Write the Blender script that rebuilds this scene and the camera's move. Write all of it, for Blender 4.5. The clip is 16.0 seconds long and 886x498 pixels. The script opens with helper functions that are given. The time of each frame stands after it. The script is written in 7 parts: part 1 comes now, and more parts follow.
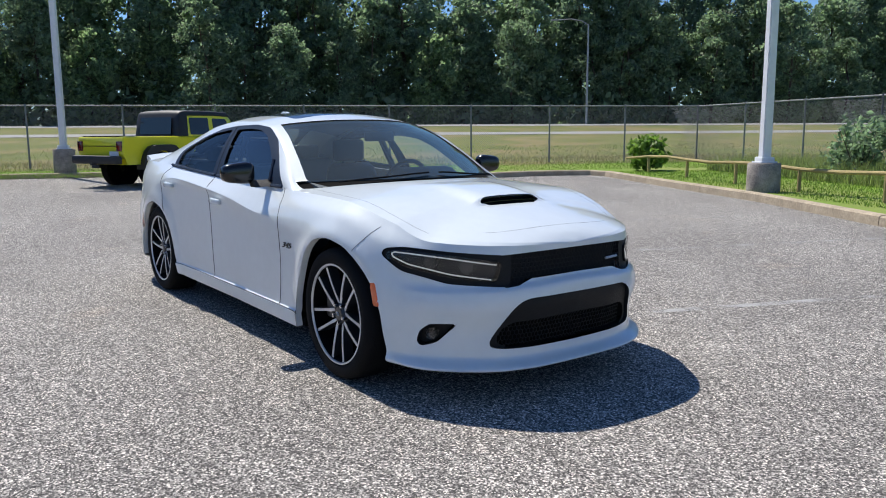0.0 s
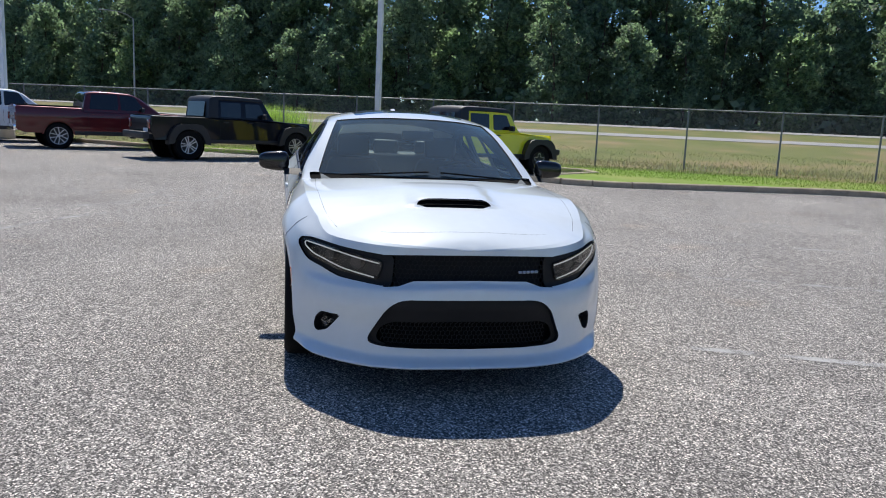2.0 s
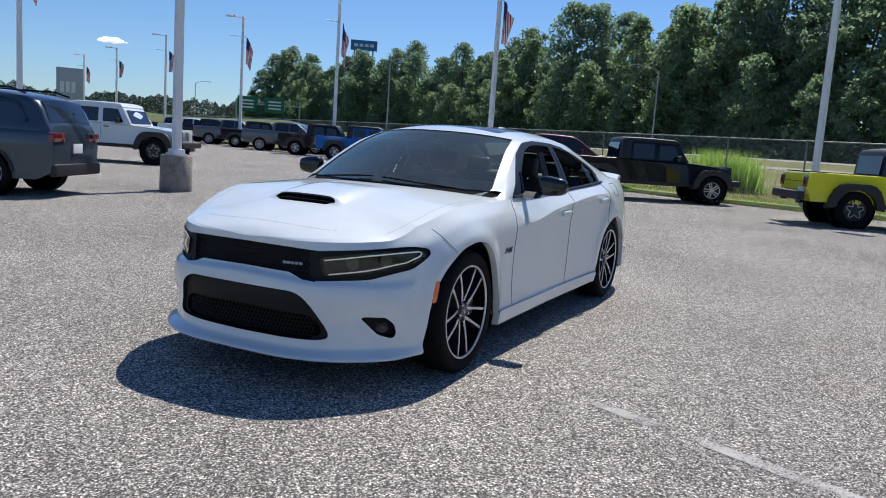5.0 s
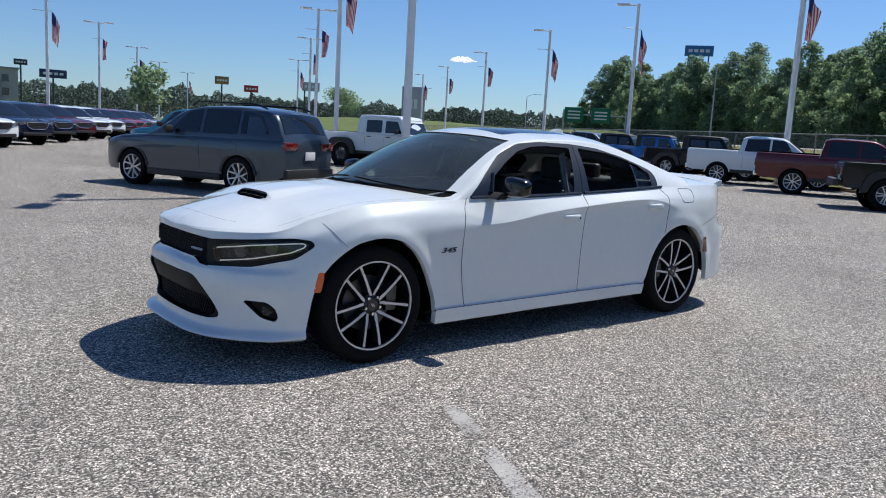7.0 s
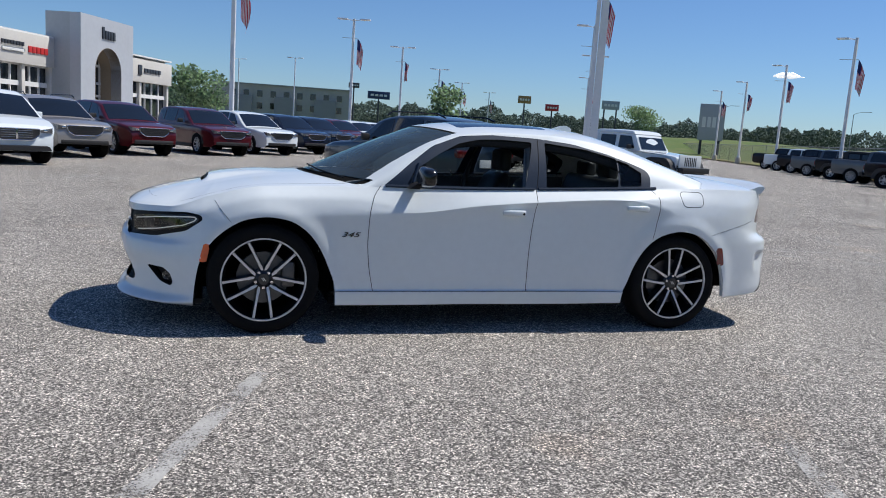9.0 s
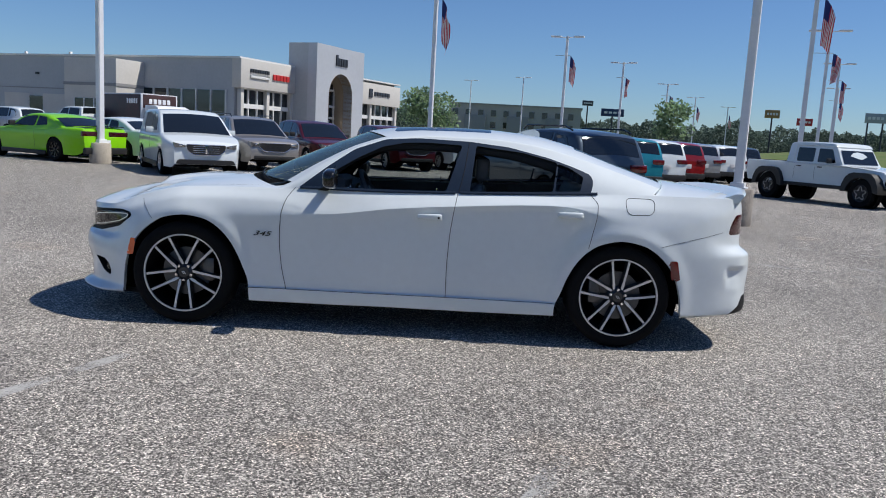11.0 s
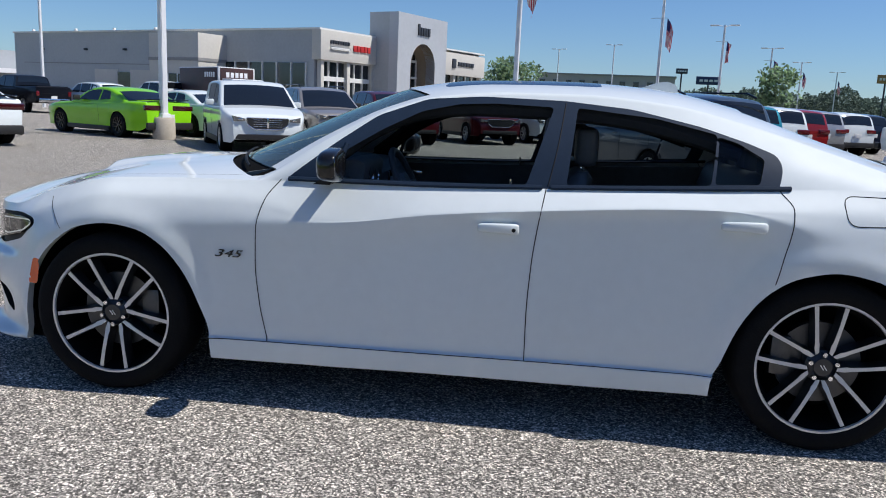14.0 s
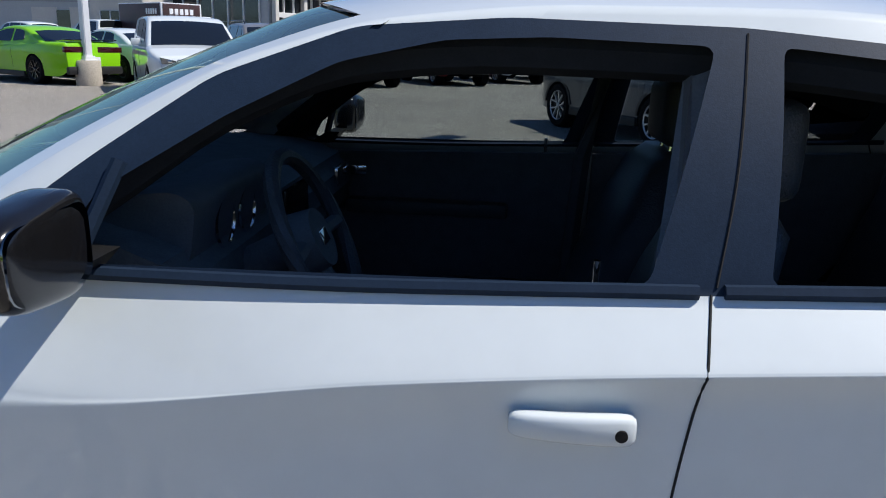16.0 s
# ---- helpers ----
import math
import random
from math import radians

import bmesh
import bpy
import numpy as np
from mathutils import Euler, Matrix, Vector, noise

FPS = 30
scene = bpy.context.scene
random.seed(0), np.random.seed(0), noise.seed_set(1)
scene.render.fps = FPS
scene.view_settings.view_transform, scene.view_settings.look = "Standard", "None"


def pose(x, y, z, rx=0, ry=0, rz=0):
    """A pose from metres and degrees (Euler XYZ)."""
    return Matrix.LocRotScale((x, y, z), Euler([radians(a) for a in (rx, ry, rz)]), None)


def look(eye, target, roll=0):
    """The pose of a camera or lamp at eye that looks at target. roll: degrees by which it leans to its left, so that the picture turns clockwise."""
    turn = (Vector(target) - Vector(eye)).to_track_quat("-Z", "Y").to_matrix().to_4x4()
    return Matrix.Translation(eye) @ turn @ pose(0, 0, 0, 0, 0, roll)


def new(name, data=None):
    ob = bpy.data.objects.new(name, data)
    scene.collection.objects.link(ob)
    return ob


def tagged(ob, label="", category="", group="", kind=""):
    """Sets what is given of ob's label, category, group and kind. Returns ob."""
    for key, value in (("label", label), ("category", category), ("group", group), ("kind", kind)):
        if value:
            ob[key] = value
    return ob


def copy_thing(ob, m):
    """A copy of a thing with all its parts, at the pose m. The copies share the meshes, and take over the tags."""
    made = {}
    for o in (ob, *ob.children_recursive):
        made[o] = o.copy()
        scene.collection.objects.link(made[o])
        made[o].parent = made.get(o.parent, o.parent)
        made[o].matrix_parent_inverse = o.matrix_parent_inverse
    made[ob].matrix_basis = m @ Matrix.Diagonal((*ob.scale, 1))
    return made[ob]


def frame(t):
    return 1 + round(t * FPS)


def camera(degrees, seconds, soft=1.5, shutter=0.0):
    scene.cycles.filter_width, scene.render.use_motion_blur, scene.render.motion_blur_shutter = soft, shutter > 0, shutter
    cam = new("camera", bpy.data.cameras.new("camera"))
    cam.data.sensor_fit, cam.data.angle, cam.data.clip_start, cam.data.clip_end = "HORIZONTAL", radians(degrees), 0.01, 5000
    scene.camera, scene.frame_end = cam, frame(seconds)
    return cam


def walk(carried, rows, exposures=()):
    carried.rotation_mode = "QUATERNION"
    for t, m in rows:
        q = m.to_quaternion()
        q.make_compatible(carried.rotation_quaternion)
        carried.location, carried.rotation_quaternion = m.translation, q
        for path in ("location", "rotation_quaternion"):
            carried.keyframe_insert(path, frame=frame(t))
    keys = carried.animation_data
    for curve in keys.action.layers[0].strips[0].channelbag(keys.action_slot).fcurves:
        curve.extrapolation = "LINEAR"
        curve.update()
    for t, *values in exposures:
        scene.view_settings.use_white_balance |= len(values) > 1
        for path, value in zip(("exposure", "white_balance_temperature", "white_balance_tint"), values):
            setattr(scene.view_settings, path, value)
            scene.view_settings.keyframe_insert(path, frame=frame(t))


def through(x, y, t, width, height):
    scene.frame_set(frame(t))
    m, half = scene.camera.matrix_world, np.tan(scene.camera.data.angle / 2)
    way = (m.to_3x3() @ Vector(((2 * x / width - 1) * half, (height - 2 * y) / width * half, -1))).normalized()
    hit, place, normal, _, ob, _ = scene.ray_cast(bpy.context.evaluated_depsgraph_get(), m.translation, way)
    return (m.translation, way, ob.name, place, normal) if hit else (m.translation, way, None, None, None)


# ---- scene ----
cam = camera(59.3, 16.0, 1.0)

PATH = [
    (0, (-3.641, 2.882, 1.341), (-2.053, 1.705, 1.039), -0.3),
    (0.5, (-3.931, 2.529, 1.35), (-2.243, 1.509, 1.017), 2.3),
    (1, (-4.2, 2.048, 1.386), (-2.417, 1.219, 1.024), 3.2),
    (1.5, (-4.477, 1.501, 1.403), (-2.608, 0.885, 1.048), 3.0),
    (2, (-4.616, 0.905, 1.402), (-2.681, 0.515, 1.081), 2.6),
    (2.5, (-4.743, 0.283, 1.41), (-2.771, 0.141, 1.109), 3.2),
    (3, (-4.701, -0.307, 1.398), (-2.726, -0.205, 1.1), 3.4),
    (3.5, (-4.656, -0.94, 1.38), (-2.709, -0.595, 1.082), 3.2),
    (4, (-4.515, -1.557, 1.342), (-2.608, -1.026, 1.053), 4.1),
    (4.5, (-4.296, -2.167, 1.321), (-2.448, -1.455, 1.045), 4.2),
    (7, (-2.594, -4.717, 1.423), (-1.345, -3.184, 1.125), 3.2),
    (7.5, (-2.061, -5.077, 1.405), (-0.996, -3.411, 1.105), 3.5),
    (8, (-1.529, -5.449, 1.406), (-0.621, -3.692, 1.111), 3.7),
    (8.5, (-0.949, -5.696, 1.386), (-0.196, -3.868, 1.089), 3.9),
    (9, (-0.364, -5.977, 1.386), (0.219, -4.087, 1.089), 3.8),
    (11.3, (2.062, -6.287, 1.413), (1.976, -4.31, 1.124), 3.5),
    (11.5, (2.159, -6.305, 1.404), (2.027, -4.332, 1.11), 3.7),
    (12, (2.198, -6.118, 1.373), (1.986, -4.155, 1.056), 3.3),
    (12.5, (2.096, -5.737, 1.389), (1.859, -3.774, 1.086), 3.1),
    (13, (2.032, -5.227, 1.377), (1.784, -3.267, 1.068), 3.1),
    (13.5, (1.926, -4.672, 1.367), (1.678, -2.714, 1.043), 2.9),
    (14, (1.849, -4.077, 1.346), (1.623, -2.124, 0.98), 2.5),
    (14.5, (1.77, -3.469, 1.346), (1.546, -1.521, 0.949), 3.2),
    (15, (1.685, -2.921, 1.354), (1.488, -0.974, 0.94), 3.0),
    (15.5, (1.65, -2.368, 1.348), (1.464, -0.428, 0.899), 3.1),
    (16, (1.595, -1.875, 1.345), (1.458, 0.053, 0.832), 1.9),
]
LOOK = [(0, 0.34), (1.5, 0.34), (2.5, 0.20), (3.5, 0.20), (4.5, 0.22), (7.0, 0.20), (9.0, 0.12), (11.5, 0.0), (13.5, 0.10), (14.5, 0.18), (15, 0.14), (15.5, 0.06), (16.0, 0.15)]
walk(cam, [(t, look(eye, target, roll)) for t, eye, target, roll in PATH], LOOK)

# ---- light ----
SUN_EL, SUN_AZ = 57.0, 3.0          # degrees; the azimuth counts from +x towards +y
world = bpy.data.worlds.new("sky")
scene.world = world
world.use_nodes = True
wn = world.node_tree
sky = wn.nodes.new("ShaderNodeTexSky")
sky.sky_type = 'NISHITA'
sky.sun_disc = False
sky.sun_elevation = radians(SUN_EL)
sky.sun_rotation = radians(90 - SUN_AZ)
sky.air_density, sky.dust_density, sky.ozone_density = 1.0, 0.12, 3.0
wn.nodes["Background"].inputs[1].default_value = 0.075
deep = wn.nodes.new("ShaderNodeMix")
deep.data_type, deep.blend_type = 'RGBA', 'MULTIPLY'
deep.inputs[0].default_value = 1.0
deep.inputs[7].default_value = (0.70, 0.93, 1.26, 1)
wn.links.new(sky.outputs[0], deep.inputs[6])
wn.links.new(deep.outputs[2], wn.nodes["Background"].inputs[0])
sun = new("sun", bpy.data.lights.new("sun", "SUN"))
sun.data.energy, sun.data.angle, sun.data.color = 4.6, radians(0.53), (1.0, 0.96, 0.9)
sd = Vector((math.cos(radians(SUN_EL)) * math.cos(radians(SUN_AZ)), math.cos(radians(SUN_EL)) * math.sin(radians(SUN_AZ)), math.sin(radians(SUN_EL))))
sun.rotation_euler = sd.to_track_quat("Z", "Y").to_euler()
sun.location = sd * 60


# ---- materials ----
def material(name, col, rough=0.5, metal=0.0, coat=0.0, vary=0.0, scale=8.0, bump=0.0, bscale=200.0, island=0.0, spec=0.5, col2=None):
    """A principled material whose colour varies by noise at two scales, with a fine bump."""
    m = bpy.data.materials.new(name)
    m.use_nodes = True
    nt = m.node_tree
    bs = nt.nodes["Principled BSDF"]
    bs.inputs["Roughness"].default_value = rough
    bs.inputs["Metallic"].default_value = metal
    bs.inputs["Coat Weight"].default_value = coat
    bs.inputs["Coat Roughness"].default_value = 0.03
    bs.inputs["Specular IOR Level"].default_value = spec
    c = (*col, 1)
    bs.inputs["Base Color"].default_value = c
    tc = nt.nodes.new("ShaderNodeTexCoord")
    if vary > 0 or col2:
        n1 = nt.nodes.new("ShaderNodeTexNoise")
        n1.inputs["Scale"].default_value = scale
        n1.inputs["Detail"].default_value = 6
        n2 = nt.nodes.new("ShaderNodeTexNoise")
        n2.inputs["Scale"].default_value = scale * 9
        n2.inputs["Detail"].default_value = 3
        mx = nt.nodes.new("ShaderNodeMath")
        mx.operation = 'ADD'
        for n, i in ((n1, 0), (n2, 1)):
            nt.links.new(tc.outputs["Object"], n.inputs["Vector"])
            nt.links.new(n.outputs["Fac"], mx.inputs[i])
        rp = nt.nodes.new("ShaderNodeMapRange")
        rp.inputs[1].default_value, rp.inputs[2].default_value = 0.6, 1.4
        nt.links.new(mx.outputs[0], rp.inputs[0])
        mix = nt.nodes.new("ShaderNodeMix")
        mix.data_type = 'RGBA'
        a, b = (col, col2) if col2 else ([v * (1 - vary) for v in col], [min(1, v * (1 + vary)) for v in col])
        mix.inputs[6].default_value, mix.inputs[7].default_value = (*a, 1), (*b, 1)
        nt.links.new(rp.outputs[0], mix.inputs[0])
        out = mix.outputs[2]
        if island > 0:
            g = nt.nodes.new("ShaderNodeNewGeometry")
            h = nt.nodes.new("ShaderNodeHueSaturation")
            mr = nt.nodes.new("ShaderNodeMapRange")
            mr.inputs[3].default_value, mr.inputs[4].default_value = 1 - island, 1 + island
            nt.links.new(g.outputs["Random Per Island"], mr.inputs[0])
            nt.links.new(mr.outputs[0], h.inputs["Value"])
            nt.links.new(out, h.inputs["Color"])
            out = h.outputs[0]
        nt.links.new(out, bs.inputs["Base Color"])
    if bump > 0:
        nb = nt.nodes.new("ShaderNodeTexNoise")
        nb.inputs["Scale"].default_value = bscale
        nb.inputs["Detail"].default_value = 4
        bp = nt.nodes.new("ShaderNodeBump")
        bp.inputs["Strength"].default_value = bump
        bp.inputs["Distance"].default_value = 0.01
        nt.links.new(tc.outputs["Object"], nb.inputs["Vector"])
        nt.links.new(nb.outputs["Fac"], bp.inputs["Height"])
        nt.links.new(bp.outputs[0], bs.inputs["Normal"])
    return m


def glass_material(name, tint, gloss=1.0, rough=0.0, ior=1.52, veil=0.0):
    """Thin sheet glass: tinted see-through with a Fresnel reflection."""
    m = bpy.data.materials.new(name)
    m.use_nodes = True
    nt = m.node_tree
    nt.nodes.remove(nt.nodes["Principled BSDF"])
    tr = nt.nodes.new("ShaderNodeBsdfTransparent")
    tr.inputs[0].default_value = (*tint, 1)
    gl = nt.nodes.new("ShaderNodeBsdfGlossy")
    gl.inputs["Roughness"].default_value = rough
    gl.inputs[0].default_value = (*gloss, 1) if isinstance(gloss, tuple) else (gloss, gloss, gloss, 1)
    fr = nt.nodes.new("ShaderNodeFresnel")
    fr.inputs[0].default_value = ior
    mx = nt.nodes.new("ShaderNodeMixShader")
    nt.links.new(fr.outputs[0], mx.inputs[0])
    nt.links.new(tr.outputs[0], mx.inputs[1])
    nt.links.new(gl.outputs[0], mx.inputs[2])
    out = mx
    if veil > 0:                                 # a pale diffuse film that stands in for hazy sky reflection
        df, out = nt.nodes.new("ShaderNodeBsdfDiffuse"), nt.nodes.new("ShaderNodeMixShader")
        df.inputs[0].default_value = (0.62, 0.68, 0.66, 1)
        ns, mr = nt.nodes.new("ShaderNodeTexNoise"), nt.nodes.new("ShaderNodeMapRange")
        ns.inputs["Scale"].default_value = 3.0
        mr.inputs[3].default_value, mr.inputs[4].default_value = veil * .5, veil * 1.5
        nt.links.new(ns.outputs[0], mr.inputs[0])
        nt.links.new(mr.outputs[0], out.inputs[0])
        nt.links.new(mx.outputs[0], out.inputs[1])
        nt.links.new(df.outputs[0], out.inputs[2])
    nt.links.new(out.outputs[0], nt.nodes["Material Output"].inputs[0])
    return m


def glow_material(name, col, strength):
    m = material(name, col, 0.3)
    m.node_tree.nodes["Principled BSDF"].inputs["Emission Color"].default_value = (*col, 1)
    m.node_tree.nodes["Principled BSDF"].inputs["Emission Strength"].default_value = strength
    return m


def asphalt_material():
    """Worn chip-sealed asphalt: pale and dark aggregate chips in grey binder, with wide stains and hairline cracks."""
    m = bpy.data.materials.new("worn_asphalt")
    m.use_nodes = True
    nt = m.node_tree
    bs = nt.nodes["Principled BSDF"]
    bs.inputs["Roughness"].default_value = 0.85
    bs.inputs["Diffuse Roughness"].default_value = 0.2
    bs.inputs["Specular IOR Level"].default_value = 0.3
    tc = nt.nodes.new("ShaderNodeTexCoord")
    vo = nt.nodes.new("ShaderNodeTexVoronoi")
    vo.inputs["Scale"].default_value = 130
    vo.inputs["Randomness"].default_value = 1.0
    v2 = nt.nodes.new("ShaderNodeTexVoronoi")
    v2.inputs["Scale"].default_value = 300
    big = nt.nodes.new("ShaderNodeTexNoise")
    big.inputs["Scale"].default_value = 0.35
    big.inputs["Detail"].default_value = 7
    mid = nt.nodes.new("ShaderNodeTexNoise")
    mid.inputs["Scale"].default_value = 5
    mid.inputs["Detail"].default_value = 5
    for n in (vo, v2, big, mid):
        nt.links.new(tc.outputs["Object"], n.inputs["Vector"])
    sep = nt.nodes.new("ShaderNodeSeparateColor")
    nt.links.new(vo.outputs["Color"], sep.inputs[0])
    ramp = nt.nodes.new("ShaderNodeValToRGB")
    el = ramp.color_ramp.elements
    el[0].position, el[0].color = 0.0, (0.046, 0.043, 0.040, 1)
    el[1].position, el[1].color = 1.0, (0.90, 0.84, 0.75, 1)
    for p, c in ((0.35, (0.112, 0.104, 0.095, 1)), (0.6, (0.252, 0.233, 0.210, 1)), (0.85, (0.50, 0.462, 0.415, 1))):
        e = el.new(p)
        e.color = c
    nt.links.new(sep.outputs[0], ramp.inputs[0])
    s2 = nt.nodes.new("ShaderNodeSeparateColor")
    nt.links.new(v2.outputs["Color"], s2.inputs[0])
    mr = nt.nodes.new("ShaderNodeMapRange")
    mr.inputs[3].default_value, mr.inputs[4].default_value = 0.4, 1.6
    nt.links.new(s2.outputs[1], mr.inputs[0])
    bm_ = nt.nodes.new("ShaderNodeMapRange")
    bm_.inputs[1].default_value, bm_.inputs[2].default_value = 0.3, 0.7
    bm_.inputs[3].default_value, bm_.inputs[4].default_value = 0.82, 1.16
    nt.links.new(big.outputs[0], bm_.inputs[0])
    mm = nt.nodes.new("ShaderNodeMapRange")
    mm.inputs[1].default_value, mm.inputs[2].default_value = 0.3, 0.7
    mm.inputs[3].default_value, mm.inputs[4].default_value = 0.92, 1.08
    nt.links.new(mid.outputs[0], mm.inputs[0])
    v3 = nt.nodes.new("ShaderNodeTexVoronoi")
    v3.inputs["Scale"].default_value = 38
    nt.links.new(tc.outputs["Object"], v3.inputs["Vector"])
    s3 = nt.nodes.new("ShaderNodeSeparateColor")
    nt.links.new(v3.outputs["Color"], s3.inputs[0])
    m3 = nt.nodes.new("ShaderNodeMapRange")
    m3.inputs[3].default_value, m3.inputs[4].default_value = 0.86, 1.14
    nt.links.new(s3.outputs[0], m3.inputs[0])
    p0 = nt.nodes.new("ShaderNodeMath")
    p0.operation = 'MULTIPLY'
    nt.links.new(mr.outputs[0], p0.inputs[0])
    nt.links.new(m3.outputs[0], p0.inputs[1])
    p1 = nt.nodes.new("ShaderNodeMath")
    p1.operation = 'MULTIPLY'
    nt.links.new(p0.outputs[0], p1.inputs[0])
    nt.links.new(bm_.outputs[0], p1.inputs[1])
    p2 = nt.nodes.new("ShaderNodeMath")
    p2.operation = 'MULTIPLY'
    nt.links.new(p1.outputs[0], p2.inputs[0])
    nt.links.new(mm.outputs[0], p2.inputs[1])
    hs = nt.nodes.new("ShaderNodeHueSaturation")
    nt.links.new(ramp.outputs[0], hs.inputs["Color"])
    nt.links.new(p2.outputs[0], hs.inputs["Value"])
    # reddish and pale patches
    st = nt.nodes.new("ShaderNodeTexNoise")
    st.inputs["Scale"].default_value = 0.9
    st.inputs["Detail"].default_value = 4
    nt.links.new(tc.outputs["Object"], st.inputs["Vector"])
    sr = nt.nodes.new("ShaderNodeMapRange")
    sr.inputs[1].default_value, sr.inputs[2].default_value = 0.6, 0.75
    sr.inputs[4].default_value = 0.6
    nt.links.new(st.outputs[0], sr.inputs[0])
    mix = nt.nodes.new("ShaderNodeMix")
    mix.data_type, mix.blend_type = 'RGBA', 'MULTIPLY'
    mix.inputs[7].default_value = (1.18, 1.05, 0.93, 1)
    nt.links.new(sr.outputs[0], mix.inputs[0])
    nt.links.new(hs.outputs[0], mix.inputs[6])
    nt.links.new(mix.outputs[2], bs.inputs["Base Color"])
    bp = nt.nodes.new("ShaderNodeBump")
    bp.inputs["Strength"].default_value = 0.8
    bp.inputs["Distance"].default_value = 0.006
    nt.links.new(sep.outputs[0], bp.inputs["Height"])
    nt.links.new(bp.outputs[0], bs.inputs["Normal"])
    return m


def leaf_material(name, col, col2, through=0.45):
    """Thin leaves that let part of the sunlight through."""
    m = material(name, col, 0.55, 0, 0, 0, 0.35, island=0.45, col2=col2, spec=0.35)
    nt = m.node_tree
    bs = nt.nodes["Principled BSDF"]
    tl = nt.nodes.new("ShaderNodeBsdfTranslucent")
    mx = nt.nodes.new("ShaderNodeMixShader")
    mx.inputs[0].default_value = through
    gain = nt.nodes.new("ShaderNodeMix")
    gain.data_type, gain.blend_type = 'RGBA', 'MULTIPLY'
    gain.inputs[0].default_value = 1.0
    gain.inputs[7].default_value = (1.5, 1.7, 1.35, 1)
    nt.links.new(bs.inputs["Base Color"].links[0].from_socket, gain.inputs[6])
    nt.links.new(gain.outputs[2], tl.inputs[0])
    nt.links.new(bs.outputs[0], mx.inputs[1])
    nt.links.new(tl.outputs[0], mx.inputs[2])
    nt.links.new(mx.outputs[0], nt.nodes["Material Output"].inputs[0])
    return m


def worn_paint(name, col, cover=0.5):
    """Road paint worn through to the stones."""
    m = material(name, col, 0.8, 0, 0, 0.25, 9, 0.4, 150)
    nt = m.node_tree
    tr = nt.nodes.new("ShaderNodeBsdfTransparent")
    mx = nt.nodes.new("ShaderNodeMixShader")
    tc = nt.nodes.new("ShaderNodeTexCoord")
    a, b = nt.nodes.new("ShaderNodeTexNoise"), nt.nodes.new("ShaderNodeTexNoise")
    a.inputs["Scale"].default_value, b.inputs["Scale"].default_value = 3.5, 110
    a.inputs["Detail"].default_value = b.inputs["Detail"].default_value = 5
    sm = nt.nodes.new("ShaderNodeMath")
    sm.operation = 'ADD'
    for n, i in ((a, 0), (b, 1)):
        nt.links.new(tc.outputs["Object"], n.inputs["Vector"])
        nt.links.new(n.outputs[0], sm.inputs[i])
    mr = nt.nodes.new("ShaderNodeMapRange")
    mr.inputs[1].default_value, mr.inputs[2].default_value = 1.28 - cover * 0.5, 1.38 - cover * 0.5
    nt.links.new(sm.outputs[0], mr.inputs[0])
    nt.links.new(mr.outputs[0], mx.inputs[0])
    nt.links.new(tr.outputs[0], mx.inputs[1])
    nt.links.new(nt.nodes["Principled BSDF"].outputs[0], mx.inputs[2])
    nt.links.new(mx.outputs[0], nt.nodes["Material Output"].inputs[0])
    return m


ASPHALT = asphalt_material()
PAINT = {}


def paint(name, col, metal=0.0, rough=0.35):
    """Clear-coated car paint, one per colour."""
    if name not in PAINT:
        PAINT[name] = material("paint_" + name, col, rough, metal, 1.0 if min(col) > 0.3 else 0.5 if max(col) < 0.02 else 0.9, 0.03, 2.0, spec=0.1 if min(col) > 0.3 else 0.12)
    return PAINT[name]


WHITE = paint("white", (0.685, 0.732, 0.745), 0.0, 0.4)
GLOSS_BLACK = material("gloss_black", (0.008, 0.008, 0.009), 0.18, 0, 0.3, 0.1, 4, spec=0.4)
# the trim's blue base stands in for sky reflected in black satin
TRIM = material("satin_black_trim", (0.016, 0.029, 0.054), 0.55, 0, 0, 0.15, 20, 0.05, 400, spec=0.12)
PLASTIC = material("black_plastic", (0.009, 0.009, 0.0095), 0.6, 0, 0, 0.2, 15, 0.2, 300, spec=0.3)
LINER = material("wheel_well_felt", (0.004, 0.004, 0.004), 0.95, 0, 0, 0.2, 10, spec=0.1)
RUBBER = material("tyre_rubber", (0.0065, 0.0065, 0.007), 0.8, 0, 0, 0.25, 12, 0.25, 120, spec=0.15)
MACHINED = material("machined_alloy", (0.66, 0.66, 0.67), 0.38, 0.55, 0.3, 0.05, 30)
DARK_ALLOY = material("dark_alloy", (0.035, 0.036, 0.04), 0.35, 0.5, 0.5, 0.1, 20)
STEEL = material("brake_steel", (0.11, 0.11, 0.115), 0.4, 0.9, 0, 0.15, 40)
CHROME = material("chrome", (0.8, 0.8, 0.82), 0.08, 1.0)
SEAM = material("seam_shadow_gap", (0.012, 0.012, 0.013), 0.9)
GLASS = glass_material("tinted_glass", (0.42, 0.48, 0.47))
GLASS_DARK = glass_material("dark_privacy_glass", (0.50, 0.56, 0.56), 0.5)
# the windscreen's hazy reflection is mixed in as a pale diffuse film
GLASS_FRONT = glass_material("windscreen_glass", (0.80, 0.90, 0.85), (0.80, 1.0, 0.88), ior=1.62, veil=0.05)
LAMP_BLACK = material("lamp_bezel", (0.03, 0.033, 0.038), 0.4, 0.2, 0, 0.1, 10)
LENS = glass_material("clear_lens", (0.75, 0.77, 0.78))
AMBER = material("amber_lens", (0.75, 0.10, 0.015), 0.15, 0, 1.0, 0.08, 30)
RED_LENS = material("red_lens", (0.14, 0.004, 0.007), 0.12, 0, 1.0, 0.1, 30)
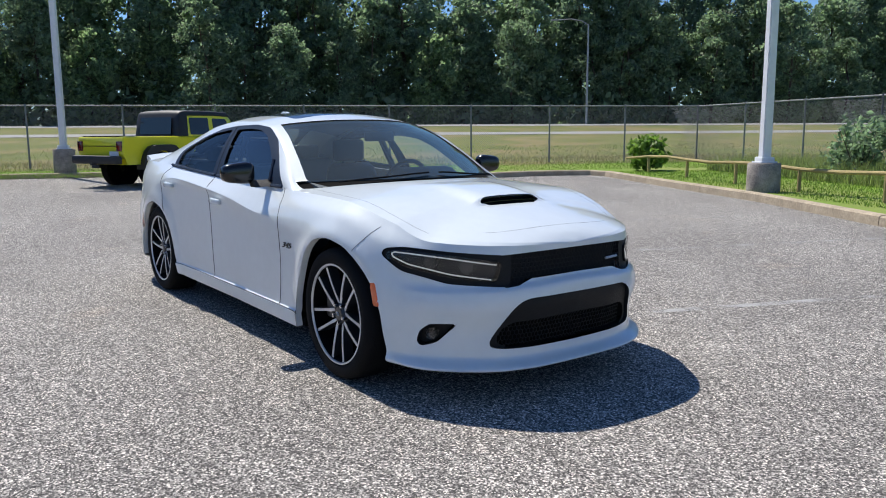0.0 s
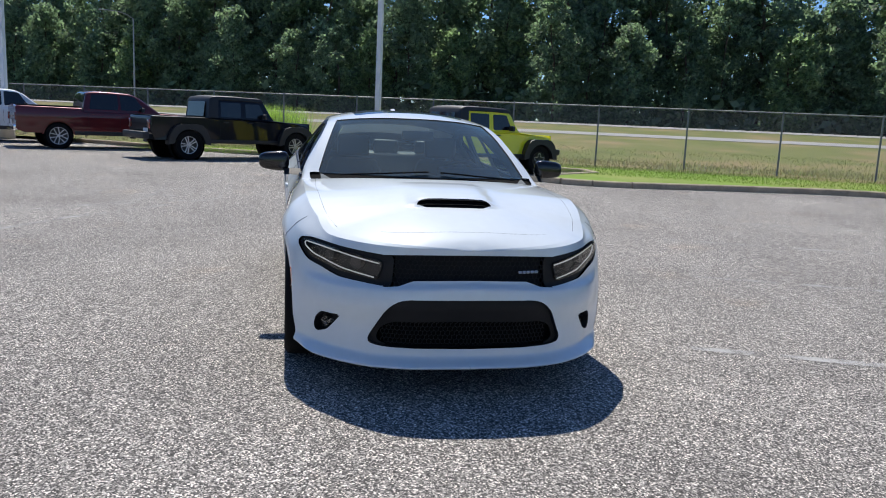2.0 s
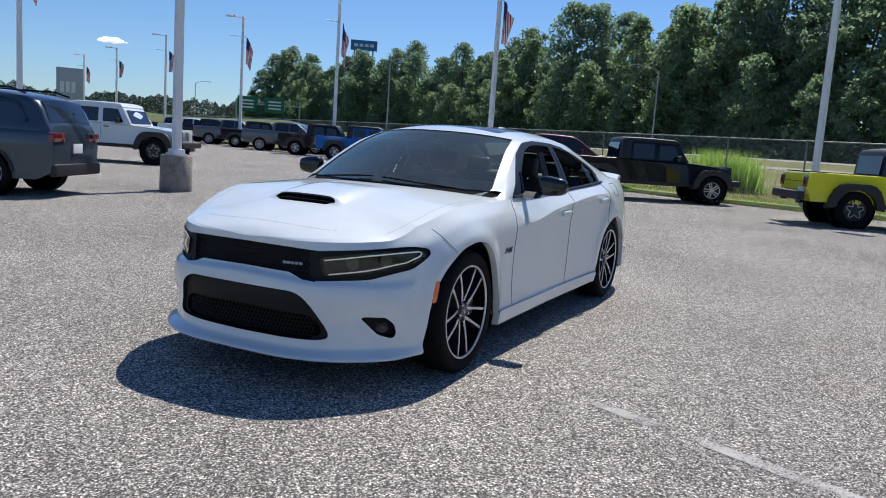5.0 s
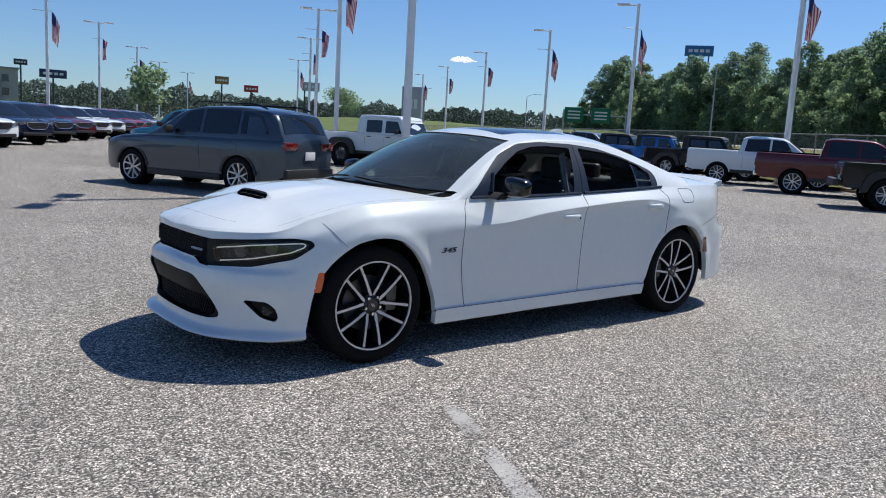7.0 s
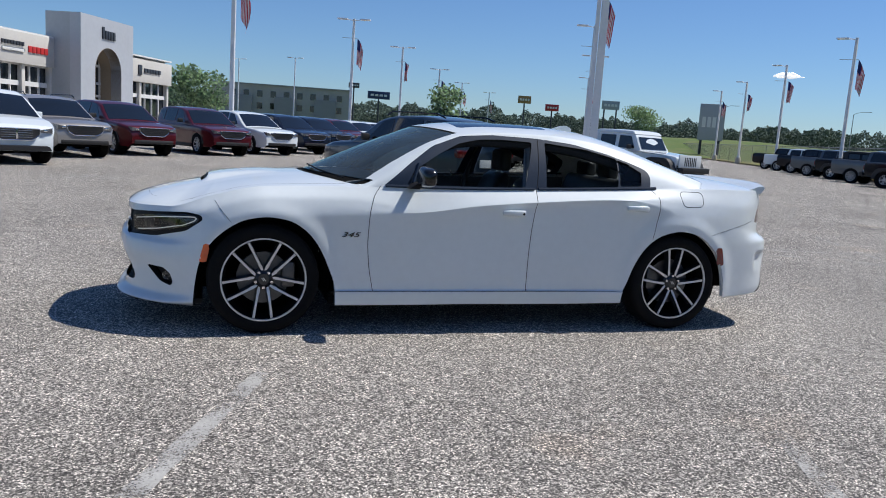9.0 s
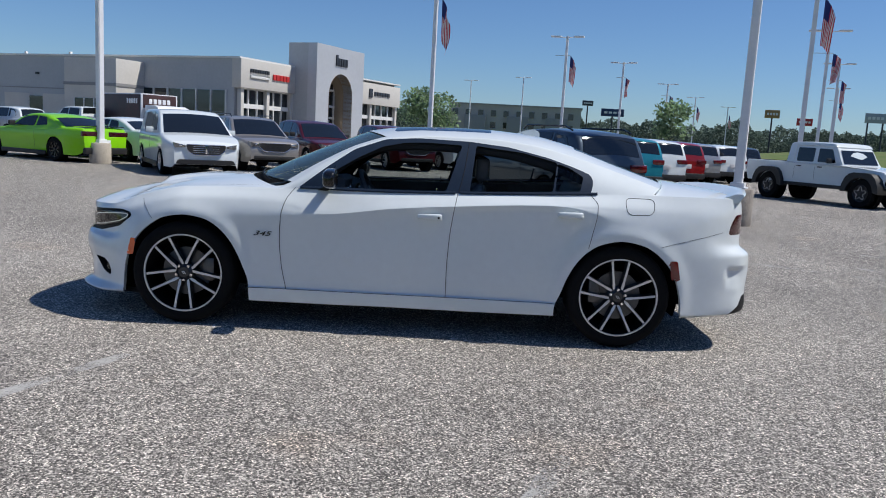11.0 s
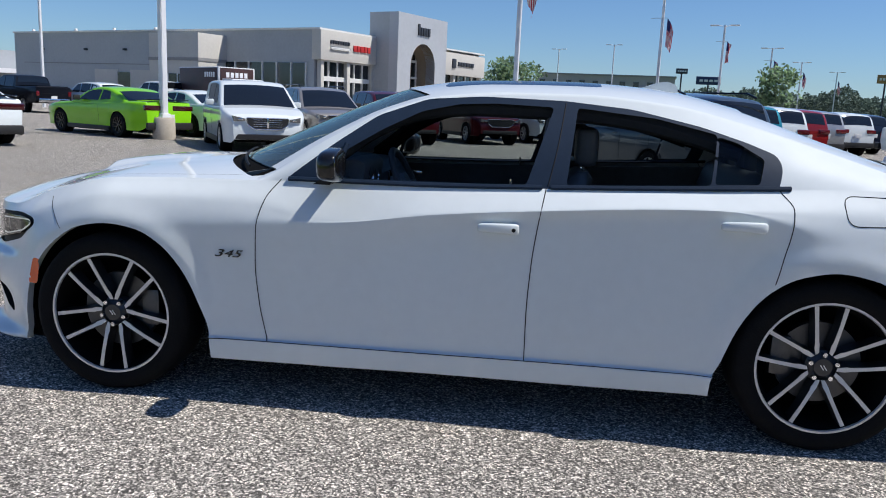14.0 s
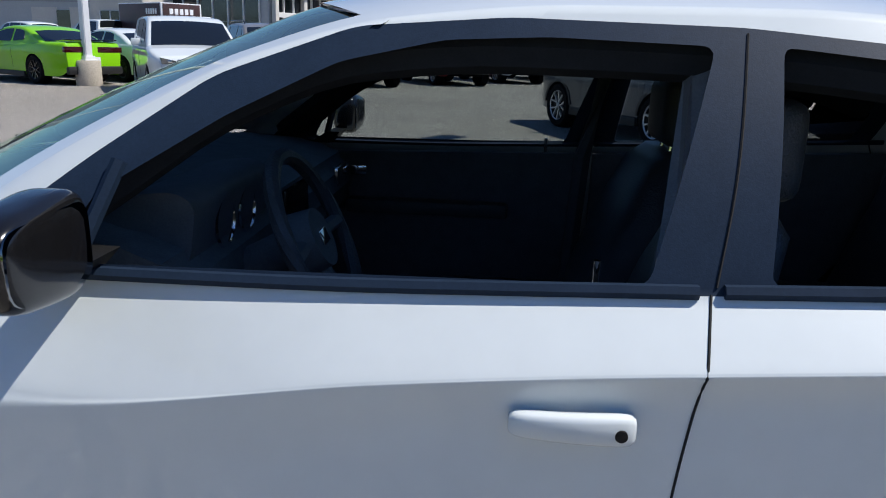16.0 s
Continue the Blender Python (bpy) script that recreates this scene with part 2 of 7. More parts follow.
LINING = material("dark_lining", (0.022, 0.025, 0.030), 0.9, 0, 0, 0.15, 30, spec=0.1)
CABIN = material("cabin_black", (0.125, 0.136, 0.150), 0.6, 0, 0, 0.2, 25, 0.15, 250)
LEATHER = material("black_leather", (0.064, 0.068, 0.075), 0.42, 0, 0, 0.2, 30, 0.3, 180)
DRL = glow_material("running_light", (0.30, 0.31, 0.32), 1.1)


# ---- mesh helpers ----
def mesh_of(bm, name, smooth=True, angle=40):
    me = bpy.data.meshes.new(name)
    bm.to_mesh(me)
    bm.free()
    if smooth:
        me.shade_smooth()
        me.set_sharp_from_angle(angle=radians(angle))
    return me


def part(name, bm, mat, parent=None, label="", smooth=True):
    """Links a bmesh (or a mesh) as ONE mesh object under a thing or under a part."""
    me = mesh_of(bm, name, smooth) if isinstance(bm, bmesh.types.BMesh) else bm
    if not me.materials:
        me.materials.append(mat)
    ob = new(name, me)
    ob.parent = parent
    return tagged(ob, label) if label else ob


def thing(name, label, category, m=None, group="", kind=""):
    ob = new(name)
    ob.empty_display_size = 0.2
    if m is not None:
        ob.matrix_basis = m
    return tagged(ob, label, category, group, kind)


def box(bm, c, s, bevel=0.0, m=None, seg=2):
    mat = Matrix.Translation(c) @ Matrix.Diagonal((*s, 1))
    if m is not None:
        mat = m @ mat
    r = bmesh.ops.create_cube(bm, size=1, matrix=mat)
    if bevel > 0:
        es = list({e for v in r["verts"] for e in v.link_edges})
        bmesh.ops.bevel(bm, geom=es, offset=bevel, segments=seg, affect='EDGES', profile=0.6)
    return bm


def cyl(bm, a, b, r0, r1=None, seg=16, caps=True):
    a, b = Vector(a), Vector(b)
    d = b - a
    m = Matrix.Translation((a + b) / 2) @ d.to_track_quat("Z", "Y").to_matrix().to_4x4()
    bmesh.ops.create_cone(bm, cap_ends=caps, segments=seg, radius1=r0, radius2=r0 if r1 is None else r1, depth=d.length, matrix=m)
    return bm


def lathe(bm, prof, seg=48, m=None):
    """Turns a profile of (radius, height) about the y axis."""
    rows = []
    for k in range(seg):
        a = 2 * math.pi * k / seg
        row = []
        for r, h in prof:
            p = Vector((r * math.cos(a), h, r * math.sin(a)))
            row.append(bm.verts.new(m @ p if m is not None else p))
        rows.append(row)
    for k in range(seg):
        p, q = rows[k], rows[(k + 1) % seg]
        for i in range(len(prof) - 1):
            if prof[i][0] < 1e-6 and prof[i + 1][0] < 1e-6:
                continue
            bm.faces.new((p[i], p[i + 1], q[i + 1], q[i]))
    bmesh.ops.remove_doubles(bm, verts=[v for r in rows for v in r], dist=1e-5)
    bmesh.ops.recalc_face_normals(bm, faces=bm.faces)
    return bm


def tube(bm, pts, r, seg=6):
    """A round bar along a line of points."""
    pts = [Vector(p) for p in pts]
    rings = []
    for i, p in enumerate(pts):
        d = (pts[min(i + 1, len(pts) - 1)] - pts[max(i - 1, 0)]).normalized()
        up = Vector((0, 0, 1)) if abs(d.z) < 0.95 else Vector((1, 0, 0))
        s = d.cross(up).normalized()
        u = s.cross(d)
        rings.append([bm.verts.new(p + r * (math.cos(2 * math.pi * k / seg) * s + math.sin(2 * math.pi * k / seg) * u)) for k in range(seg)])
    for a, b in zip(rings, rings[1:]):
        for k in range(seg):
            bm.faces.new((a[k], a[(k + 1) % seg], b[(k + 1) % seg], b[k]))
    bm.faces.new(rings[0][::-1])
    bm.faces.new(rings[-1])
    return bm


def prism(bm, poly, plane, lo, hi, m=None):
    """A polygon, in the xz ('y'), xy ('z') or yz ('x') plane, drawn out between lo and hi."""
    def at(p, h):
        v = Vector((p[0], h, p[1])) if plane == 'y' else Vector((p[0], p[1], h)) if plane == 'z' else Vector((h, p[0], p[1]))
        return m @ v if m is not None else v
    a = [bm.verts.new(at(p, lo)) for p in poly]
    b = [bm.verts.new(at(p, hi)) for p in poly]
    fs = [bm.faces.new(a), bm.faces.new(b[::-1])]
    for i in range(len(poly)):
        j = (i + 1) % len(poly)
        fs.append(bm.faces.new((a[i], b[i], b[j], a[j])))
    bmesh.ops.recalc_face_normals(bm, faces=fs)
    return bm


def smooth_line(xs, ys, t):
    """Monotone cubic through the points (xs, ys)."""
    xs, ys, t = np.asarray(xs, float), np.asarray(ys, float), np.asarray(t, float)
    h = np.diff(xs)
    d = np.diff(ys) / h
    m = np.zeros(len(xs))
    m[0], m[-1] = d[0], d[-1]
    for i in range(1, len(xs) - 1):
        if d[i - 1] * d[i] > 0:
            w1, w2 = 2 * h[i] + h[i - 1], h[i] + 2 * h[i - 1]
            m[i] = (w1 + w2) / (w1 / d[i - 1] + w2 / d[i])
    k = np.clip(np.searchsorted(xs, t) - 1, 0, len(xs) - 2)
    u = (t - xs[k]) / h[k]
    return ys[k] * (1 + 2 * u) * (1 - u) ** 2 + m[k] * h[k] * u * (1 - u) ** 2 + ys[k + 1] * u * u * (3 - 2 * u) + m[k + 1] * h[k] * u * u * (u - 1)


def fine(line, n=10):
    """A polyline drawn through its points as a smooth curve."""
    t = np.concatenate(([0], np.cumsum([math.dist(a, b) for a, b in zip(line, line[1:])])))
    tt = np.linspace(0, t[-1], max(3, int(n * len(line))))
    return list(zip(smooth_line(t, [p[0] for p in line], tt), smooth_line(t, [p[1] for p in line], tt)))


def inside(poly, x, y):
    """Which of the points lie in a polygon."""
    r = np.zeros(np.shape(x), bool)
    n = len(poly)
    for i in range(n):
        (x0, y0), (x1, y1) = poly[i], poly[(i + 1) % n]
        c = (y0 > y) != (y1 > y)
        with np.errstate(divide="ignore", invalid="ignore"):
            r ^= c & (x < (x1 - x0) * (y - y0) / (y1 - y0 + 1e-12) + x0)
    return r


def nearest_on(poly, x, y):
    best, bx, by = np.full(np.shape(x), 1e9), np.array(x, float), np.array(y, float)
    n = len(poly)
    for i in range(n):
        (x0, y0), (x1, y1) = poly[i], poly[(i + 1) % n]
        dx, dy = x1 - x0, y1 - y0
        t = np.clip(((x - x0) * dx + (y - y0) * dy) / (dx * dx + dy * dy + 1e-12), 0, 1)
        px, py = x0 + t * dx, y0 + t * dy
        d = np.hypot(px - x, py - y)
        k = d < best
        best, bx, by = np.where(k, d, best), np.where(k, px, bx), np.where(k, py, by)
    return best, bx, by


def rounded(poly, r=0.03, seg=4):
    """A polygon with its corners rounded."""
    out = []
    n = len(poly)
    for i in range(n):
        p, a, b = Vector(poly[i]), Vector(poly[i - 1]), Vector(poly[(i + 1) % n])
        ra = min(r, (a - p).length * 0.45)
        rb = min(r, (b - p).length * 0.45)
        s, e = p + (a - p).normalized() * ra, p + (b - p).normalized() * rb
        for k in range(seg + 1):
            t = k / seg
            q = s * (1 - t) ** 2 + p * 2 * t * (1 - t) + e * t * t
            out.append((q.x, q.y))
    return out


class Sheet:
    """A grid of points whose cells are shared out among named panels, with edges moved onto the panels' outlines."""

    def __init__(self, P):
        self.P = P.copy()
        self.P0 = P.copy()
        self.set = np.zeros(P.shape[:2], bool)
        du = np.gradient(P, axis=0)
        dv = np.gradient(P, axis=1)
        n = np.cross(du, dv)
        n /= np.linalg.norm(n, axis=2, keepdims=True) + 1e-9
        self.N = n
        self.panel = np.zeros((P.shape[0] - 1, P.shape[1] - 1), int)
        self.names = ["base"]

    def flip(self):
        self.N = -self.N
        return self

    def cut(self, name, poly, A, B, where=None, only=None, snap=True):
        """Cells whose middle lies in poly, by the coordinates A, B of the grid's points, become the panel `name`."""
        def mid(X):
            return (X[:-1, :-1] + X[1:, :-1] + X[:-1, 1:] + X[1:, 1:]) / 4
        k = inside(poly, mid(A), mid(B))
        if where is not None:
            k &= mid(where.astype(float)) > 0.5
        if only is not None:
            k &= np.isin(self.panel, [self.names.index(o) for o in only])
        self.names.append(name)
        self.panel[k] = len(self.names) - 1
        if not snap:
            return
        U, V = self.P.shape[:2]
        c_in, c_all = np.zeros((U, V)), np.zeros((U, V))
        for i in (0, 1):
            for j in (0, 1):
                c_in[i:U - 1 + i, j:V - 1 + j] += k
                c_all[i:U - 1 + i, j:V - 1 + j] += 1
        edge = (c_in > 0) & (c_in < c_all) & ~self.set
        d, a, b = nearest_on(poly, A[edge], B[edge])
        ok = d < 0.05
        idx = np.argwhere(edge)[ok]
        da, db = a[ok] - A[edge][ok], b[ok] - B[edge][ok]
        # slide along the sheet: solve for grid steps that move A and B by that much
        gAu, gAv = np.gradient(A, axis=0), np.gradient(A, axis=1)
        gBu, gBv = np.gradient(B, axis=0), np.gradient(B, axis=1)
        Pu, Pv = np.gradient(self.P0, axis=0), np.gradient(self.P0, axis=1)
        moved = self.P.copy()
        for (i, j), x, y in zip(idx, da, db):
            det = gAu[i, j] * gBv[i, j] - gAv[i, j] * gBu[i, j]
            if abs(det) < 1e-9:
                continue
            u = (x * gBv[i, j] - y * gAv[i, j]) / det
            v = (gAu[i, j] * y - gBu[i, j] * x) / det
            if abs(u) < 3.5 and abs(v) < 2.4:
                moved[i, j] = self.P0[i, j] + u * Pu[i, j] + v * Pv[i, j]
                self.set[i, j] = True
        self.P = moved

    def mesh(self, name, panels, inset=0.0, mirror=False, lip=0.0, lip_dir=None):
        """The cells of some panels as a mesh with the whole sheet's normals, sunk by inset, with a turned-in lip along its open edges."""
        sel = np.isin(self.panel, [self.names.index(p) for p in panels])
        U, V = self.P.shape[:2]
        idx = -np.ones((U, V), int)
        vs, ns, fs = [], [], []
        P = self.P - self.N * inset
        s = np.array((1, -1, 1)) if mirror else np.array((1, 1, 1))
        for i, j in np.argwhere(sel):
            f = []
            for a, b in ((i, j), (i + 1, j), (i + 1, j + 1), (i, j + 1)):
                if idx[a, b] < 0:
                    idx[a, b] = len(vs)
                    vs.append(P[a, b] * s)
                    ns.append(self.N[a, b] * s)
                f.append(int(idx[a, b]))
            e1, e2 = vs[f[2]] - vs[f[0]], vs[f[3]] - vs[f[1]]
            if np.dot(np.cross(e1, e2), ns[f[0]]) < 0:
                f = f[::-1]
            fs.append(f)
        if lip > 0:
            count = {}
            for f in fs:
                for a, b in zip(f, f[1:] + f[:1]):
                    count[(a, b)] = 1
            inner = {}
            for a, b in [e for e in count if (e[1], e[0]) not in count]:
                q = []
                for k in (a, b):
                    if k not in inner:
                        inner[k] = len(vs)
                        d = np.array(lip_dir) * s if lip_dir is not None else -ns[k]
                        vs.append(vs[k] + d * lip)
                        ns.append(ns[k])
                    q.append(inner[k])
                fs.append([b, a, q[0], q[1]])
        me = bpy.data.meshes.new(name)
        me.from_pydata([tuple(v) for v in vs], [], fs)
        me.shade_smooth()
        if lip == 0:
            me.normals_split_custom_set_from_vertices([tuple(n) for n in ns])
        else:
            me.set_sharp_from_angle(angle=radians(50))
        me.update()
        return me


# ---- the white sedan ----
# Nose towards -x, front axle at x = 0, rear axle at x = 3.052; the shell is drawn for +y and mirrored.
AXLE, TYRE_R = 3.052, 0.362
OUT_X = [-0.945, -0.932, -0.882, -0.772, -0.622, -0.42, -0.185, 0.0, 0.5, 1.0, 1.8, 2.5, 3.05, 3.4, 3.7, 3.9, 4.025, 4.085, 4.095]
OUT_Y = [0.0, 0.25, 0.45, 0.62, 0.755, 0.865, 0.92, 0.935, 0.928, 0.918, 0.915, 0.925, 0.945, 0.928, 0.885, 0.812, 0.66, 0.36, 0.0]
OUT_S = np.concatenate(([0], np.cumsum(np.hypot(np.diff(OUT_X), np.diff(OUT_Y)))))
S_END = float(OUT_S[-1])


def plan_at(s):
    return smooth_line(OUT_S, OUT_X, s), smooth_line(OUT_S, OUT_Y, s)


def s_of_x(x):
    """Arc length along the flank at which the outline reaches x."""
    ss = np.linspace(0, S_END, 2000)
    return float(np.interp(x, plan_at(ss)[0], ss))


# section at key places: pairs of (set-in, height), from the bottom edge to the shoulder
SECTIONS = [
    (0.0, [(.10, .150), (-.012, .188), (.048, .236), (.045, .36), (.004, .50), (.012, .585), (.05, .625), (.055, .72), (.05, .775)]),
    (0.85, [(.09, .150), (-.030, .190), (.030, .240), (.022, .36), (.0, .48), (.012, .555), (.045, .60), (.05, .73), (.075, .80)]),
    (1.12, [(.06, .17), (.0, .21), (.008, .26), (.0, .36), (.0, .47), (.004, .56), (.012, .66), (.035, .78), (.12, .88)]),
    (s_of_x(0.0), [(.02, .20), (.0, .24), (.0, .32), (.0, .42), (.0, .55), (.0, .67), (.002, .77), (.035, .885), (.125, .965)]),
    (s_of_x(0.55), [(.05, .185), (.022, .195), (.012, .285), (.024, .30), (.02, .50), (.013, .67), (.008, .79), (.035, .895), (.105, .985)]),
    (s_of_x(1.0), [(.05, .185), (.022, .195), (.010, .285), (.026, .30), (.020, .50), (.014, .69), (.004, .828), (.010, .846), (.09, .992)]),
    (s_of_x(1.45), [(.05, .19), (.022, .20), (.010, .288), (.026, .303), (.019, .50), (.017, .79), (.001, .893), (.003, .899), (.086, 1.0)]),
    (s_of_x(1.85), [(.05, .19), (.022, .20), (.010, .29), (.026, .305), (.018, .50), (.016, .868), (.001, .931), (.003, .936), (.086, 1.016)]),
    (s_of_x(2.6), [(.05, .20), (.02, .21), (.008, .29), (.022, .305), (.015, .50), (.013, .92), (.002, .976), (.006, .982), (.090, 1.047)]),
    (s_of_x(AXLE), [(.02, .21), (.0, .24), (.0, .32), (.0, .42), (.0, .55), (.0, .72), (.006, .87), (.035, .975), (.12, 1.075)]),
    (s_of_x(3.6), [(.05, .24), (.0, .27), (.0, .33), (.0, .44), (.0, .55), (.002, .66), (.018, .80), (.04, .95), (.10, 1.085)]),
    (s_of_x(3.93), [(.08, .25), (.01, .28), (.0, .33), (.005, .44), (.0, .56), (.006, .685), (.075, .765), (.08, .95), (.10, 1.085)]),
    (S_END, [(.08, .26), (.02, .29), (.0, .34), (.01, .45), (.0, .56), (.0, .685), (.085, .755), (.07, .95), (.06, 1.085)]),
]
SEC_S = [s for s, _ in SECTIONS]
SEC_D = np.array([[p[0] for p in q] for _, q in SECTIONS])
SEC_Z = np.array([[p[1] for p in q] for _, q in SECTIONS])


def flank(s, z=None, k=None, inset=0.0):
    """A point of the lower body at arc length s and height z, or at the level k (0 bottom edge to 8 shoulder)."""
    d9 = [float(smooth_line(SEC_S, SEC_D[:, i], s)) for i in range(9)]
    z9 = [float(smooth_line(SEC_S, SEC_Z[:, i], s)) for i in range(9)]
    if k is None:
        k = float(np.interp(z, z9, range(9)))
        zz = z
    else:
        zz = float(smooth_line(range(9), z9, k))
    d = float(smooth_line(range(9), d9, k)) + inset
    e = 1e-3
    x, y = plan_at(s)
    x1, y1 = plan_at(min(S_END, s + e))
    x0, y0 = plan_at(max(0, s - e))
    t = np.array((x1 - x0, y1 - y0))
    t /= np.linalg.norm(t) + 1e-12
    n = np.array((-t[1], t[0]))
    if x > 3.7:                                  # hollow in the rear bumper's corner
        d += 0.024 * min(1, max(0, (x - 3.80) / 0.03)) * min(1, max(0, (zz - 0.455) / 0.09)) * min(1, max(0, (0.612 - zz) / 0.022)) * min(1, max(0, (4.0 - x) / 0.08))
    px, py = x - n[0] * d, y - n[1] * d
    for ax in (0.0, AXLE):                       # flared wheel arches
        r = math.hypot(px - ax, zz - 0.37)
        if py > 0.6:
            py += 0.014 * math.exp(-((r - 0.43) / 0.06) ** 2)
    return np.array((px, max(py, 0.0), zz))


# greenhouse: belt x, rail (x, y, z), crown line (x, z)
GREEN = [
    (0.66, 0.69, 0.775, 1.015, 0.30, 1.038),
    (0.80, 0.95, 0.715, 1.185, 0.62, 1.190),
    (0.95, 1.20, 0.655, 1.315, 0.98, 1.345),
    (1.15, 1.42, 0.618, 1.378, 1.20, 1.425),
    (1.50, 1.72, 0.600, 1.405, 1.55, 1.470),
    (2.00, 2.05, 0.595, 1.408, 2.00, 1.480),
    (2.40, 2.40, 0.600, 1.380, 2.40, 1.460),
    (2.70, 2.70, 0.622, 1.315, 2.74, 1.393),
    (3.00, 3.02, 0.668, 1.222, 3.10, 1.275),
    (3.25, 3.32, 0.745, 1.125, 3.46, 1.165),
]
G_S = [s_of_x(g[0]) for g in GREEN]
S0, S9 = G_S[0], G_S[-1]
HOOD_X = [-0.90, -0.82, -0.70, -0.40, -0.07, 0.2, 0.30]
HOOD_Z = [0.775, 0.826, 0.865, 0.932, 0.998, 1.030, 1.038]
NS, N1, N2 = 60, 36, 38


def car_sheet():
    ss = np.concatenate((np.linspace(0, 1.3, 150)[:-1], np.linspace(1.3, S_END - 1.2, 300)[:-1], np.linspace(S_END - 1.2, S_END, 50)))
    V = NS + N1 + N2 + 1
    P = np.zeros((len(ss), V, 3))
    Q = np.full((len(ss), V), 3.0)
    for i, s in enumerate(ss):
        for j, k in enumerate(np.linspace(0, 8, NS + 1)):
            P[i, j] = flank(s, k=k)
            Q[i, j] = 3 - k / 8
        B = P[i, NS]
        if s < S0:
            f = s / S0
            C = np.array((-0.895 + 1.195 * f, 0, 0))
            C[2] = smooth_line(HOOD_X, HOOD_Z, C[0])
            kind = 0
        elif s > S9:
            f = (s - S9) / (S_END - S9)
            C = np.array((3.46 + 0.57 * f, 0, 1.165 - 0.08 * f ** 1.4))
            kind = 2
        else:
            R = np.array([smooth_line(G_S, [g[c] for g in GREEN], s) for c in (1, 2, 3)])
            C = np.array((smooth_line(G_S, [g[4] for g in GREEN], s), 0, smooth_line(G_S, [g[5] for g in GREEN], s)))
            kind = 1
        if kind != 1:
            R = B + (C - B) * 0.06
            R[2] = C[2] + (B[2] - C[2]) * 0.94 ** 2.4
        for j in range(1, N1 + 1):
            t = j / N1
            p = B + (R - B) * t
            if kind == 1:
                p[1] += 0.022 * math.sin(math.pi * t) * min(1, (R[2] - B[2]) / 0.2)
            else:
                p[2] = C[2] + (B[2] - C[2]) * (1 - 0.06 * t) ** 2.4
            P[i, NS + j], Q[i, NS + j] = p, 2 - t
        for j in range(1, N2 + 1):
            t = j / N2
            q = 1 - t
            p = R + (C - R) * (1 - q)
            p[0] = C[0] + (R[0] - C[0]) * q ** 2
            if kind == 1:
                w = 2.6
                p[2] = C[2] + (R[2] - C[2]) * q ** w
                p[0] = C[0] + (R[0] - C[0]) * q ** 1.7
            else:
                p[2] = C[2] + (B[2] - C[2]) * (0.94 * q) ** 2.4
                if kind == 0:
                    ramp = np.clip((p[0] + 0.75) / 0.5, 0, 1) * np.clip((0.32 - p[0]) / 0.3, 0, 1)
                    p[2] += 0.010 * ramp * math.exp(-(p[1] / 0.33) ** 6)
                    scoop = math.exp(-(p[1] / 0.235) ** 8) * np.clip((p[0] + 0.405) / 0.045, 0, 1) * np.clip((0.15 - p[0]) / 0.48, 0, 1)
                    p[2] += 0.034 * scoop
            P[i, NS + N1 + j], Q[i, NS + N1 + j] = p, q
    S = np.repeat(ss[:, None], V, 1)
    return Sheet(P), S, Q


sheet, GS, GQ = car_sheet()
sheet.N[:, -1, 1] = 0.0
sheet.N[:, -1] /= np.linalg.norm(sheet.N[:, -1], axis=1, keepdims=True) + 1e-9
if sheet.N[220, 20, 1] < 0:
    sheet.flip()
SHELL = sheet.P.copy()
X, Y, Z = SHELL[..., 0], SHELL[..., 1], SHELL[..., 2]
LOW, UP = GQ >= 2, GQ <= 2
SIDE = (GQ >= 1) & (GS > 1.0) & (GS < S_END - 0.4)
FASCIA = LOW & (GS < 1.4)

# painted panels, parted along the shut lines
DOOR_F = [(0.757, 1.0), (0.705, 0.92), (0.675, 0.785), (0.671, 0.64), (0.686, 0.47), (0.722, 0.289), (1.845, 0.292), (1.84, 0.5), (1.85, 0.7), (1.87, 0.9), (1.89, 1.05)]
DOOR_R = [(1.89, 1.05), (1.87, 0.9), (1.85, 0.7), (1.84, 0.5), (1.845, 0.292), (2.62, 0.295), (2.64, 0.45), (2.74, 0.62), (2.815, 0.71), (2.832, 0.80), (2.852, 0.90), (2.86, 0.99), (2.815, 1.07)]
sheet.cut("front_door", DOOR_F, X, Z, LOW, snap=False)
sheet.cut("rear_door", DOOR_R, X, Z, LOW, snap=False)
sheet.cut("sill", [(0.3, 0.1), (2.75, 0.1), (2.75, 0.293), (0.3, 0.287)], X, Z, LOW)
sheet.cut("front_bumper", [(-0.1, 0), (1.22, 0), (1.22, 0.6), (1.16, 0.70), (1.05, 0.83), (-0.1, 0.83)], GS, Z, LOW, snap=False)
sheet.cut("fender", [(-0.56, 0.83), (-0.32, 0.70), (-0.2, 0.1), (0.722, 0.1), (0.671, 0.64), (0.675, 0.785), (0.757, 1.03), (-0.3, 1.03)], X, Z, LOW, only=["base"], snap=False)
sheet.cut("rear_bumper", [(3.33, 0.1), (4.2, 0.1), (4.2, 0.85), (3.76, 0.85), (3.5, 0.785), (3.30, 0.735)], X, Z, LOW, snap=False)
SCOOP = rounded([(-0.412, -0.1), (-0.408, 0.155), (-0.385, 0.215), (-0.368, 0.20), (-0.360, 0.17), (-0.358, -0.1)], 0.01)
sheet.cut("hood", [(-0.1, -0.1), (S0 - 0.03, -0.1), (S0 - 0.03, 1.95), (-0.1, 1.95)], GS, GQ, UP, snap=False)
sheet.cut("scoop_mouth", SCOOP, X, Y, UP, only=["hood"])
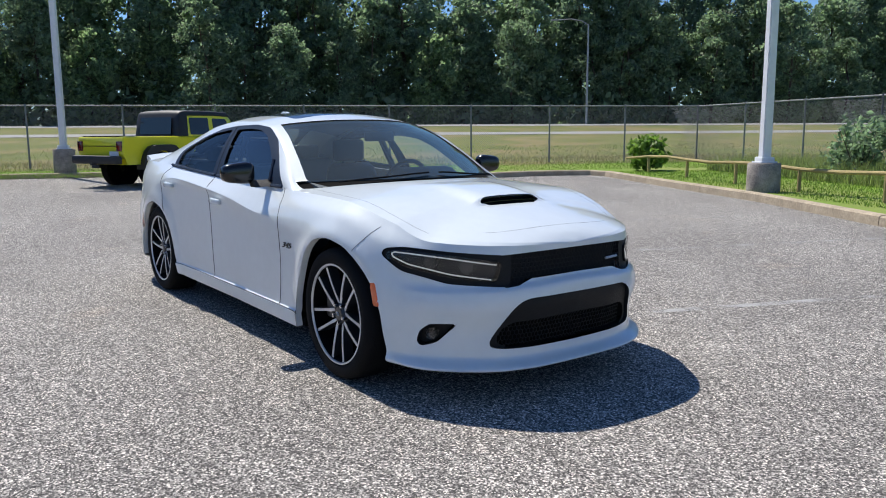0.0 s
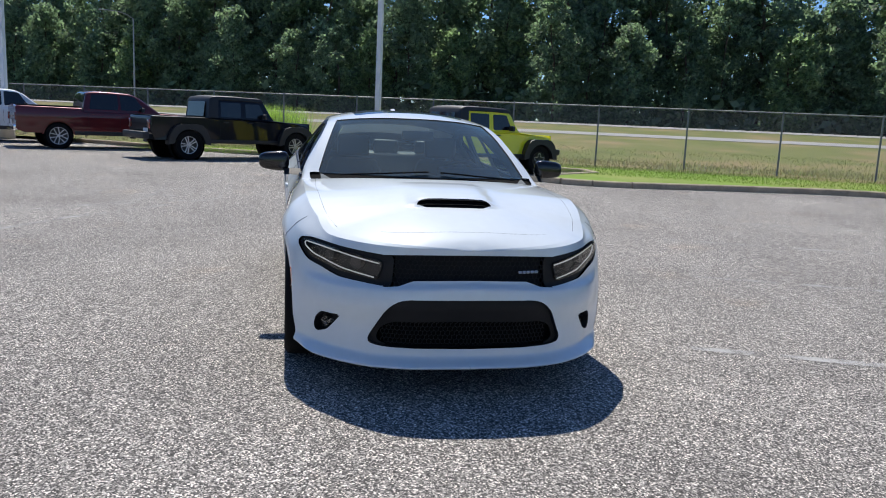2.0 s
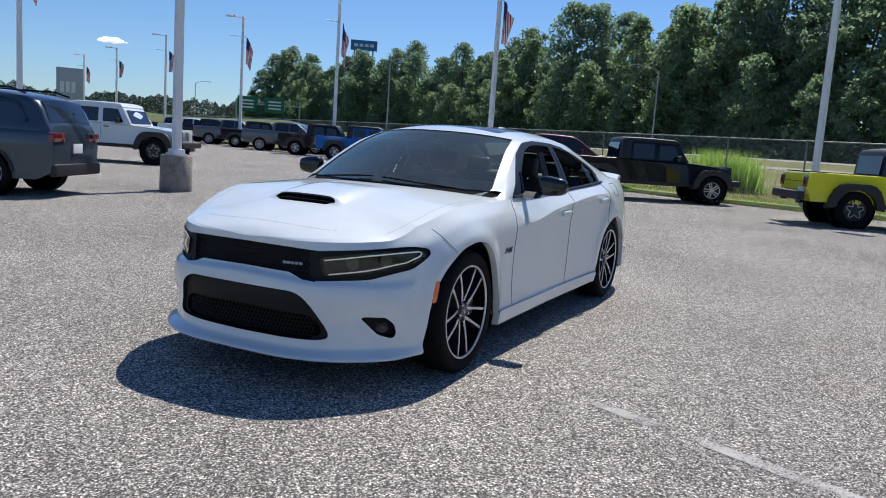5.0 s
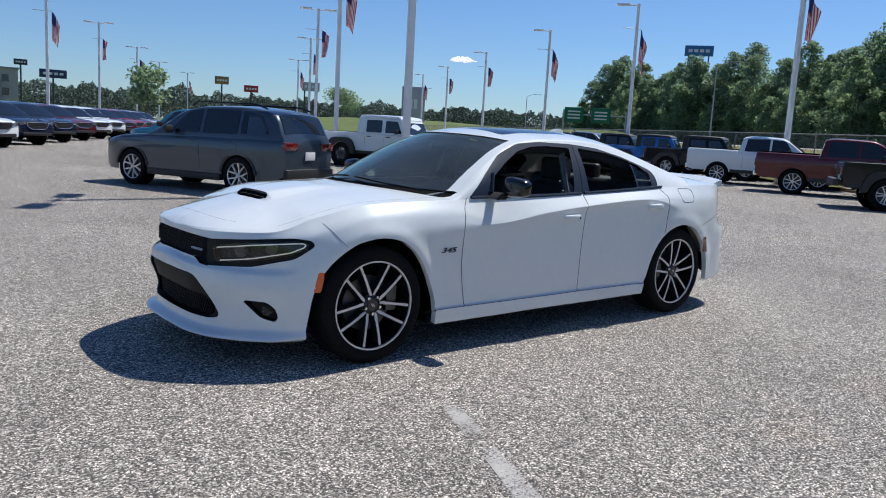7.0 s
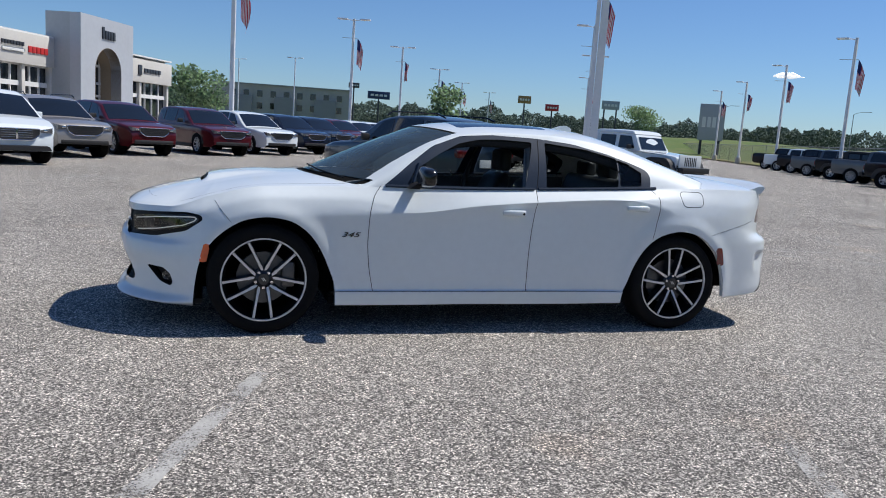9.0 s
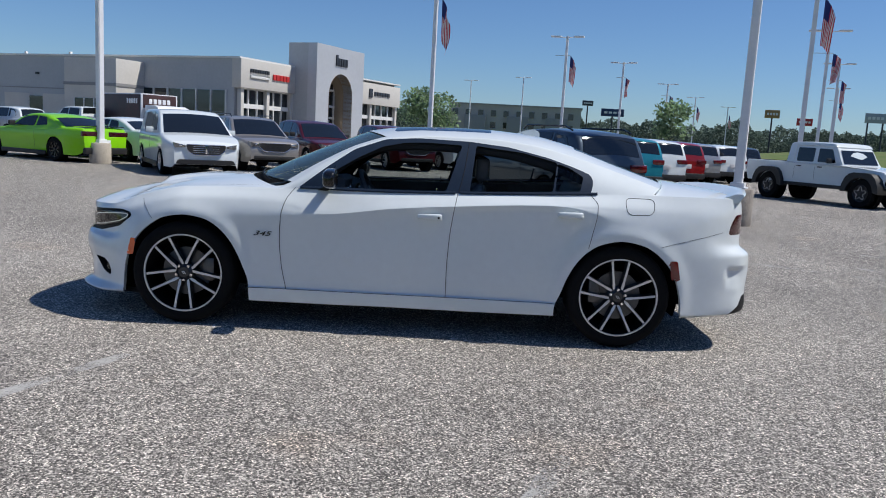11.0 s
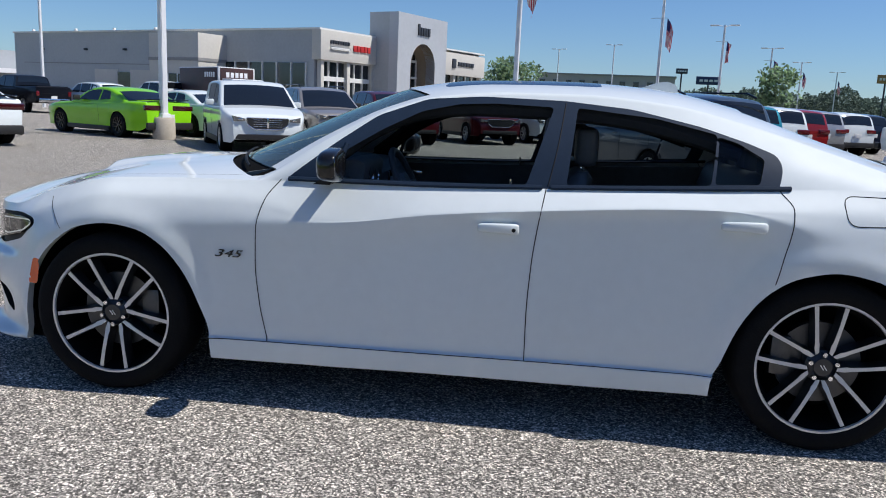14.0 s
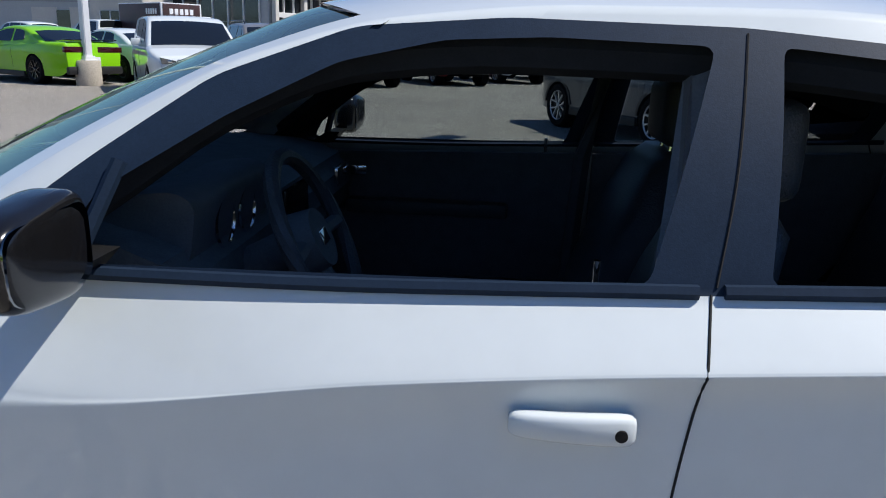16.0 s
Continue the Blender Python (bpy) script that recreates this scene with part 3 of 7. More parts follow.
sheet.cut("cowl", [(S0 - 0.03, -0.1), (S0 + 0.014, -0.1), (S0 + 0.014, 1.0), (S0 - 0.03, 0.96)], GS, GQ, UP)
sheet.cut("windscreen", [(S0 + 0.014, -0.1), (G_S[3] - 0.03, -0.1), (G_S[3] - 0.03, 0.90), (S0 + 0.014, 0.93)], GS, GQ, UP)
sheet.cut("backlight", [(G_S[7] + 0.02, -0.1), (S9 - 0.02, -0.1), (S9 - 0.02, 0.66), (G_S[7] + 0.02, 0.64)], GS, GQ, UP)
sheet.cut("deck", [(S9 - 0.02, -0.1), (S_END + 0.1, -0.1), (S_END + 0.1, 1.9), (S9 - 0.02, 1.9)], GS, GQ, UP, only=["base"], snap=False)
sheet.cut("sunroof", rounded([(1.40, -0.1), (2.12, -0.1), (2.12, 0.42), (1.40, 0.42)], 0.05), X, Y, GQ < 0.98)
# side windows
DLO = rounded([(0.775, 0.998), (1.30, 1.0), (1.88, 1.018), (2.815, 1.062), (2.838, 1.15), (2.82, 1.197), (2.70, 1.243), (2.52, 1.298), (2.24, 1.357), (1.955, 1.381), (1.60, 1.386), (1.36, 1.366), (1.145, 1.285), (0.98, 1.165)], 0.03)
WIN_F = rounded([(0.94, 1.014), (1.808, 1.027), (1.908, 1.352), (1.66, 1.358), (1.50, 1.349), (1.34, 1.312), (1.18, 1.23), (1.0, 1.115)], 0.02)
WIN_R = rounded([(1.974, 1.036), (2.552, 1.067), (2.586, 1.268), (2.34, 1.323), (2.008, 1.354)], 0.016)
WIN_Q = rounded([(2.568, 1.072), (2.742, 1.080), (2.768, 1.178), (2.668, 1.238), (2.594, 1.260)], 0.012)
sheet.cut("window_trim", DLO, X, Z, SIDE & (GQ <= 2.2))
for n, w in (("front_window", WIN_F), ("rear_window", WIN_R), ("quarter_window", WIN_Q)):
    sheet.cut(n, w, X, Z, SIDE & (GQ <= 2.2))
# wheel openings
ARCH_F = [(-.442, .05), (-.437, .21), (-.412, .43), (-.348, .575), (-.235, .692), (-.115, .757), (.015, .777), (.14, .760), (.25, .700), (.345, .59), (.415, .45), (.460, .32), (.473, .05)]
ARCH_R = [(2.604, .05), (2.606, .27), (2.640, .36), (2.690, .50), (2.785, .65), (2.91, .735), (3.045, .763), (3.18, .742), (3.325, .655), (3.43, .52), (3.482, .32), (3.497, .05)]
sheet.cut("arch", fine(ARCH_F, 6), X, Z, LOW & (GS > 1.0) & (Y > 0.6))
sheet.cut("arch", fine(ARCH_R, 6), X, Z, LOW & (Y > 0.6) & (X > 2))
# front end
HOUSING = rounded([(0.42, 0.585), (0.41, 0.738), (0.75, 0.758), (1.00, 0.775), (1.105, 0.765), (1.125, 0.735), (1.00, 0.655), (0.75, 0.60)], 0.03)
LAMP = rounded([(0.50, 0.613), (0.47, 0.706), (0.75, 0.74), (1.00, 0.76), (1.08, 0.752), (1.095, 0.73), (0.98, 0.676), (0.75, 0.632)], 0.025)
GRILLE = [(-0.2, 0.628), (0.30, 0.618), (0.38, 0.59), (0.46, 0.583), (0.47, 0.74), (0.3, 0.748), (-0.2, 0.755)]
INTAKE = rounded([(-0.3, 0.268), (0.44, 0.275), (0.535, 0.285), (0.55, 0.315), (0.42, 0.49), (0.35, 0.53), (-0.3, 0.535)], 0.055, 6)
INTAKE_LOW = rounded([(-0.3, 0.276), (0.43, 0.284), (0.49, 0.298), (0.505, 0.325), (0.47, 0.375), (0.40, 0.40), (-0.3, 0.41)], 0.03)
FOG = rounded([(0.70, 0.412), (0.845, 0.407), (0.90, 0.368), (0.918, 0.312), (0.895, 0.288), (0.81, 0.312)], 0.02)
MARKER = rounded([(1.105, 0.47), (1.155, 0.47), (1.175, 0.585), (1.135, 0.59)], 0.012)
sheet.cut("grille", GRILLE, GS, Z, FASCIA)
sheet.cut("lamp_housing", HOUSING, GS, Z, FASCIA)
sheet.cut("headlight", LAMP, GS, Z, FASCIA)
sheet.cut("intake", INTAKE, GS, Z, FASCIA)
sheet.cut("intake_mesh", INTAKE_LOW, GS, Z, FASCIA)
sheet.cut("fog_recess", FOG, GS, Z, FASCIA)
sheet.cut("side_marker", MARKER, GS, Z, FASCIA)
# rear end
RMARK = rounded([(3.40, 0.512), (3.462, 0.512), (3.435, 0.645), (3.378, 0.645)], 0.014)
sheet.cut("tail_lamp", rounded([(3.815, 0.832), (3.83, 0.90), (3.875, 0.972), (4.3, 0.975), (4.3, 0.83)], 0.02), X, Z, LOW & (X > 3.6))
sheet.cut("valance", [(3.80, 0.2), (4.3, 0.2), (4.3, 0.44), (3.965, 0.40), (3.93, 0.33), (3.86, 0.275)], X, Z, LOW & (X > 3.6))
sheet.cut("rear_marker", RMARK, X, Z, LOW & (X > 3))

TAIL_RED = material("smoked_red_lens", (0.045, 0.002, 0.004), 0.12, 0, 1.0, 0.1, 30)
sedan = thing("sedan", "white four-door sedan with black mirrors and open driver-side windows", "car")
PANELS = (("front_door", WHITE, ""), ("rear_door", WHITE, ""), ("sill", WHITE, ""), ("fender", WHITE, ""), ("base", WHITE, ""), ("front_bumper", WHITE, ""),
          ("rear_bumper", WHITE, ""), ("hood", WHITE, ""), ("deck", WHITE, ""), ("cowl", LINER, "black plastic cowl below the windscreen"), ("windscreen", GLASS_FRONT, "glossy windscreen glass"),
          ("backlight", GLASS_DARK, ""), ("sunroof", GLOSS_BLACK, "dark glass sunroof panel"), ("window_trim", TRIM, "satin black window frame"),
          ("quarter_window", GLASS_DARK, ""), ("side_marker", AMBER, "amber reflector"), ("rear_marker", RED_LENS, "red reflector"),
          ("tail_lamp", TAIL_RED, "dark red tail lamp"), ("valance", PLASTIC, "black lower rear valance"), ("lamp_housing", PLASTIC, ""), ("headlight", LENS, "clear headlight lens"), ("intake", PLASTIC, "grey plastic intake band"))
SINK = {"grille": 0.045, "scoop_mouth": 0.02, "intake": 0.02, "intake_mesh": 0.06, "fog_recess": 0.05, "windscreen": 0.006, "backlight": 0.006, "rear_window": 0.012, "quarter_window": 0.012, "front_window": 0.012, "lamp_housing": 0.012, "headlight": 0.0, "cowl": 0.012}
RENAME = {"base": "quarter_panel", "deck": "boot_lid", "hood": "bonnet"}
shell_parts = {}
for mirrored in (False, True):
    for n, mat, lab in PANELS + (("front_window", GLASS, "clear side glass"), ("rear_window", GLASS_DARK, "dark tinted glass")) * (not mirrored):
        me = sheet.mesh(n, [n], SINK.get(n, 0.0), mirrored)
        if len(me.polygons):
            shell_parts[n, mirrored] = part(RENAME.get(n, n), me, mat, sedan, lab)
    for n, mat in (("grille", PLASTIC), ("intake_mesh", LINER), ("fog_recess", PLASTIC), ("scoop_mouth", LINER)):
        part(n + "_back" if n == "grille" else n, sheet.mesh(n, [n], SINK[n], mirrored), mat, sedan)

from mathutils.bvhtree import BVHTree
quads = []
U_, V_ = SHELL.shape[:2]
for i in range(U_ - 1):
    for j in range(V_ - 1):
        quads.append((i * V_ + j, (i + 1) * V_ + j, (i + 1) * V_ + j + 1, i * V_ + j + 1))
BVH = BVHTree.FromPolygons([tuple(p) for p in SHELL.reshape(-1, 3)], quads)


def on_side(x, z, out=0.0):
    """The flank at x, z."""
    h = BVH.ray_cast(Vector((x, 2.0, z)), Vector((0, -1, 0)))
    return h[0] + Vector((0, out, 0)) if h[0] else Vector((x, 0.93, z))


def on_top(x, y, out=0.0):
    h = BVH.ray_cast(Vector((x, max(abs(y), 1e-3), 3.0)), Vector((0, 0, -1)))
    z = h[0].z if h[0] else 1.0
    return Vector((x, y, z + out))


def flipped(pts, s):
    return [Vector((p[0], p[1] * s, p[2])) for p in pts]


SEAMS_SIDE = [
    [(0.757, 0.998), (0.705, 0.92), (0.675, 0.785), (0.671, 0.64), (0.686, 0.47), (0.722, 0.291)],
    [(1.893, 1.02), (1.872, 0.9), (1.85, 0.7), (1.842, 0.5), (1.845, 0.293)],
    [(2.818, 1.06), (2.86, 0.995), (2.852, 0.90), (2.832, 0.80), (2.812, 0.70)],
    [(0.43, 0.289), (1.0, 0.289), (1.85, 0.293), (2.61, 0.296)],
    [(3.31, 0.735), (3.5, 0.785), (3.765, 0.85)],
    [(-0.315, 0.86), (-0.27, 0.80), (-0.215, 0.735)],
]
SEAMS_SIDE.append([(1.90, 1.03), (1.93, 1.18), (1.957, 1.372)])
SEAMS_TOP = [
    [(-0.755, 0.0), (-0.747, 0.2), (-0.72, 0.36), (-0.685, 0.44)],
    [(-0.52, 0.655), (-0.36, 0.705), (-0.08, 0.735), (0.25, 0.745), (0.55, 0.735)],
]
for s in (1, -1):
    for line in SEAMS_SIDE:
        part("shut_line", tube(bmesh.new(), flipped([on_side(x, z, .0006) for x, z in fine(line)], s), 0.0021 if 0.4 < line[0][0] < 3 else 0.0011, 5), SEAM, sedan)
    for line in SEAMS_TOP:
        part("shut_line", tube(bmesh.new(), flipped([on_top(x, y, -.0006) for x, y in fine(line)], s), 0.0011, 5), SEAM, sedan)
fuel = rounded([(3.062, 0.945), (3.245, 0.95), (3.262, 1.056), (3.052, 1.056)], 0.045, 6)
part("fuel_flap_gap", tube(bmesh.new(), flipped([on_side(x, z) for x, z in fuel + fuel[:1]], -1), 0.0022, 5), SEAM, sedan)


# --- openings' turned edges, lamps and grille
def edge_strip(poly, s, depth, ahead=0.0):
    """A band along an outline in (arc length, height) of the nose, running inwards."""
    bm = bmesh.new()
    rows = []
    for a, z in poly:
        sg = 1 if a >= 0 else -1
        p, q = flank(abs(a), z, inset=-ahead), flank(abs(a), z, inset=depth)
        rows.append([bm.verts.new((v[0], v[1] * s * sg, v[2])) for v in (p, q)])
    for a, b in zip(rows, rows[1:] + rows[:1]):
        bm.faces.new((a[0], b[0], b[1], a[1]))
    return bm


def mirrored_poly(half):
    """The whole outline out of its half at positive arc length."""
    h = [p for p in half if p[0] > 0.01]
    return h + [(-a, z) for a, z in reversed(h)]


part("intake_edge", edge_strip(mirrored_poly(INTAKE), 1, 0.06), PLASTIC, sedan)
for s in (1, -1):
    part("fog_recess_edge", edge_strip(FOG, s, 0.05), PLASTIC, sedan)
    # running light round the lamp's upper and outer rim
    rim = [(0.53, 0.620), (0.75, 0.646), (0.97, 0.688), (1.055, 0.722), (1.068, 0.738), (1.05, 0.746), (0.98, 0.742), (0.75, 0.723), (0.50, 0.692)]
    t = np.arange(len(rim))
    tt = np.linspace(0, len(rim) - 1, 50)
    pts = [flank(a, z, inset=0.014) for a, z in zip(np.interp(tt, t, [r[0] for r in rim]), np.interp(tt, t, [r[1] for r in rim]))]
    lamp = part("lamp_bowl", edge_strip(LAMP, s, 0.07), PLASTIC, sedan)
    part("running_light", tube(bmesh.new(), flipped(pts, s), 0.0034, 6), DRL, lamp, "lit white running light")
    back = bmesh.new()
    grid = [[back.verts.new(Vector(flank(a, z, inset=0.075)) * 1.0) for a in np.linspace(0.46, 1.10, 12)] for z in np.linspace(0.60, 0.77, 6)]
    for r0, r1 in zip(grid, grid[1:]):
        for k in range(11):
            back.faces.new((r0[k], r0[k + 1], r1[k + 1], r1[k]))
    bmesh.ops.scale(back, vec=(1, s, 1), verts=back.verts)
    part("reflector", back, LAMP_BLACK, lamp)
    for a, z in ((0.86, 0.70), (0.66, 0.68)):
        c, o = flank(a, z, inset=0.07), flank(a, z, inset=0.03)
        c[1] *= s
        o[1] *= s
        part("projector", cyl(bmesh.new(), c, o, 0.03, 0.034, 20), STEEL, lamp)
    fc, fo = flank(0.845, 0.350, inset=0.05), flank(0.845, 0.350, inset=0.02)
    fc[1] *= s
    fo[1] *= s
    part("fog_lamp", cyl(bmesh.new(), fc, fo, 0.034, 0.030, 20), LENS, sedan, "round fog lamp")
    part("fog_bowl", cyl(bmesh.new(), fc + (fc - fo), fc, 0.024, 0.033, 20), STEEL, sedan)

grille = bmesh.new()
cell = 0.026
for r in range(7):
    for c in range(-21, 22):
        a0, z0 = (c + 0.5 * (r % 2)) * cell, 0.595 + r * cell * 0.87
        corner = [(a0 + cell / 1.73 * math.sin(math.pi / 3 * k), z0 + cell / 1.73 * math.cos(math.pi / 3 * k)) for k in range(6)]
        for (a, z), (b, w) in zip(corner[:3], corner[1:4]):
            if inside(GRILLE, abs((a + b) / 2), (z + w) / 2):
                p, q = flank(abs(a), z, inset=0.02), flank(abs(b), w, inset=0.02)
                p[1] *= 1 if a >= 0 else -1
                q[1] *= 1 if b >= 0 else -1
                tube(grille, [p, q], 0.0032, 4)
tagged(part("grille_mesh", grille, PLASTIC, sedan, "black honeycomb grille mesh"), kind="stuff")
low = bmesh.new()
for c in range(-19, 20):
    for r in range(6):
        a0, z0 = (c + 0.5 * (r % 2)) * 0.024, 0.28 + r * 0.022
        corner = [(a0 + 0.0138 * math.sin(math.pi / 3 * k), z0 + 0.0138 * math.cos(math.pi / 3 * k)) for k in range(6)]
        for (a, z), (b, w) in zip(corner[:3], corner[1:4]):
            if inside(INTAKE_LOW, abs((a + b) / 2), (z + w) / 2):
                p, q = flank(abs(a), z, inset=0.04), flank(abs(b), w, inset=0.04)
                p[1] *= 1 if a >= 0 else -1
                q[1] *= 1 if b >= 0 else -1
                tube(low, [p, q], 0.0028, 3)
tagged(part("intake_grille_mesh", low, PLASTIC, sedan), kind="stuff")
for k in range(5):                                # maker's name on the grille, as plain bars
    p, q = flank(0.255 + k * 0.025, 0.665, inset=0.008), flank(0.272 + k * 0.025, 0.665, inset=0.008)
    bm = bmesh.new()
    tube(bm, [(p[0], -p[1], p[2]), (q[0], -q[1], q[2])], 0.0075, 4)
    part("grille_badge_bar", bm, MACHINED, sedan)
part("intake_back", box(bmesh.new(), (-0.755, 0, 0.40), (0.02, 1.04, 0.32)), LINER, sedan)
part("front_skirt", prism(bmesh.new(), [(-0.86, -0.4), (-0.80, -0.6), (-0.57, -0.7), (-0.38, -0.74), (-0.38, 0.74), (-0.57, 0.7), (-0.80, 0.6), (-0.86, 0.4)], 'z', 0.165, 0.20), PLASTIC, sedan)

# bonnet scoop: dark slats across the mouth
for z in (0.008, 0.020):
    part("scoop_slat", tube(bmesh.new(), [on_top(-0.388 + z, y, z - 0.018) for y in np.linspace(-.19, .19, 13)], 0.003, 5), GLOSS_BLACK, sedan)


# --- wheels
def wheel(parent, x, y, s, r=TYRE_R, w=0.245, rim=0.267, spokes=5, turn=0.0, tyre=RUBBER, face=MACHINED, pocket=DARK_ALLOY, name="wheel", brake=1):
    """A wheel whose outer face looks along s * y: tyre, rim, spokes, disc, hub cap and nuts."""
    hub = thing(name, "", "", Matrix.Translation((x, y, r)) @ pose(0, 0, 0, 0, 0, 0 if s > 0 else 180))
    hub.parent = parent
    k = r / 0.362
    h = w / 2
    bm = lathe(bmesh.new(), [(rim + .002, -h + .01), (rim + .03, -h), (r - .035, -h - .003), (r - .012, -h + .012), (r - .002, -h + .04), (r, 0), (r - .002, h - .04), (r - .012, h - .012), (r - .035, h + .003), (rim + .03, h), (rim + .008, h - .006), (rim + .002, h - .012)], 56)
    part("tyre", bm, tyre, hub)
    bm = lathe(bmesh.new(), [(rim - .010, h - .045), (rim - .006, h - .02), (rim - .001, h - .004), (rim + .008, h - .004), (rim + .008, h - .012)], 56)
    part("rim_lip", bm, face, hub)
    bm = lathe(bmesh.new(), [(rim - .004, h - .012), (rim - .02, h - .06), (rim - .03, -h + .03), (0.02, -h + .02), (0, -h + .02)], 40)
    part("rim_barrel", bm, LINER, hub)
    disc = bmesh.new()
    lathe(disc, [(0.0, h - .10), (rim * .64, h - .10), (rim * .64, h - .13), (0, h - .13)], 40)
    part("brake_disc", disc, STEEL, hub)
    cal = bmesh.new()
    box(cal, (brake * rim * .60, h - .085, rim * .10), (.085, .05, .17), .02)
    part("brake_caliper", cal, STEEL, hub)
    cap = bmesh.new()
    lathe(cap, [(.0, h - .024), (.036, h - .026), (.041, h - .036), (.066 * k, h - .050), (.070 * k, h - .066), (.070 * k, h - .09)], 28)
    part("hub", cap, pocket, hub)
    for n in range(spokes):
        a0 = turn + 2 * math.pi * n / spokes
        arms = ((-.010, -.386 * rim), (.010, .386 * rim))
        for i, (ci, co) in enumerate(arms):
            sp, fc = bmesh.new(), bmesh.new()
            m = Matrix.Rotation(-a0, 4, 'Y')
            r0, r1 = .058 * k, .922 * rim - .004
            for bmx, y0, y1, gro in ((sp, h - .075, h - .020, 1.7), (fc, h - .021, h - .0165, 1.0)):
                bmesh_pts = []
                for f, wd, dip in ((0, .0075, .020), (.16, .0115, .016), (.24, .0088, .012), (.6, .0082, .004), (1, .0095, 0)):
                    rr, c = r0 + (r1 - r0) * f, ci + (co - ci) * f ** 1.05
                    bmesh_pts.append([bmx.verts.new(m @ Vector((q[0], q[1], rr))) for q in ((c - wd * gro, y0 - dip), (c + wd * gro, y0 - dip), (c + wd, y1 - dip), (c - wd, y1 - dip))])
                for a, b in zip(bmesh_pts, bmesh_pts[1:]):
                    for q in range(4):
                        bmx.faces.new((a[q], a[(q + 1) % 4], b[(q + 1) % 4], b[q]))
                bmx.faces.new(bmesh_pts[0][::-1])
                bmx.faces.new(bmesh_pts[-1])
                bmesh.ops.recalc_face_normals(bmx, faces=bmx.faces)
            spoke = part("spoke", sp, pocket, hub)
            part("spoke_face", fc, face, hub)
        nut = bmesh.new()
        an = a0 + math.pi / spokes
        cyl(nut, (math.sin(an) * .054 * k, h - .06, math.cos(an) * .054 * k), (math.sin(an) * .054 * k, h - .020, math.cos(an) * .054 * k), .0115, .0095, 8)
        part("wheel_nut", nut, CHROME, hub)
    for d in (-.006, .006):                      # two slanted bars on the cap
        part("cap_mark", box(bmesh.new(), (0, 0, 0), (.0045, .003, .026), .001, Matrix.Translation((d, h - .023, 0)) @ Matrix.Rotation(math.radians(35), 4, 'Y')), MACHINED, hub)
    return hub


for x in (0.0, AXLE):
    for s in (1, -1):
        wheel(sedan, x, s * 0.795, s, turn=0.0 if x == 0 else math.pi, brake=s if x == 0 else -s)
        liner = bmesh.new()
        lathe(liner, [(.425, .50), (.442, .80)], 40, Matrix.Translation((x, 0, .362)))
        bmesh.ops.delete(liner, geom=[v for v in liner.verts if v.co.z < 0.19], context='VERTS')
        bmesh.ops.scale(liner, vec=(1, s, 1), verts=liner.verts)
        part("wheel_well", liner, LINER, sedan)
        lip = bmesh.new()
        ring = []
        for px, pz in fine(ARCH_F if x == 0 else ARCH_R, 6):
            if pz < (.24 if px > 3.2 else .20):
                continue
            d = Vector((px - x, pz - .362)).normalized()
            p = on_side(px + .004 * d.x, pz + .004 * d.y)
            ring.append((lip.verts.new((px, s * (p.y - .001), pz)), lip.verts.new((px, s * (p.y - .04), pz))))
        for a, b in zip(ring, ring[1:]):
            lip.faces.new((a[0], b[0], b[1], a[1]))
        part("arch_lip", lip, WHITE, sedan)
floor_pan = bmesh.new()
box(floor_pan, (1.53, 0, 0.225), (2.2, 1.75, 0.05))
box(floor_pan, (-0.1, 0, 0.30), (1.2, 1.0, 0.14))
box(floor_pan, (3.25, 0, 0.32), (1.35, 1.0, 0.12))
part("underbody", floor_pan, LINER, sedan)
bay = bmesh.new()
box(bay, (-0.03, 0, 0.60), (0.86, 0.98, 0.50))
part("engine_bay", bay, LINER, sedan)
part("boot_well", box(bmesh.new(), (3.42, 0, 0.62), (0.75, 1.0, 0.55)), LINER, sedan)

DARK_MIRROR = material("mirror_coating", (0.25, 0.26, 0.27), 0.03, 1.0)
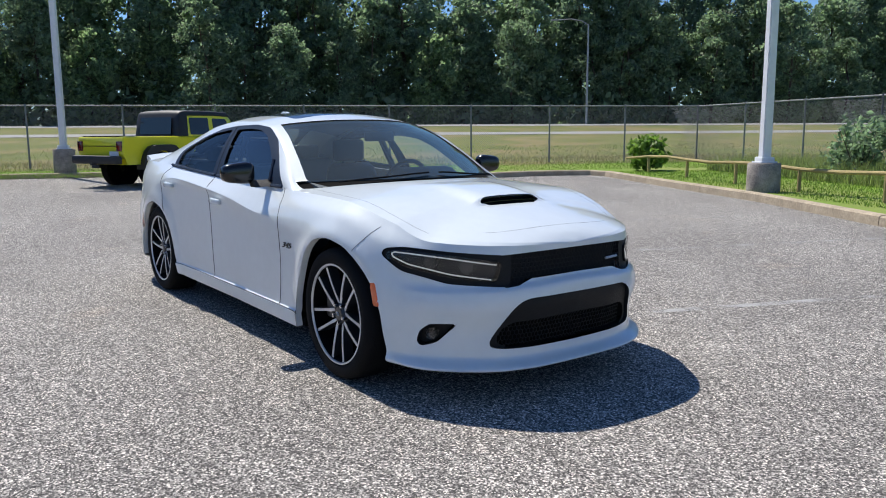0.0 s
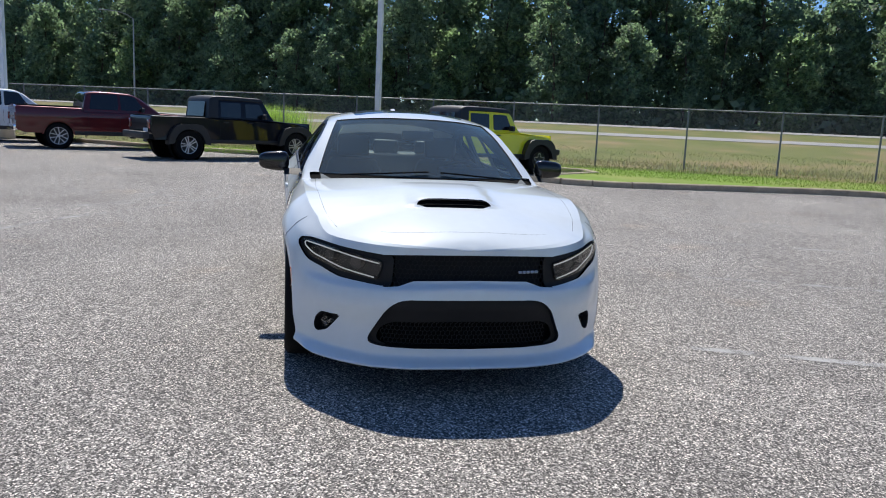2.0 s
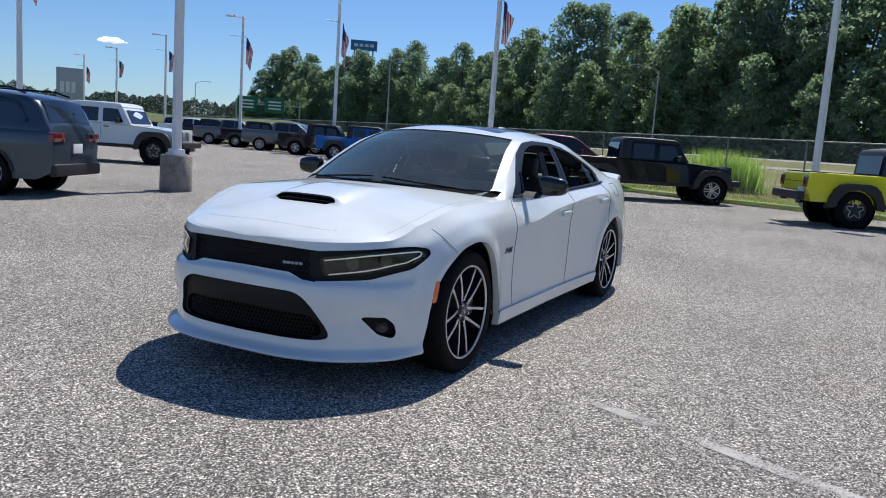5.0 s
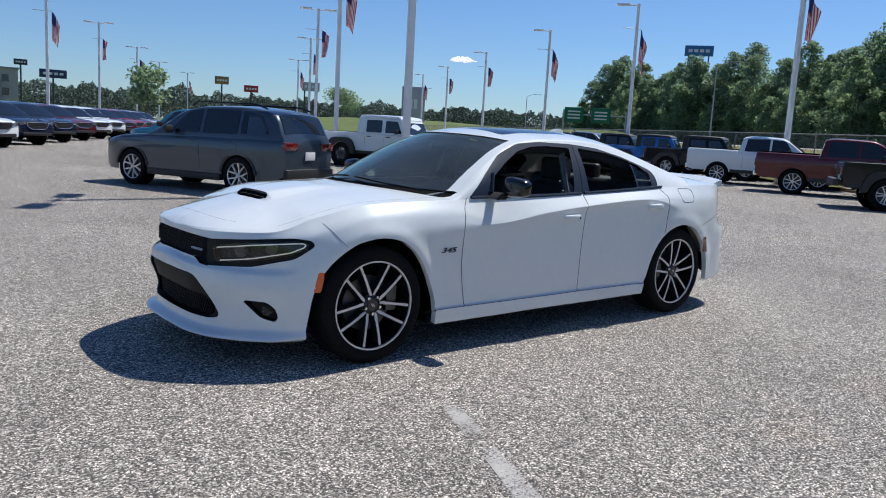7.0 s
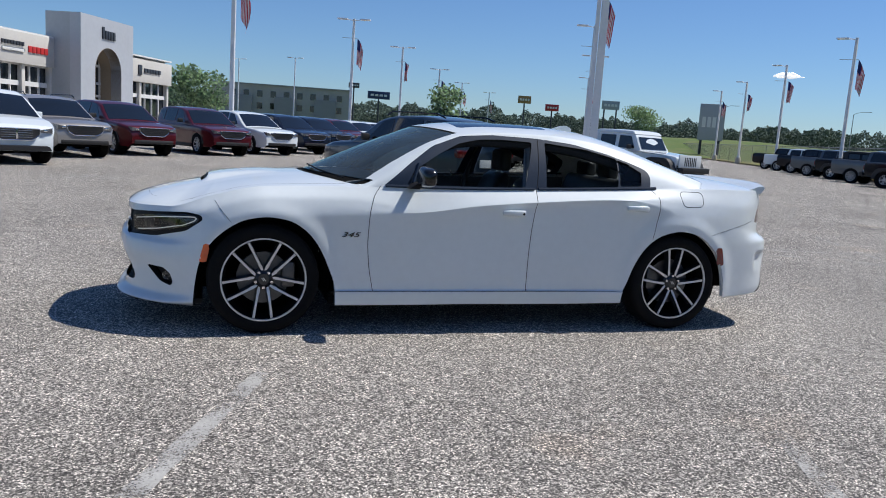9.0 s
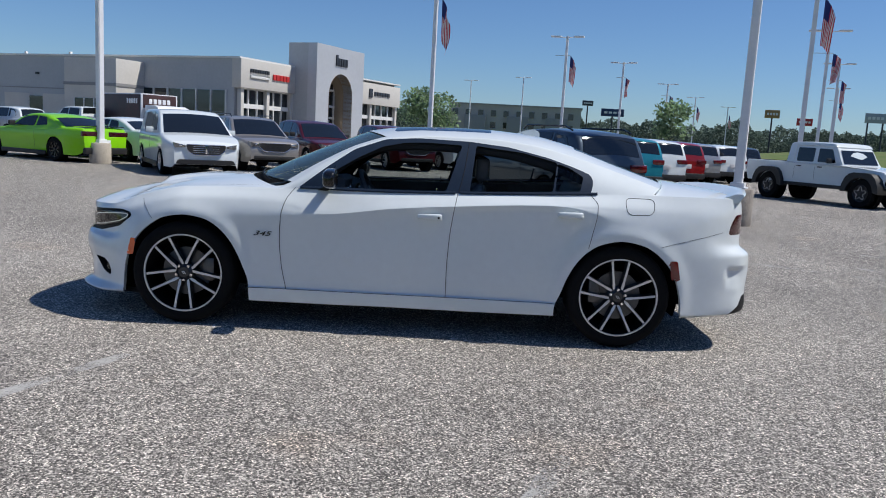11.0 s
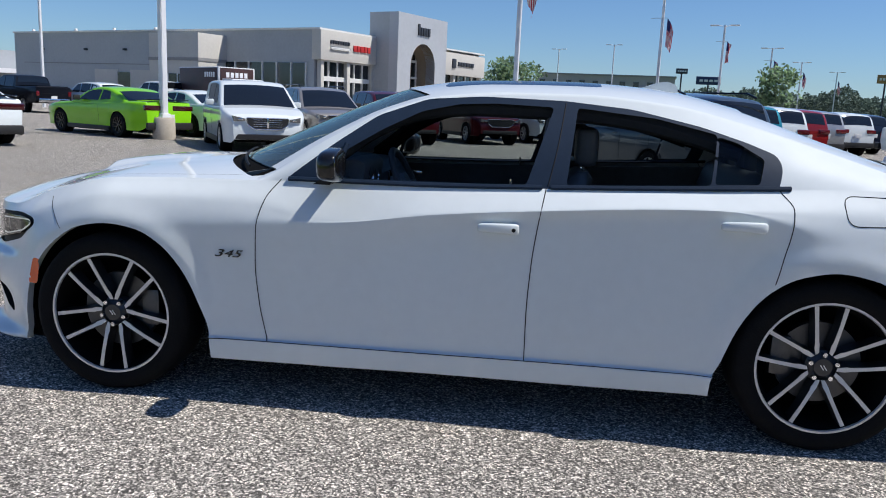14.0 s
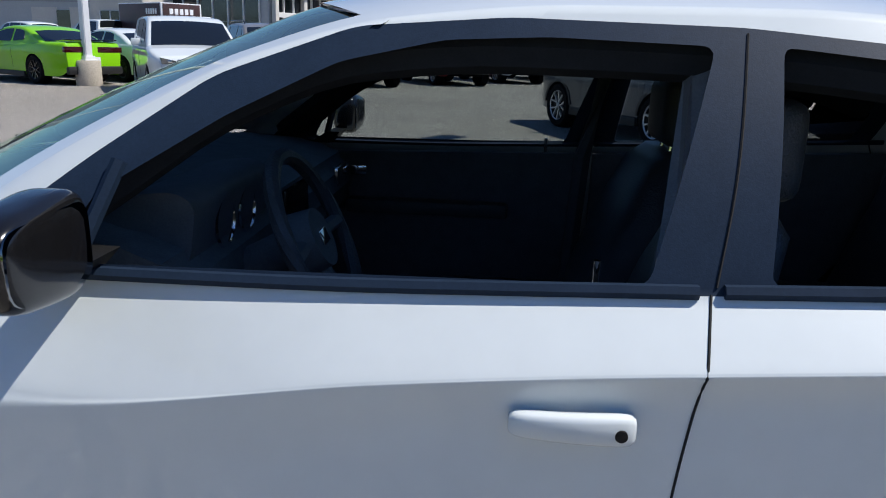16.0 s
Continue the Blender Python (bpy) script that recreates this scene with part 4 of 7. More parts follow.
# --- handles, badge, mirrors, aerial, spoiler, wipers
for s in (1, -1):
    for x0, x1, z in ((1.622, 1.793, 0.850), (2.585, 2.760, 0.917)):
        bm = bmesh.new()
        p, q = on_side(x0 + .02, z), on_side(x1 - .02, z)
        c = (p + q) / 2
        rings = []
        for k in range(17):                      # bowed pull, lower at its front end
            u = -math.cos(math.pi * k / 16)
            f = (u + 1) / 2
            end = max(0.0, 1 - abs(u) ** 14) ** .5
            hh = (.0175 + .006 * f) * (.45 + .55 * end)
            dd = .014 * (.45 + .55 * end)
            zc = z + .003 + .003 * (1 - u * u)
            yc = c.y + .014 + .013 * (1 - u * u)
            ring = []
            for j in range(16):
                a = 2 * math.pi * j / 16
                cy, cz = math.cos(a), math.sin(a)
                ring.append(bm.verts.new((x0 + (x1 - x0) * f, s * (yc + dd * math.copysign(abs(cy) ** .7, cy)), zc + hh * math.copysign(abs(cz) ** .55, cz))))
            rings.append(ring)
        for ra, rb in zip(rings, rings[1:]):
            for j in range(16):
                bm.faces.new((ra[j], ra[(j + 1) % 16], rb[(j + 1) % 16], rb[j]))
        bm.faces.new(rings[0])
        bm.faces.new(rings[-1])
        bmesh.ops.recalc_face_normals(bm, faces=bm.faces)
        for px in (x0 + .025, x1 - .03):
            box(bm, (px, s * (c.y + .008), z), (.035, .03, .028), .005)
        handle = part("door_handle", bm, WHITE, sedan)
        if x0 < 2:
            kb = bmesh.new()
            cyl(kb, (x1 - .022, s * (c.y + .020), z + .002), (x1 - .022, s * (c.y + .0365), z + .002), .0095, .0085, seg=16)
            part("key_hole", kb, PLASTIC, handle)
    bm = bmesh.new()
    # mirror housing: a rounded pod
    pod = bmesh.ops.create_uvsphere(bm, u_segments=24, v_segments=16, radius=1.0)
    for v in bm.verts:
        x, y, z = v.co
        f = lambda a, p: math.copysign(abs(a) ** p, a)
        bx = f(x, .62 if x < 0 else .45)
        v.co = (bx * (.056 if x < 0 else .038), f(y, .55) * .105, f(z, .6) * (.066 - .010 * f(y, .5)))
        v.co.x += .03 * (v.co.y + .1)
    bmesh.ops.transform(bm, matrix=Matrix.Translation((1.03, 1.012, 1.083)), verts=bm.verts)
    bmesh.ops.scale(bm, vec=(1, s, 1), verts=bm.verts)
    if s < 0:
        bmesh.ops.reverse_faces(bm, faces=bm.faces)
    mirror = part("door_mirror", bm, GLOSS_BLACK, sedan, "gloss black door mirror")
    gl = bmesh.new()
    prism(gl, rounded([(.925 * s, 1.03), (1.105 * s, 1.04), (1.11 * s, 1.13), (.93 * s, 1.138)], .03), 'x', 1.0635, 1.066)
    part("mirror_glass", gl, DARK_MIRROR, mirror, "mirror glass")
    bm = bmesh.new()
    prism(bm, [(.93, .996), (1.0, .996), (1.035, 1.035), (.99, 1.035)], 'y', .79 * s, .94 * s)
    part("mirror_arm", bm, PLASTIC, mirror)
    bm = bmesh.new()
    tube(bm, [on_side(.985, 1.03, .004) * 1.0, on_side(1.03, 1.16, .006)], .012, 6)
    bmesh.ops.scale(bm, vec=(1, s, 1), verts=bm.verts)
    part("window_post", bm, TRIM, sedan)
    belt = bmesh.new()
    tube(belt, flipped([on_side(x, z, .004) for x, z in fine([(.79, 1.002), (1.3, 1.006), (1.875, 1.024)], 4)], s), .011, 6)
    part("belt_strip", belt, TRIM, sedan)
    belt = bmesh.new()
    tube(belt, flipped([on_side(x, z, .004) for x, z in fine([(1.91, 1.026), (2.4, 1.048), (2.86, 1.072)], 4)], s), .011, 6)
    part("belt_strip", belt, TRIM, sedan)
    fc = bpy.data.curves.new("badge", "FONT")
    fc.body, fc.size, fc.extrude, fc.shear = "345", .046, .003, .35
    fo = new("badge_text", fc)
    bpy.context.view_layer.update()
    me = bpy.data.meshes.new_from_object(fo.evaluated_get(bpy.context.evaluated_depsgraph_get()))
    bpy.data.objects.remove(fo)
    for v in me.vertices:
        v.co.x *= 1.75
    me.materials.clear()
    ob = part("fender_badge", me, GLOSS_BLACK, sedan, "black 345 badge on the front wing")
    c = on_side(.555, .675, .004)
    ob.matrix_basis = pose(c.x - .068 if s < 0 else c.x + .068, s * c.y, c.z - .016, 90, 0, 0 if s < 0 else 180)
bm = bmesh.new()
prism(bm, [(2.30, 1.452), (2.52, 1.44), (2.515, 1.485), (2.47, 1.503), (2.42, 1.497)], 'y', -.018, .018)
bmesh.ops.bevel(bm, geom=bm.edges[:], offset=.006, segments=2, affect='EDGES')
part("roof_aerial", bm, WHITE, sedan, "white shark-fin aerial")
bm = bmesh.new()
rows = []
for y in np.linspace(-.735, .735, 33):
    e = abs(y) / .735
    x1 = 4.055 - .15 * e ** 2.6
    rise = .062 - .014 * e ** 6
    base = 1.084 - .012 * e ** 3
    chord = .23 - .05 * e
    sec = [(x1 - chord, base + .004), (x1 - chord * .5, base + rise * .62), (x1 - .05, base + rise * .97), (x1, base + rise), (x1 + .010, base + rise - .016), (x1 - .022, base + .010 - .02 * e ** 8), (x1 - chord * .6, base - .03)]
    rows.append([bm.verts.new((px, y, pz)) for px, pz in sec])
for a, b in zip(rows, rows[1:]):
    for k in range(7):
        bm.faces.new((a[k], a[(k + 1) % 7], b[(k + 1) % 7], b[k]))
bm.faces.new(rows[0])
bm.faces.new(rows[-1][::-1])
bmesh.ops.recalc_face_normals(bm, faces=bm.faces)
part("rear_spoiler", bm, WHITE, sedan, "white lip spoiler on the boot lid")
for y0, y1 in ((.02, .58), (-.62, -.06)):
    bm = bmesh.new()
    tube(bm, [on_top(.365 + .45 * y * y, y, .010) for y in np.linspace(y0, y1, 9)], .006, 6)
    part("wiper", bm, PLASTIC, sedan)

# --- cabin
DASH = material("dashboard_vinyl", (0.13, 0.145, 0.15), 0.8, 0, 0, 0.2, 25, 0.15, 250, spec=0.1)
bm = bmesh.new()
prism(bm, [(.50, .70), (.52, 1.0), (.70, 1.035), (.95, 1.02), (1.08, .97), (1.10, .86), (1.02, .72)], 'y', -.70, .70)
bmesh.ops.bevel(bm, geom=[e for e in bm.edges if abs(e.verts[0].co.y - e.verts[1].co.y) > 1], offset=.03, segments=3, affect='EDGES')
part("dashboard", bm, DASH, sedan, "black soft-touch dashboard")
part("dash_ledge", box(bmesh.new(), (.45, 0, .955), (.20, .84, .07), .01), DASH, sedan)
hood_ = bmesh.new()
prism(hood_, rounded([(.80, 1.0), (.95, 1.072), (1.04, 1.082), (1.075, 1.06), (1.06, .95), (.95, .93)], .025), 'y', -.60, -.17)
part("instrument_hood", hood_, CABIN, sedan)
dial = bmesh.new()
for y in (-.44, -.31):
    lathe(dial, [(.048, 0), (.052, .004), (.048, .008)], 24, Matrix.Translation((1.064, y, .995)) @ pose(0, 0, 0, 0, 0, -90))
part("dial_ring", dial, CHROME, sedan)
scr = bmesh.new()
box(scr, (1.09, 0, .93), (.012, .21, .13), .005)
part("centre_screen", scr, GLOSS_BLACK, sedan)
vent = bmesh.new()
box(vent, (1.085, .55, .93), (.02, .14, .06), .01)
part("air_vent", vent, CHROME, sedan)
sw = bmesh.new()
MW = Matrix.Translation((1.235, -.375, .955)) @ Matrix.Rotation(math.radians(-25), 4, 'Y')
ring = [MW @ Vector((0, .178 * math.cos(a), .178 * math.sin(a))) for a in np.linspace(0, 2 * math.pi, 41)]
tube(sw, ring, .0165, 8)
wheel_rim = part("steering_wheel", sw, LEATHER, sedan, "black leather steering wheel")
sp = bmesh.new()
for a in (0, math.pi, -math.pi / 2):
    tube(sp, [MW @ Vector((-.03, 0, 0)), MW @ Vector((-.012, .09 * math.cos(a), .09 * math.sin(a))), MW @ Vector((0, .172 * math.cos(a), .172 * math.sin(a)))], .016, 6)
cyl(sp, MW @ Vector((-.06, 0, 0)), MW @ Vector((.012, 0, 0)), .07, .062, 20)
cyl(sp, MW @ Vector((-.25, 0, 0)), MW @ Vector((-.05, 0, 0)), .035, .045, 12)
part("wheel_spoke", sp, CABIN, wheel_rim)
em = bmesh.new()
box(em, (0, 0, 0), (.004, .05, .03), .001, MW @ Matrix.Translation((.014, 0, 0)))
part("wheel_badge", em, CHROME, wheel_rim)


def seat(x, y, w=.50, name="front_seat"):
    t = part(name, box(bmesh.new(), (x, y, .52), (.54, w, .17), .06, None, 4), LEATHER, sedan, "black leather seat")
    bm = bmesh.new()
    rows = []
    for k, (dx, z, ww, th) in enumerate(((.22, .56, w * .5, .09), (.27, .72, w * .52, .10), (.33, .90, w * .5, .09), (.375, 1.04, w * .42, .07), (.39, 1.075, w * .36, .03))):
        n = 20
        rows.append([bm.verts.new((x + dx + th * math.copysign(abs(math.cos(a)) ** .7, math.cos(a)), y + ww * math.copysign(abs(math.sin(a)) ** .5, math.sin(a)), z)) for a in np.linspace(0, 2 * math.pi, n, endpoint=False)])
    for a, b in zip(rows, rows[1:]):
        for k in range(len(a)):
            bm.faces.new((a[k], a[(k + 1) % len(a)], b[(k + 1) % len(a)], b[k]))
    bm.faces.new(rows[-1])
    bm.faces.new(rows[0][::-1])
    bmesh.ops.recalc_face_normals(bm, faces=bm.faces)
    part("backrest", bm, LEATHER, t)
    bm = bmesh.new()
    box(bm, (x + .41, y, 1.18), (.10, w * .54, .18), .042, Matrix.Translation((0, 0, 0)), 4)
    part("headrest", bm, LEATHER, t)
    bm = bmesh.new()
    for d in (-.06, .06):
        cyl(bm, (x + .395, y + d, 1.05), (x + .405, y + d, 1.12), .007, seg=8)
    part("headrest_post", bm, CHROME, t)
    return t


for s in (1, -1):
    seat(1.66, s * .375)
    bm = bmesh.new()
    prism(bm, [(.74, .30), (1.82, .30), (1.84, 1.0), (.80, .97)], 'y', s * .775, s * .745)
    door_card = part("door_card", bm, CABIN, sedan, "black door trim")
    bm = bmesh.new()
    box(bm, (1.35, s * .72, .80), (.55, .07, .05), .015)
    part("armrest", bm, LEATHER, door_card)
    bm = bmesh.new()
    box(bm, (1.08, s * .738, .915), (.12, .014, .035), .006)
    part("inner_handle", bm, CHROME, door_card)
    bm = bmesh.new()
    cyl(bm, (1.742, s * .768, 0.99), (1.742, s * .768, 1.045), .005, .006, 10)
    part("lock_pin", bm, CHROME, door_card)
    bm = bmesh.new()
    prism(bm, [(1.89, .30), (2.60, .30), (2.82, .75), (2.84, 1.04), (1.90, 1.0)], 'y', s * .775, s * .745)
    part("rear_door_card", bm, CABIN, sedan)
    bm = bmesh.new()
    tube(bm, [(1.83, s * .735, .42), (1.86, s * .70, 1.0), (1.91, s * .565, 1.33)], .028, 6)
    part("belt_pillar", bm, CABIN, sedan)
    rail_line = fine([(.86, 1.06), (.98, 1.15), (1.145, 1.27), (1.36, 1.352), (1.60, 1.372), (1.955, 1.367), (2.24, 1.343), (2.52, 1.284), (2.70, 1.228)], 4)
    part("roof_rail_lining", tube(bmesh.new(), flipped([on_side(x, z) + Vector((0, -.062, -.030)) for x, z in rail_line], s), .044, 8), LINING, sedan, "dark cloth roof rail lining")
    bm = bmesh.new()
    box(bm, (1.875, s * .70, 1.0), (.012, .012, .08), .003)
    part("belt_buckle", bm, CHROME, sedan)
bench = part("rear_bench", box(bmesh.new(), (2.45, 0, .55), (.52, 1.3, .18), .06, None, 4), LEATHER, sedan, "black leather rear bench")
bm = bmesh.new()
box(bm, (2.80, 0, .82), (.16, 1.3, .56), .06, Matrix.Translation((2.8, 0, .8)) @ Matrix.Rotation(math.radians(20), 4, 'Y') @ Matrix.Translation((-2.8, 0, -.8)), 3)
part("backrest", bm, LEATHER, bench)
for y in (-.40, 0, .40):
    bm = bmesh.new()
    box(bm, (2.90, y, 1.15), (.09, .24, .13), .035, None, 3)
    part("headrest", bm, LEATHER, bench)
bm = bmesh.new()
box(bm, (3.12, 0, 1.075), (.45, 1.24, .03), .01)
part("parcel_shelf", bm, CABIN, sedan)
bm = bmesh.new()
box(bm, (1.40, 0, .55), (.95, .22, .26), .04)
part("centre_console", bm, CABIN, sedan)
bm = bmesh.new()
lining = []
for s_ in np.linspace(G_S[3] + .03, G_S[7] - .02, 14):
    Rr = [smooth_line(G_S, [g[c] for g in GREEN], s_) for c in (1, 2, 3)]
    Cc = [smooth_line(G_S, [g[4] for g in GREEN], s_), smooth_line(G_S, [g[5] for g in GREEN], s_)]
    row = []
    for q in np.linspace(-1, 1, 15):
        a = abs(q)
        row.append(bm.verts.new((Cc[0] + (Rr[0] - Cc[0]) * a ** 1.7, (Rr[1] - .01) * q, Cc[1] + (Rr[2] - Cc[1]) * a ** 2.6 - .035)))
    lining.append(row)
for a, b in zip(lining, lining[1:]):
    for k in range(14):
        bm.faces.new((a[k], b[k], b[k + 1], a[k + 1]))
part("headliner", bm, LEATHER, sedan)
bm = bmesh.new()
box(bm, (.98, 0, 1.30), (.035, .23, .065), .015)
part("rear_view_mirror", bm, CABIN, sedan)


# ---- surroundings: materials ----
def grass_material(name, a, b, dry):
    m = material(name, a, 0.9, 0, 0, 0, 0.6, 0.6, 40, 0.0, 0.2, b)
    nt = m.node_tree
    bs = nt.nodes["Principled BSDF"]
    old = bs.inputs["Base Color"].links[0].from_socket
    n = nt.nodes.new("ShaderNodeTexNoise")
    n.inputs["Scale"].default_value = 0.22
    n.inputs["Detail"].default_value = 5
    tc = nt.nodes.new("ShaderNodeTexCoord")
    nt.links.new(tc.outputs["Object"], n.inputs["Vector"])
    mr = nt.nodes.new("ShaderNodeMapRange")
    mr.inputs[1].default_value, mr.inputs[2].default_value = 0.45, 0.7
    nt.links.new(n.outputs[0], mr.inputs[0])
    mix = nt.nodes.new("ShaderNodeMix")
    mix.data_type = 'RGBA'
    mix.inputs[7].default_value = (*dry, 1)
    nt.links.new(mr.outputs[0], mix.inputs[0])
    nt.links.new(old, mix.inputs[6])
    nt.links.new(mix.outputs[2], bs.inputs["Base Color"])
    return m


LAWN = grass_material("mown_grass", (0.13, 0.21, 0.028), (0.20, 0.30, 0.045), (0.25, 0.26, 0.08))
HILL = grass_material("hill_grass", (0.075, 0.12, 0.03), (0.12, 0.165, 0.05), (0.15, 0.155, 0.065))
ROUGH_GRASS = grass_material("rough_grass", (0.10, 0.13, 0.03), (0.20, 0.20, 0.07), (0.26, 0.20, 0.10))
BLADE = leaf_material("grass_blades", (0.11, 0.18, 0.03), (0.20, 0.28, 0.05), 0.4)
WEED = leaf_material("tall_weeds", (0.15, 0.20, 0.06), (0.25, 0.27, 0.11), 0.4)
DRY = leaf_material("dry_stalks", (0.24, 0.19, 0.11), (0.34, 0.29, 0.17), 0.3)
# tree leaves and needles: blue haze and glare are put into these colours
LEAF = leaf_material("tree_leaves", (0.138, 0.185, 0.130), (0.215, 0.275, 0.168), 0.55)
LEAF_PALE = leaf_material("pale_tree_leaves", (0.15, 0.205, 0.115), (0.235, 0.30, 0.155), 0.55)
LEAF_LIGHT = leaf_material("light_leaves", (0.12, 0.19, 0.036), (0.20, 0.29, 0.060))
PINE = leaf_material("pine_needles", (0.132, 0.176, 0.136), (0.195, 0.250, 0.175), 0.55)
BARK = material("bark", (0.10, 0.075, 0.055), 0.9, 0, 0, 0.4, 6, 0.6, 30)
CONCRETE = material("concrete", (0.46, 0.41, 0.34), 0.9, 0, 0, 0.22, 3, 0.3, 60)
OLD_CONCRETE = material("stained_concrete", (0.28, 0.25, 0.22), 0.95, 0, 0, 0.65, 5, 0.5, 40)
KERB = material("kerb_concrete", (0.38, 0.31, 0.22), 0.9, 0, 0, 0.42, 3.5, 0.4, 50)
POLE_WHITE = material("white_painted_steel", (0.74, 0.75, 0.77), 0.4, 0, 0, 0.06, 1.5)
GALV = material("galvanised_steel", (0.34, 0.35, 0.36), 0.45, 0.6, 0, 0.15, 5)
FENCE_STEEL = material("weathered_fence_steel", (0.25, 0.255, 0.26), 0.65, 0.25, 0, 0.2, 5, spec=0.3)
ROAD = material("highway_asphalt", (0.30, 0.295, 0.285), 0.9, 0, 0, 0.1, 0.6)
LINE = worn_paint("faded_white_paint", (0.39, 0.38, 0.36), 0.63)
RAIL_PAINT = material("faded_yellow_rail", (0.34, 0.26, 0.11), 0.8, 0, 0, 0.3, 6, 0.3, 60)
DARK_GLASS = material("dark_car_glass", (0.008, 0.010, 0.012), 0.04, 0, 0.2, 0.1, 3, spec=0.6)
BLACK_TRIM = material("black_body_trim", (0.016, 0.016, 0.017), 0.55, 0, 0, 0.2, 6)
LAMP_GLASS = material("lamp_glass", (0.16, 0.165, 0.17), 0.08, 0.3, 1.0, 0.2, 20)
PLATE = material("plate_white", (0.7, 0.7, 0.7), 0.5, 0, 0, 0.05, 10)
ALLOY = material("silver_alloy", (0.62, 0.62, 0.63), 0.35, 0.6, 0.2, 0.06, 10)

FN = Vector((0.903, -0.429))            # across the fence, outwards
FD = Vector((0.429, 0.903))             # along the fence
F0 = Vector((21.29, -9.86))


def fence_xy(t, p):
    v = F0 + FD * t + FN * p
    return v.x, v.y


# ---- ground, kerbs, roads ----
bm = bmesh.new()
bmesh.ops.create_grid(bm, x_segments=4, y_segments=4, size=900)
tagged(part("ground", bm, ASPHALT, None, "worn grey chip-sealed asphalt car park"), kind="structure", category="ground")
KERB_LINE = [(-40.0, 14.2), (1.29, -8.36), (4.37, -10.41), (7.46, -12.04), (11.6, -14.35), (12.3, -14.4), (12.75, -13.8), (13.2, -12.6), (13.4, -9.5), (13.4, -7.4), (13.65, -6.5), (14.1, -5.85), (14.8, -5.45), (15.5, -5.9), (17.4, -8.1), (18.6, -8.2), (19.7, -7.2), (22.0, -0.4), (23.7, 3.0), (28.2, 9.0), (36.5, 24.5), (60.0, 74.0), (100.0, 158.0)]


def flat(name, poly, z, mat, label, category):
    bm = bmesh.new()
    f = bm.faces.new([bm.verts.new((x, y, z)) for x, y in poly])
    bmesh.ops.triangulate(bm, faces=[f])
    bmesh.ops.recalc_face_normals(bm, faces=bm.faces)
    if sum(f.normal.z for f in bm.faces) < 0:
        bmesh.ops.reverse_faces(bm, faces=bm.faces)
    return tagged(part(name, bm, mat, None, label), kind="structure", category=category)


flat("verge", KERB_LINE + [(900, 500), (900, -900), (-900, -900), (-900, 469)], 0.12, LAWN, "mown green grass verge behind the kerb", "grass")
kerb = thing("kerb", "weathered tan concrete kerb edging the asphalt", "kerb", kind="structure")
for (x0, y0), (x1, y1) in zip(KERB_LINE[:19], KERB_LINE[1:20]):
    n = max(1, round(math.dist((x0, y0), (x1, y1)) / 3.0))
    for k in range(n):
        a = Vector((x0 + (x1 - x0) * k / n, y0 + (y1 - y0) * k / n, 0))
        b = Vector((x0 + (x1 - x0) * (k + 1) / n, y0 + (y1 - y0) * (k + 1) / n, 0))
        d = (b - a).normalized()
        bm = bmesh.new()
        m = Matrix.Translation((a + b) / 2 + Vector((0, 0, random.uniform(-.006, .006)))) @ Matrix.Rotation(math.atan2(d.y, d.x), 4, 'Z')
        ln = (b - a).length / 2 - .004
        prism(bm, [(-.10, -.02), (.10, -.02), (.09, .125), (.06, .15), (-.07, .15), (-.095, .12)], 'x', -ln, ln, m)
        part("kerb_stone", bm, KERB, kerb, "", False)


def terrain(p):
    return 0.128 + 0.85 * float(np.clip((p - 5) / 22, 0, 1)) + 0.15 * float(np.clip((p - 28) / 10, 0, 1)) + 0.75 * float(np.clip((p - 38) / 12, 0, 1))


def strip(name, p0, p1, t0, t1, lift, mat, label, category, dp=1.6):
    """Ground along the highway between two distances from the fence."""
    bm = bmesh.new()
    rows = []
    for t in np.linspace(t0, t1, 30):
        rows.append([bm.verts.new((*fence_xy(t, p), terrain(p) + lift)) for p in np.linspace(p0, p1, max(2, int((p1 - p0) / dp)))])
    for a, b in zip(rows, rows[1:]):
        for k in range(len(a) - 1):
            bm.faces.new((a[k], a[k + 1], b[k + 1], b[k]))
    bmesh.ops.recalc_face_normals(bm, faces=bm.faces)
    if bm.faces[:][0].normal.z < 0:
        bmesh.ops.reverse_faces(bm, faces=bm.faces)
    return tagged(part(name, bm, mat, None, label), kind="structure", category=category)


strip("field", -1.5, 320, -330, 420, 0.0, ROUGH_GRASS, "rough grass sloping up to the highway", "grass")
strip("road", 28, 38, -330, 420, 0.03, ROAD, "pale grey highway carriageway", "road")
strip("road_far", 47, 56, -330, 420, 0.03, ROAD, "pale grey far carriageway", "road")
# grassy rise beyond the car park
bm = bmesh.new()
rows = []
for d in np.linspace(118, 330, 18):
    up = float(np.clip((d - 118) / 52, 0, 1))
    row = []
    for a in np.linspace(33, 90, 40):
        side = float(np.clip((a - 33) / 6, 0, 1) * np.clip((72 - a) / 14, 0, 1))
        z = .10 + (3.6 + 1.3 * noise.noise(Vector((a * .12, d * .01, 0)))) * up * up * (3 - 2 * up) * side
        row.append(bm.verts.new((-3 + d * math.cos(radians(a)), -4 + d * math.sin(radians(a)), z)))
    rows.append(row)
for p, q in zip(rows, rows[1:]):
    for k in range(39):
        bm.faces.new((p[k], q[k], q[k + 1], p[k + 1]))
bmesh.ops.recalc_face_normals(bm, faces=bm.faces)
if bm.faces[:][0].normal.z < 0:
    bmesh.ops.reverse_faces(bm, faces=bm.faces)
tagged(part("hillside", bm, HILL, None, "green grassy rise beyond the car park"), kind="structure", category="grass")

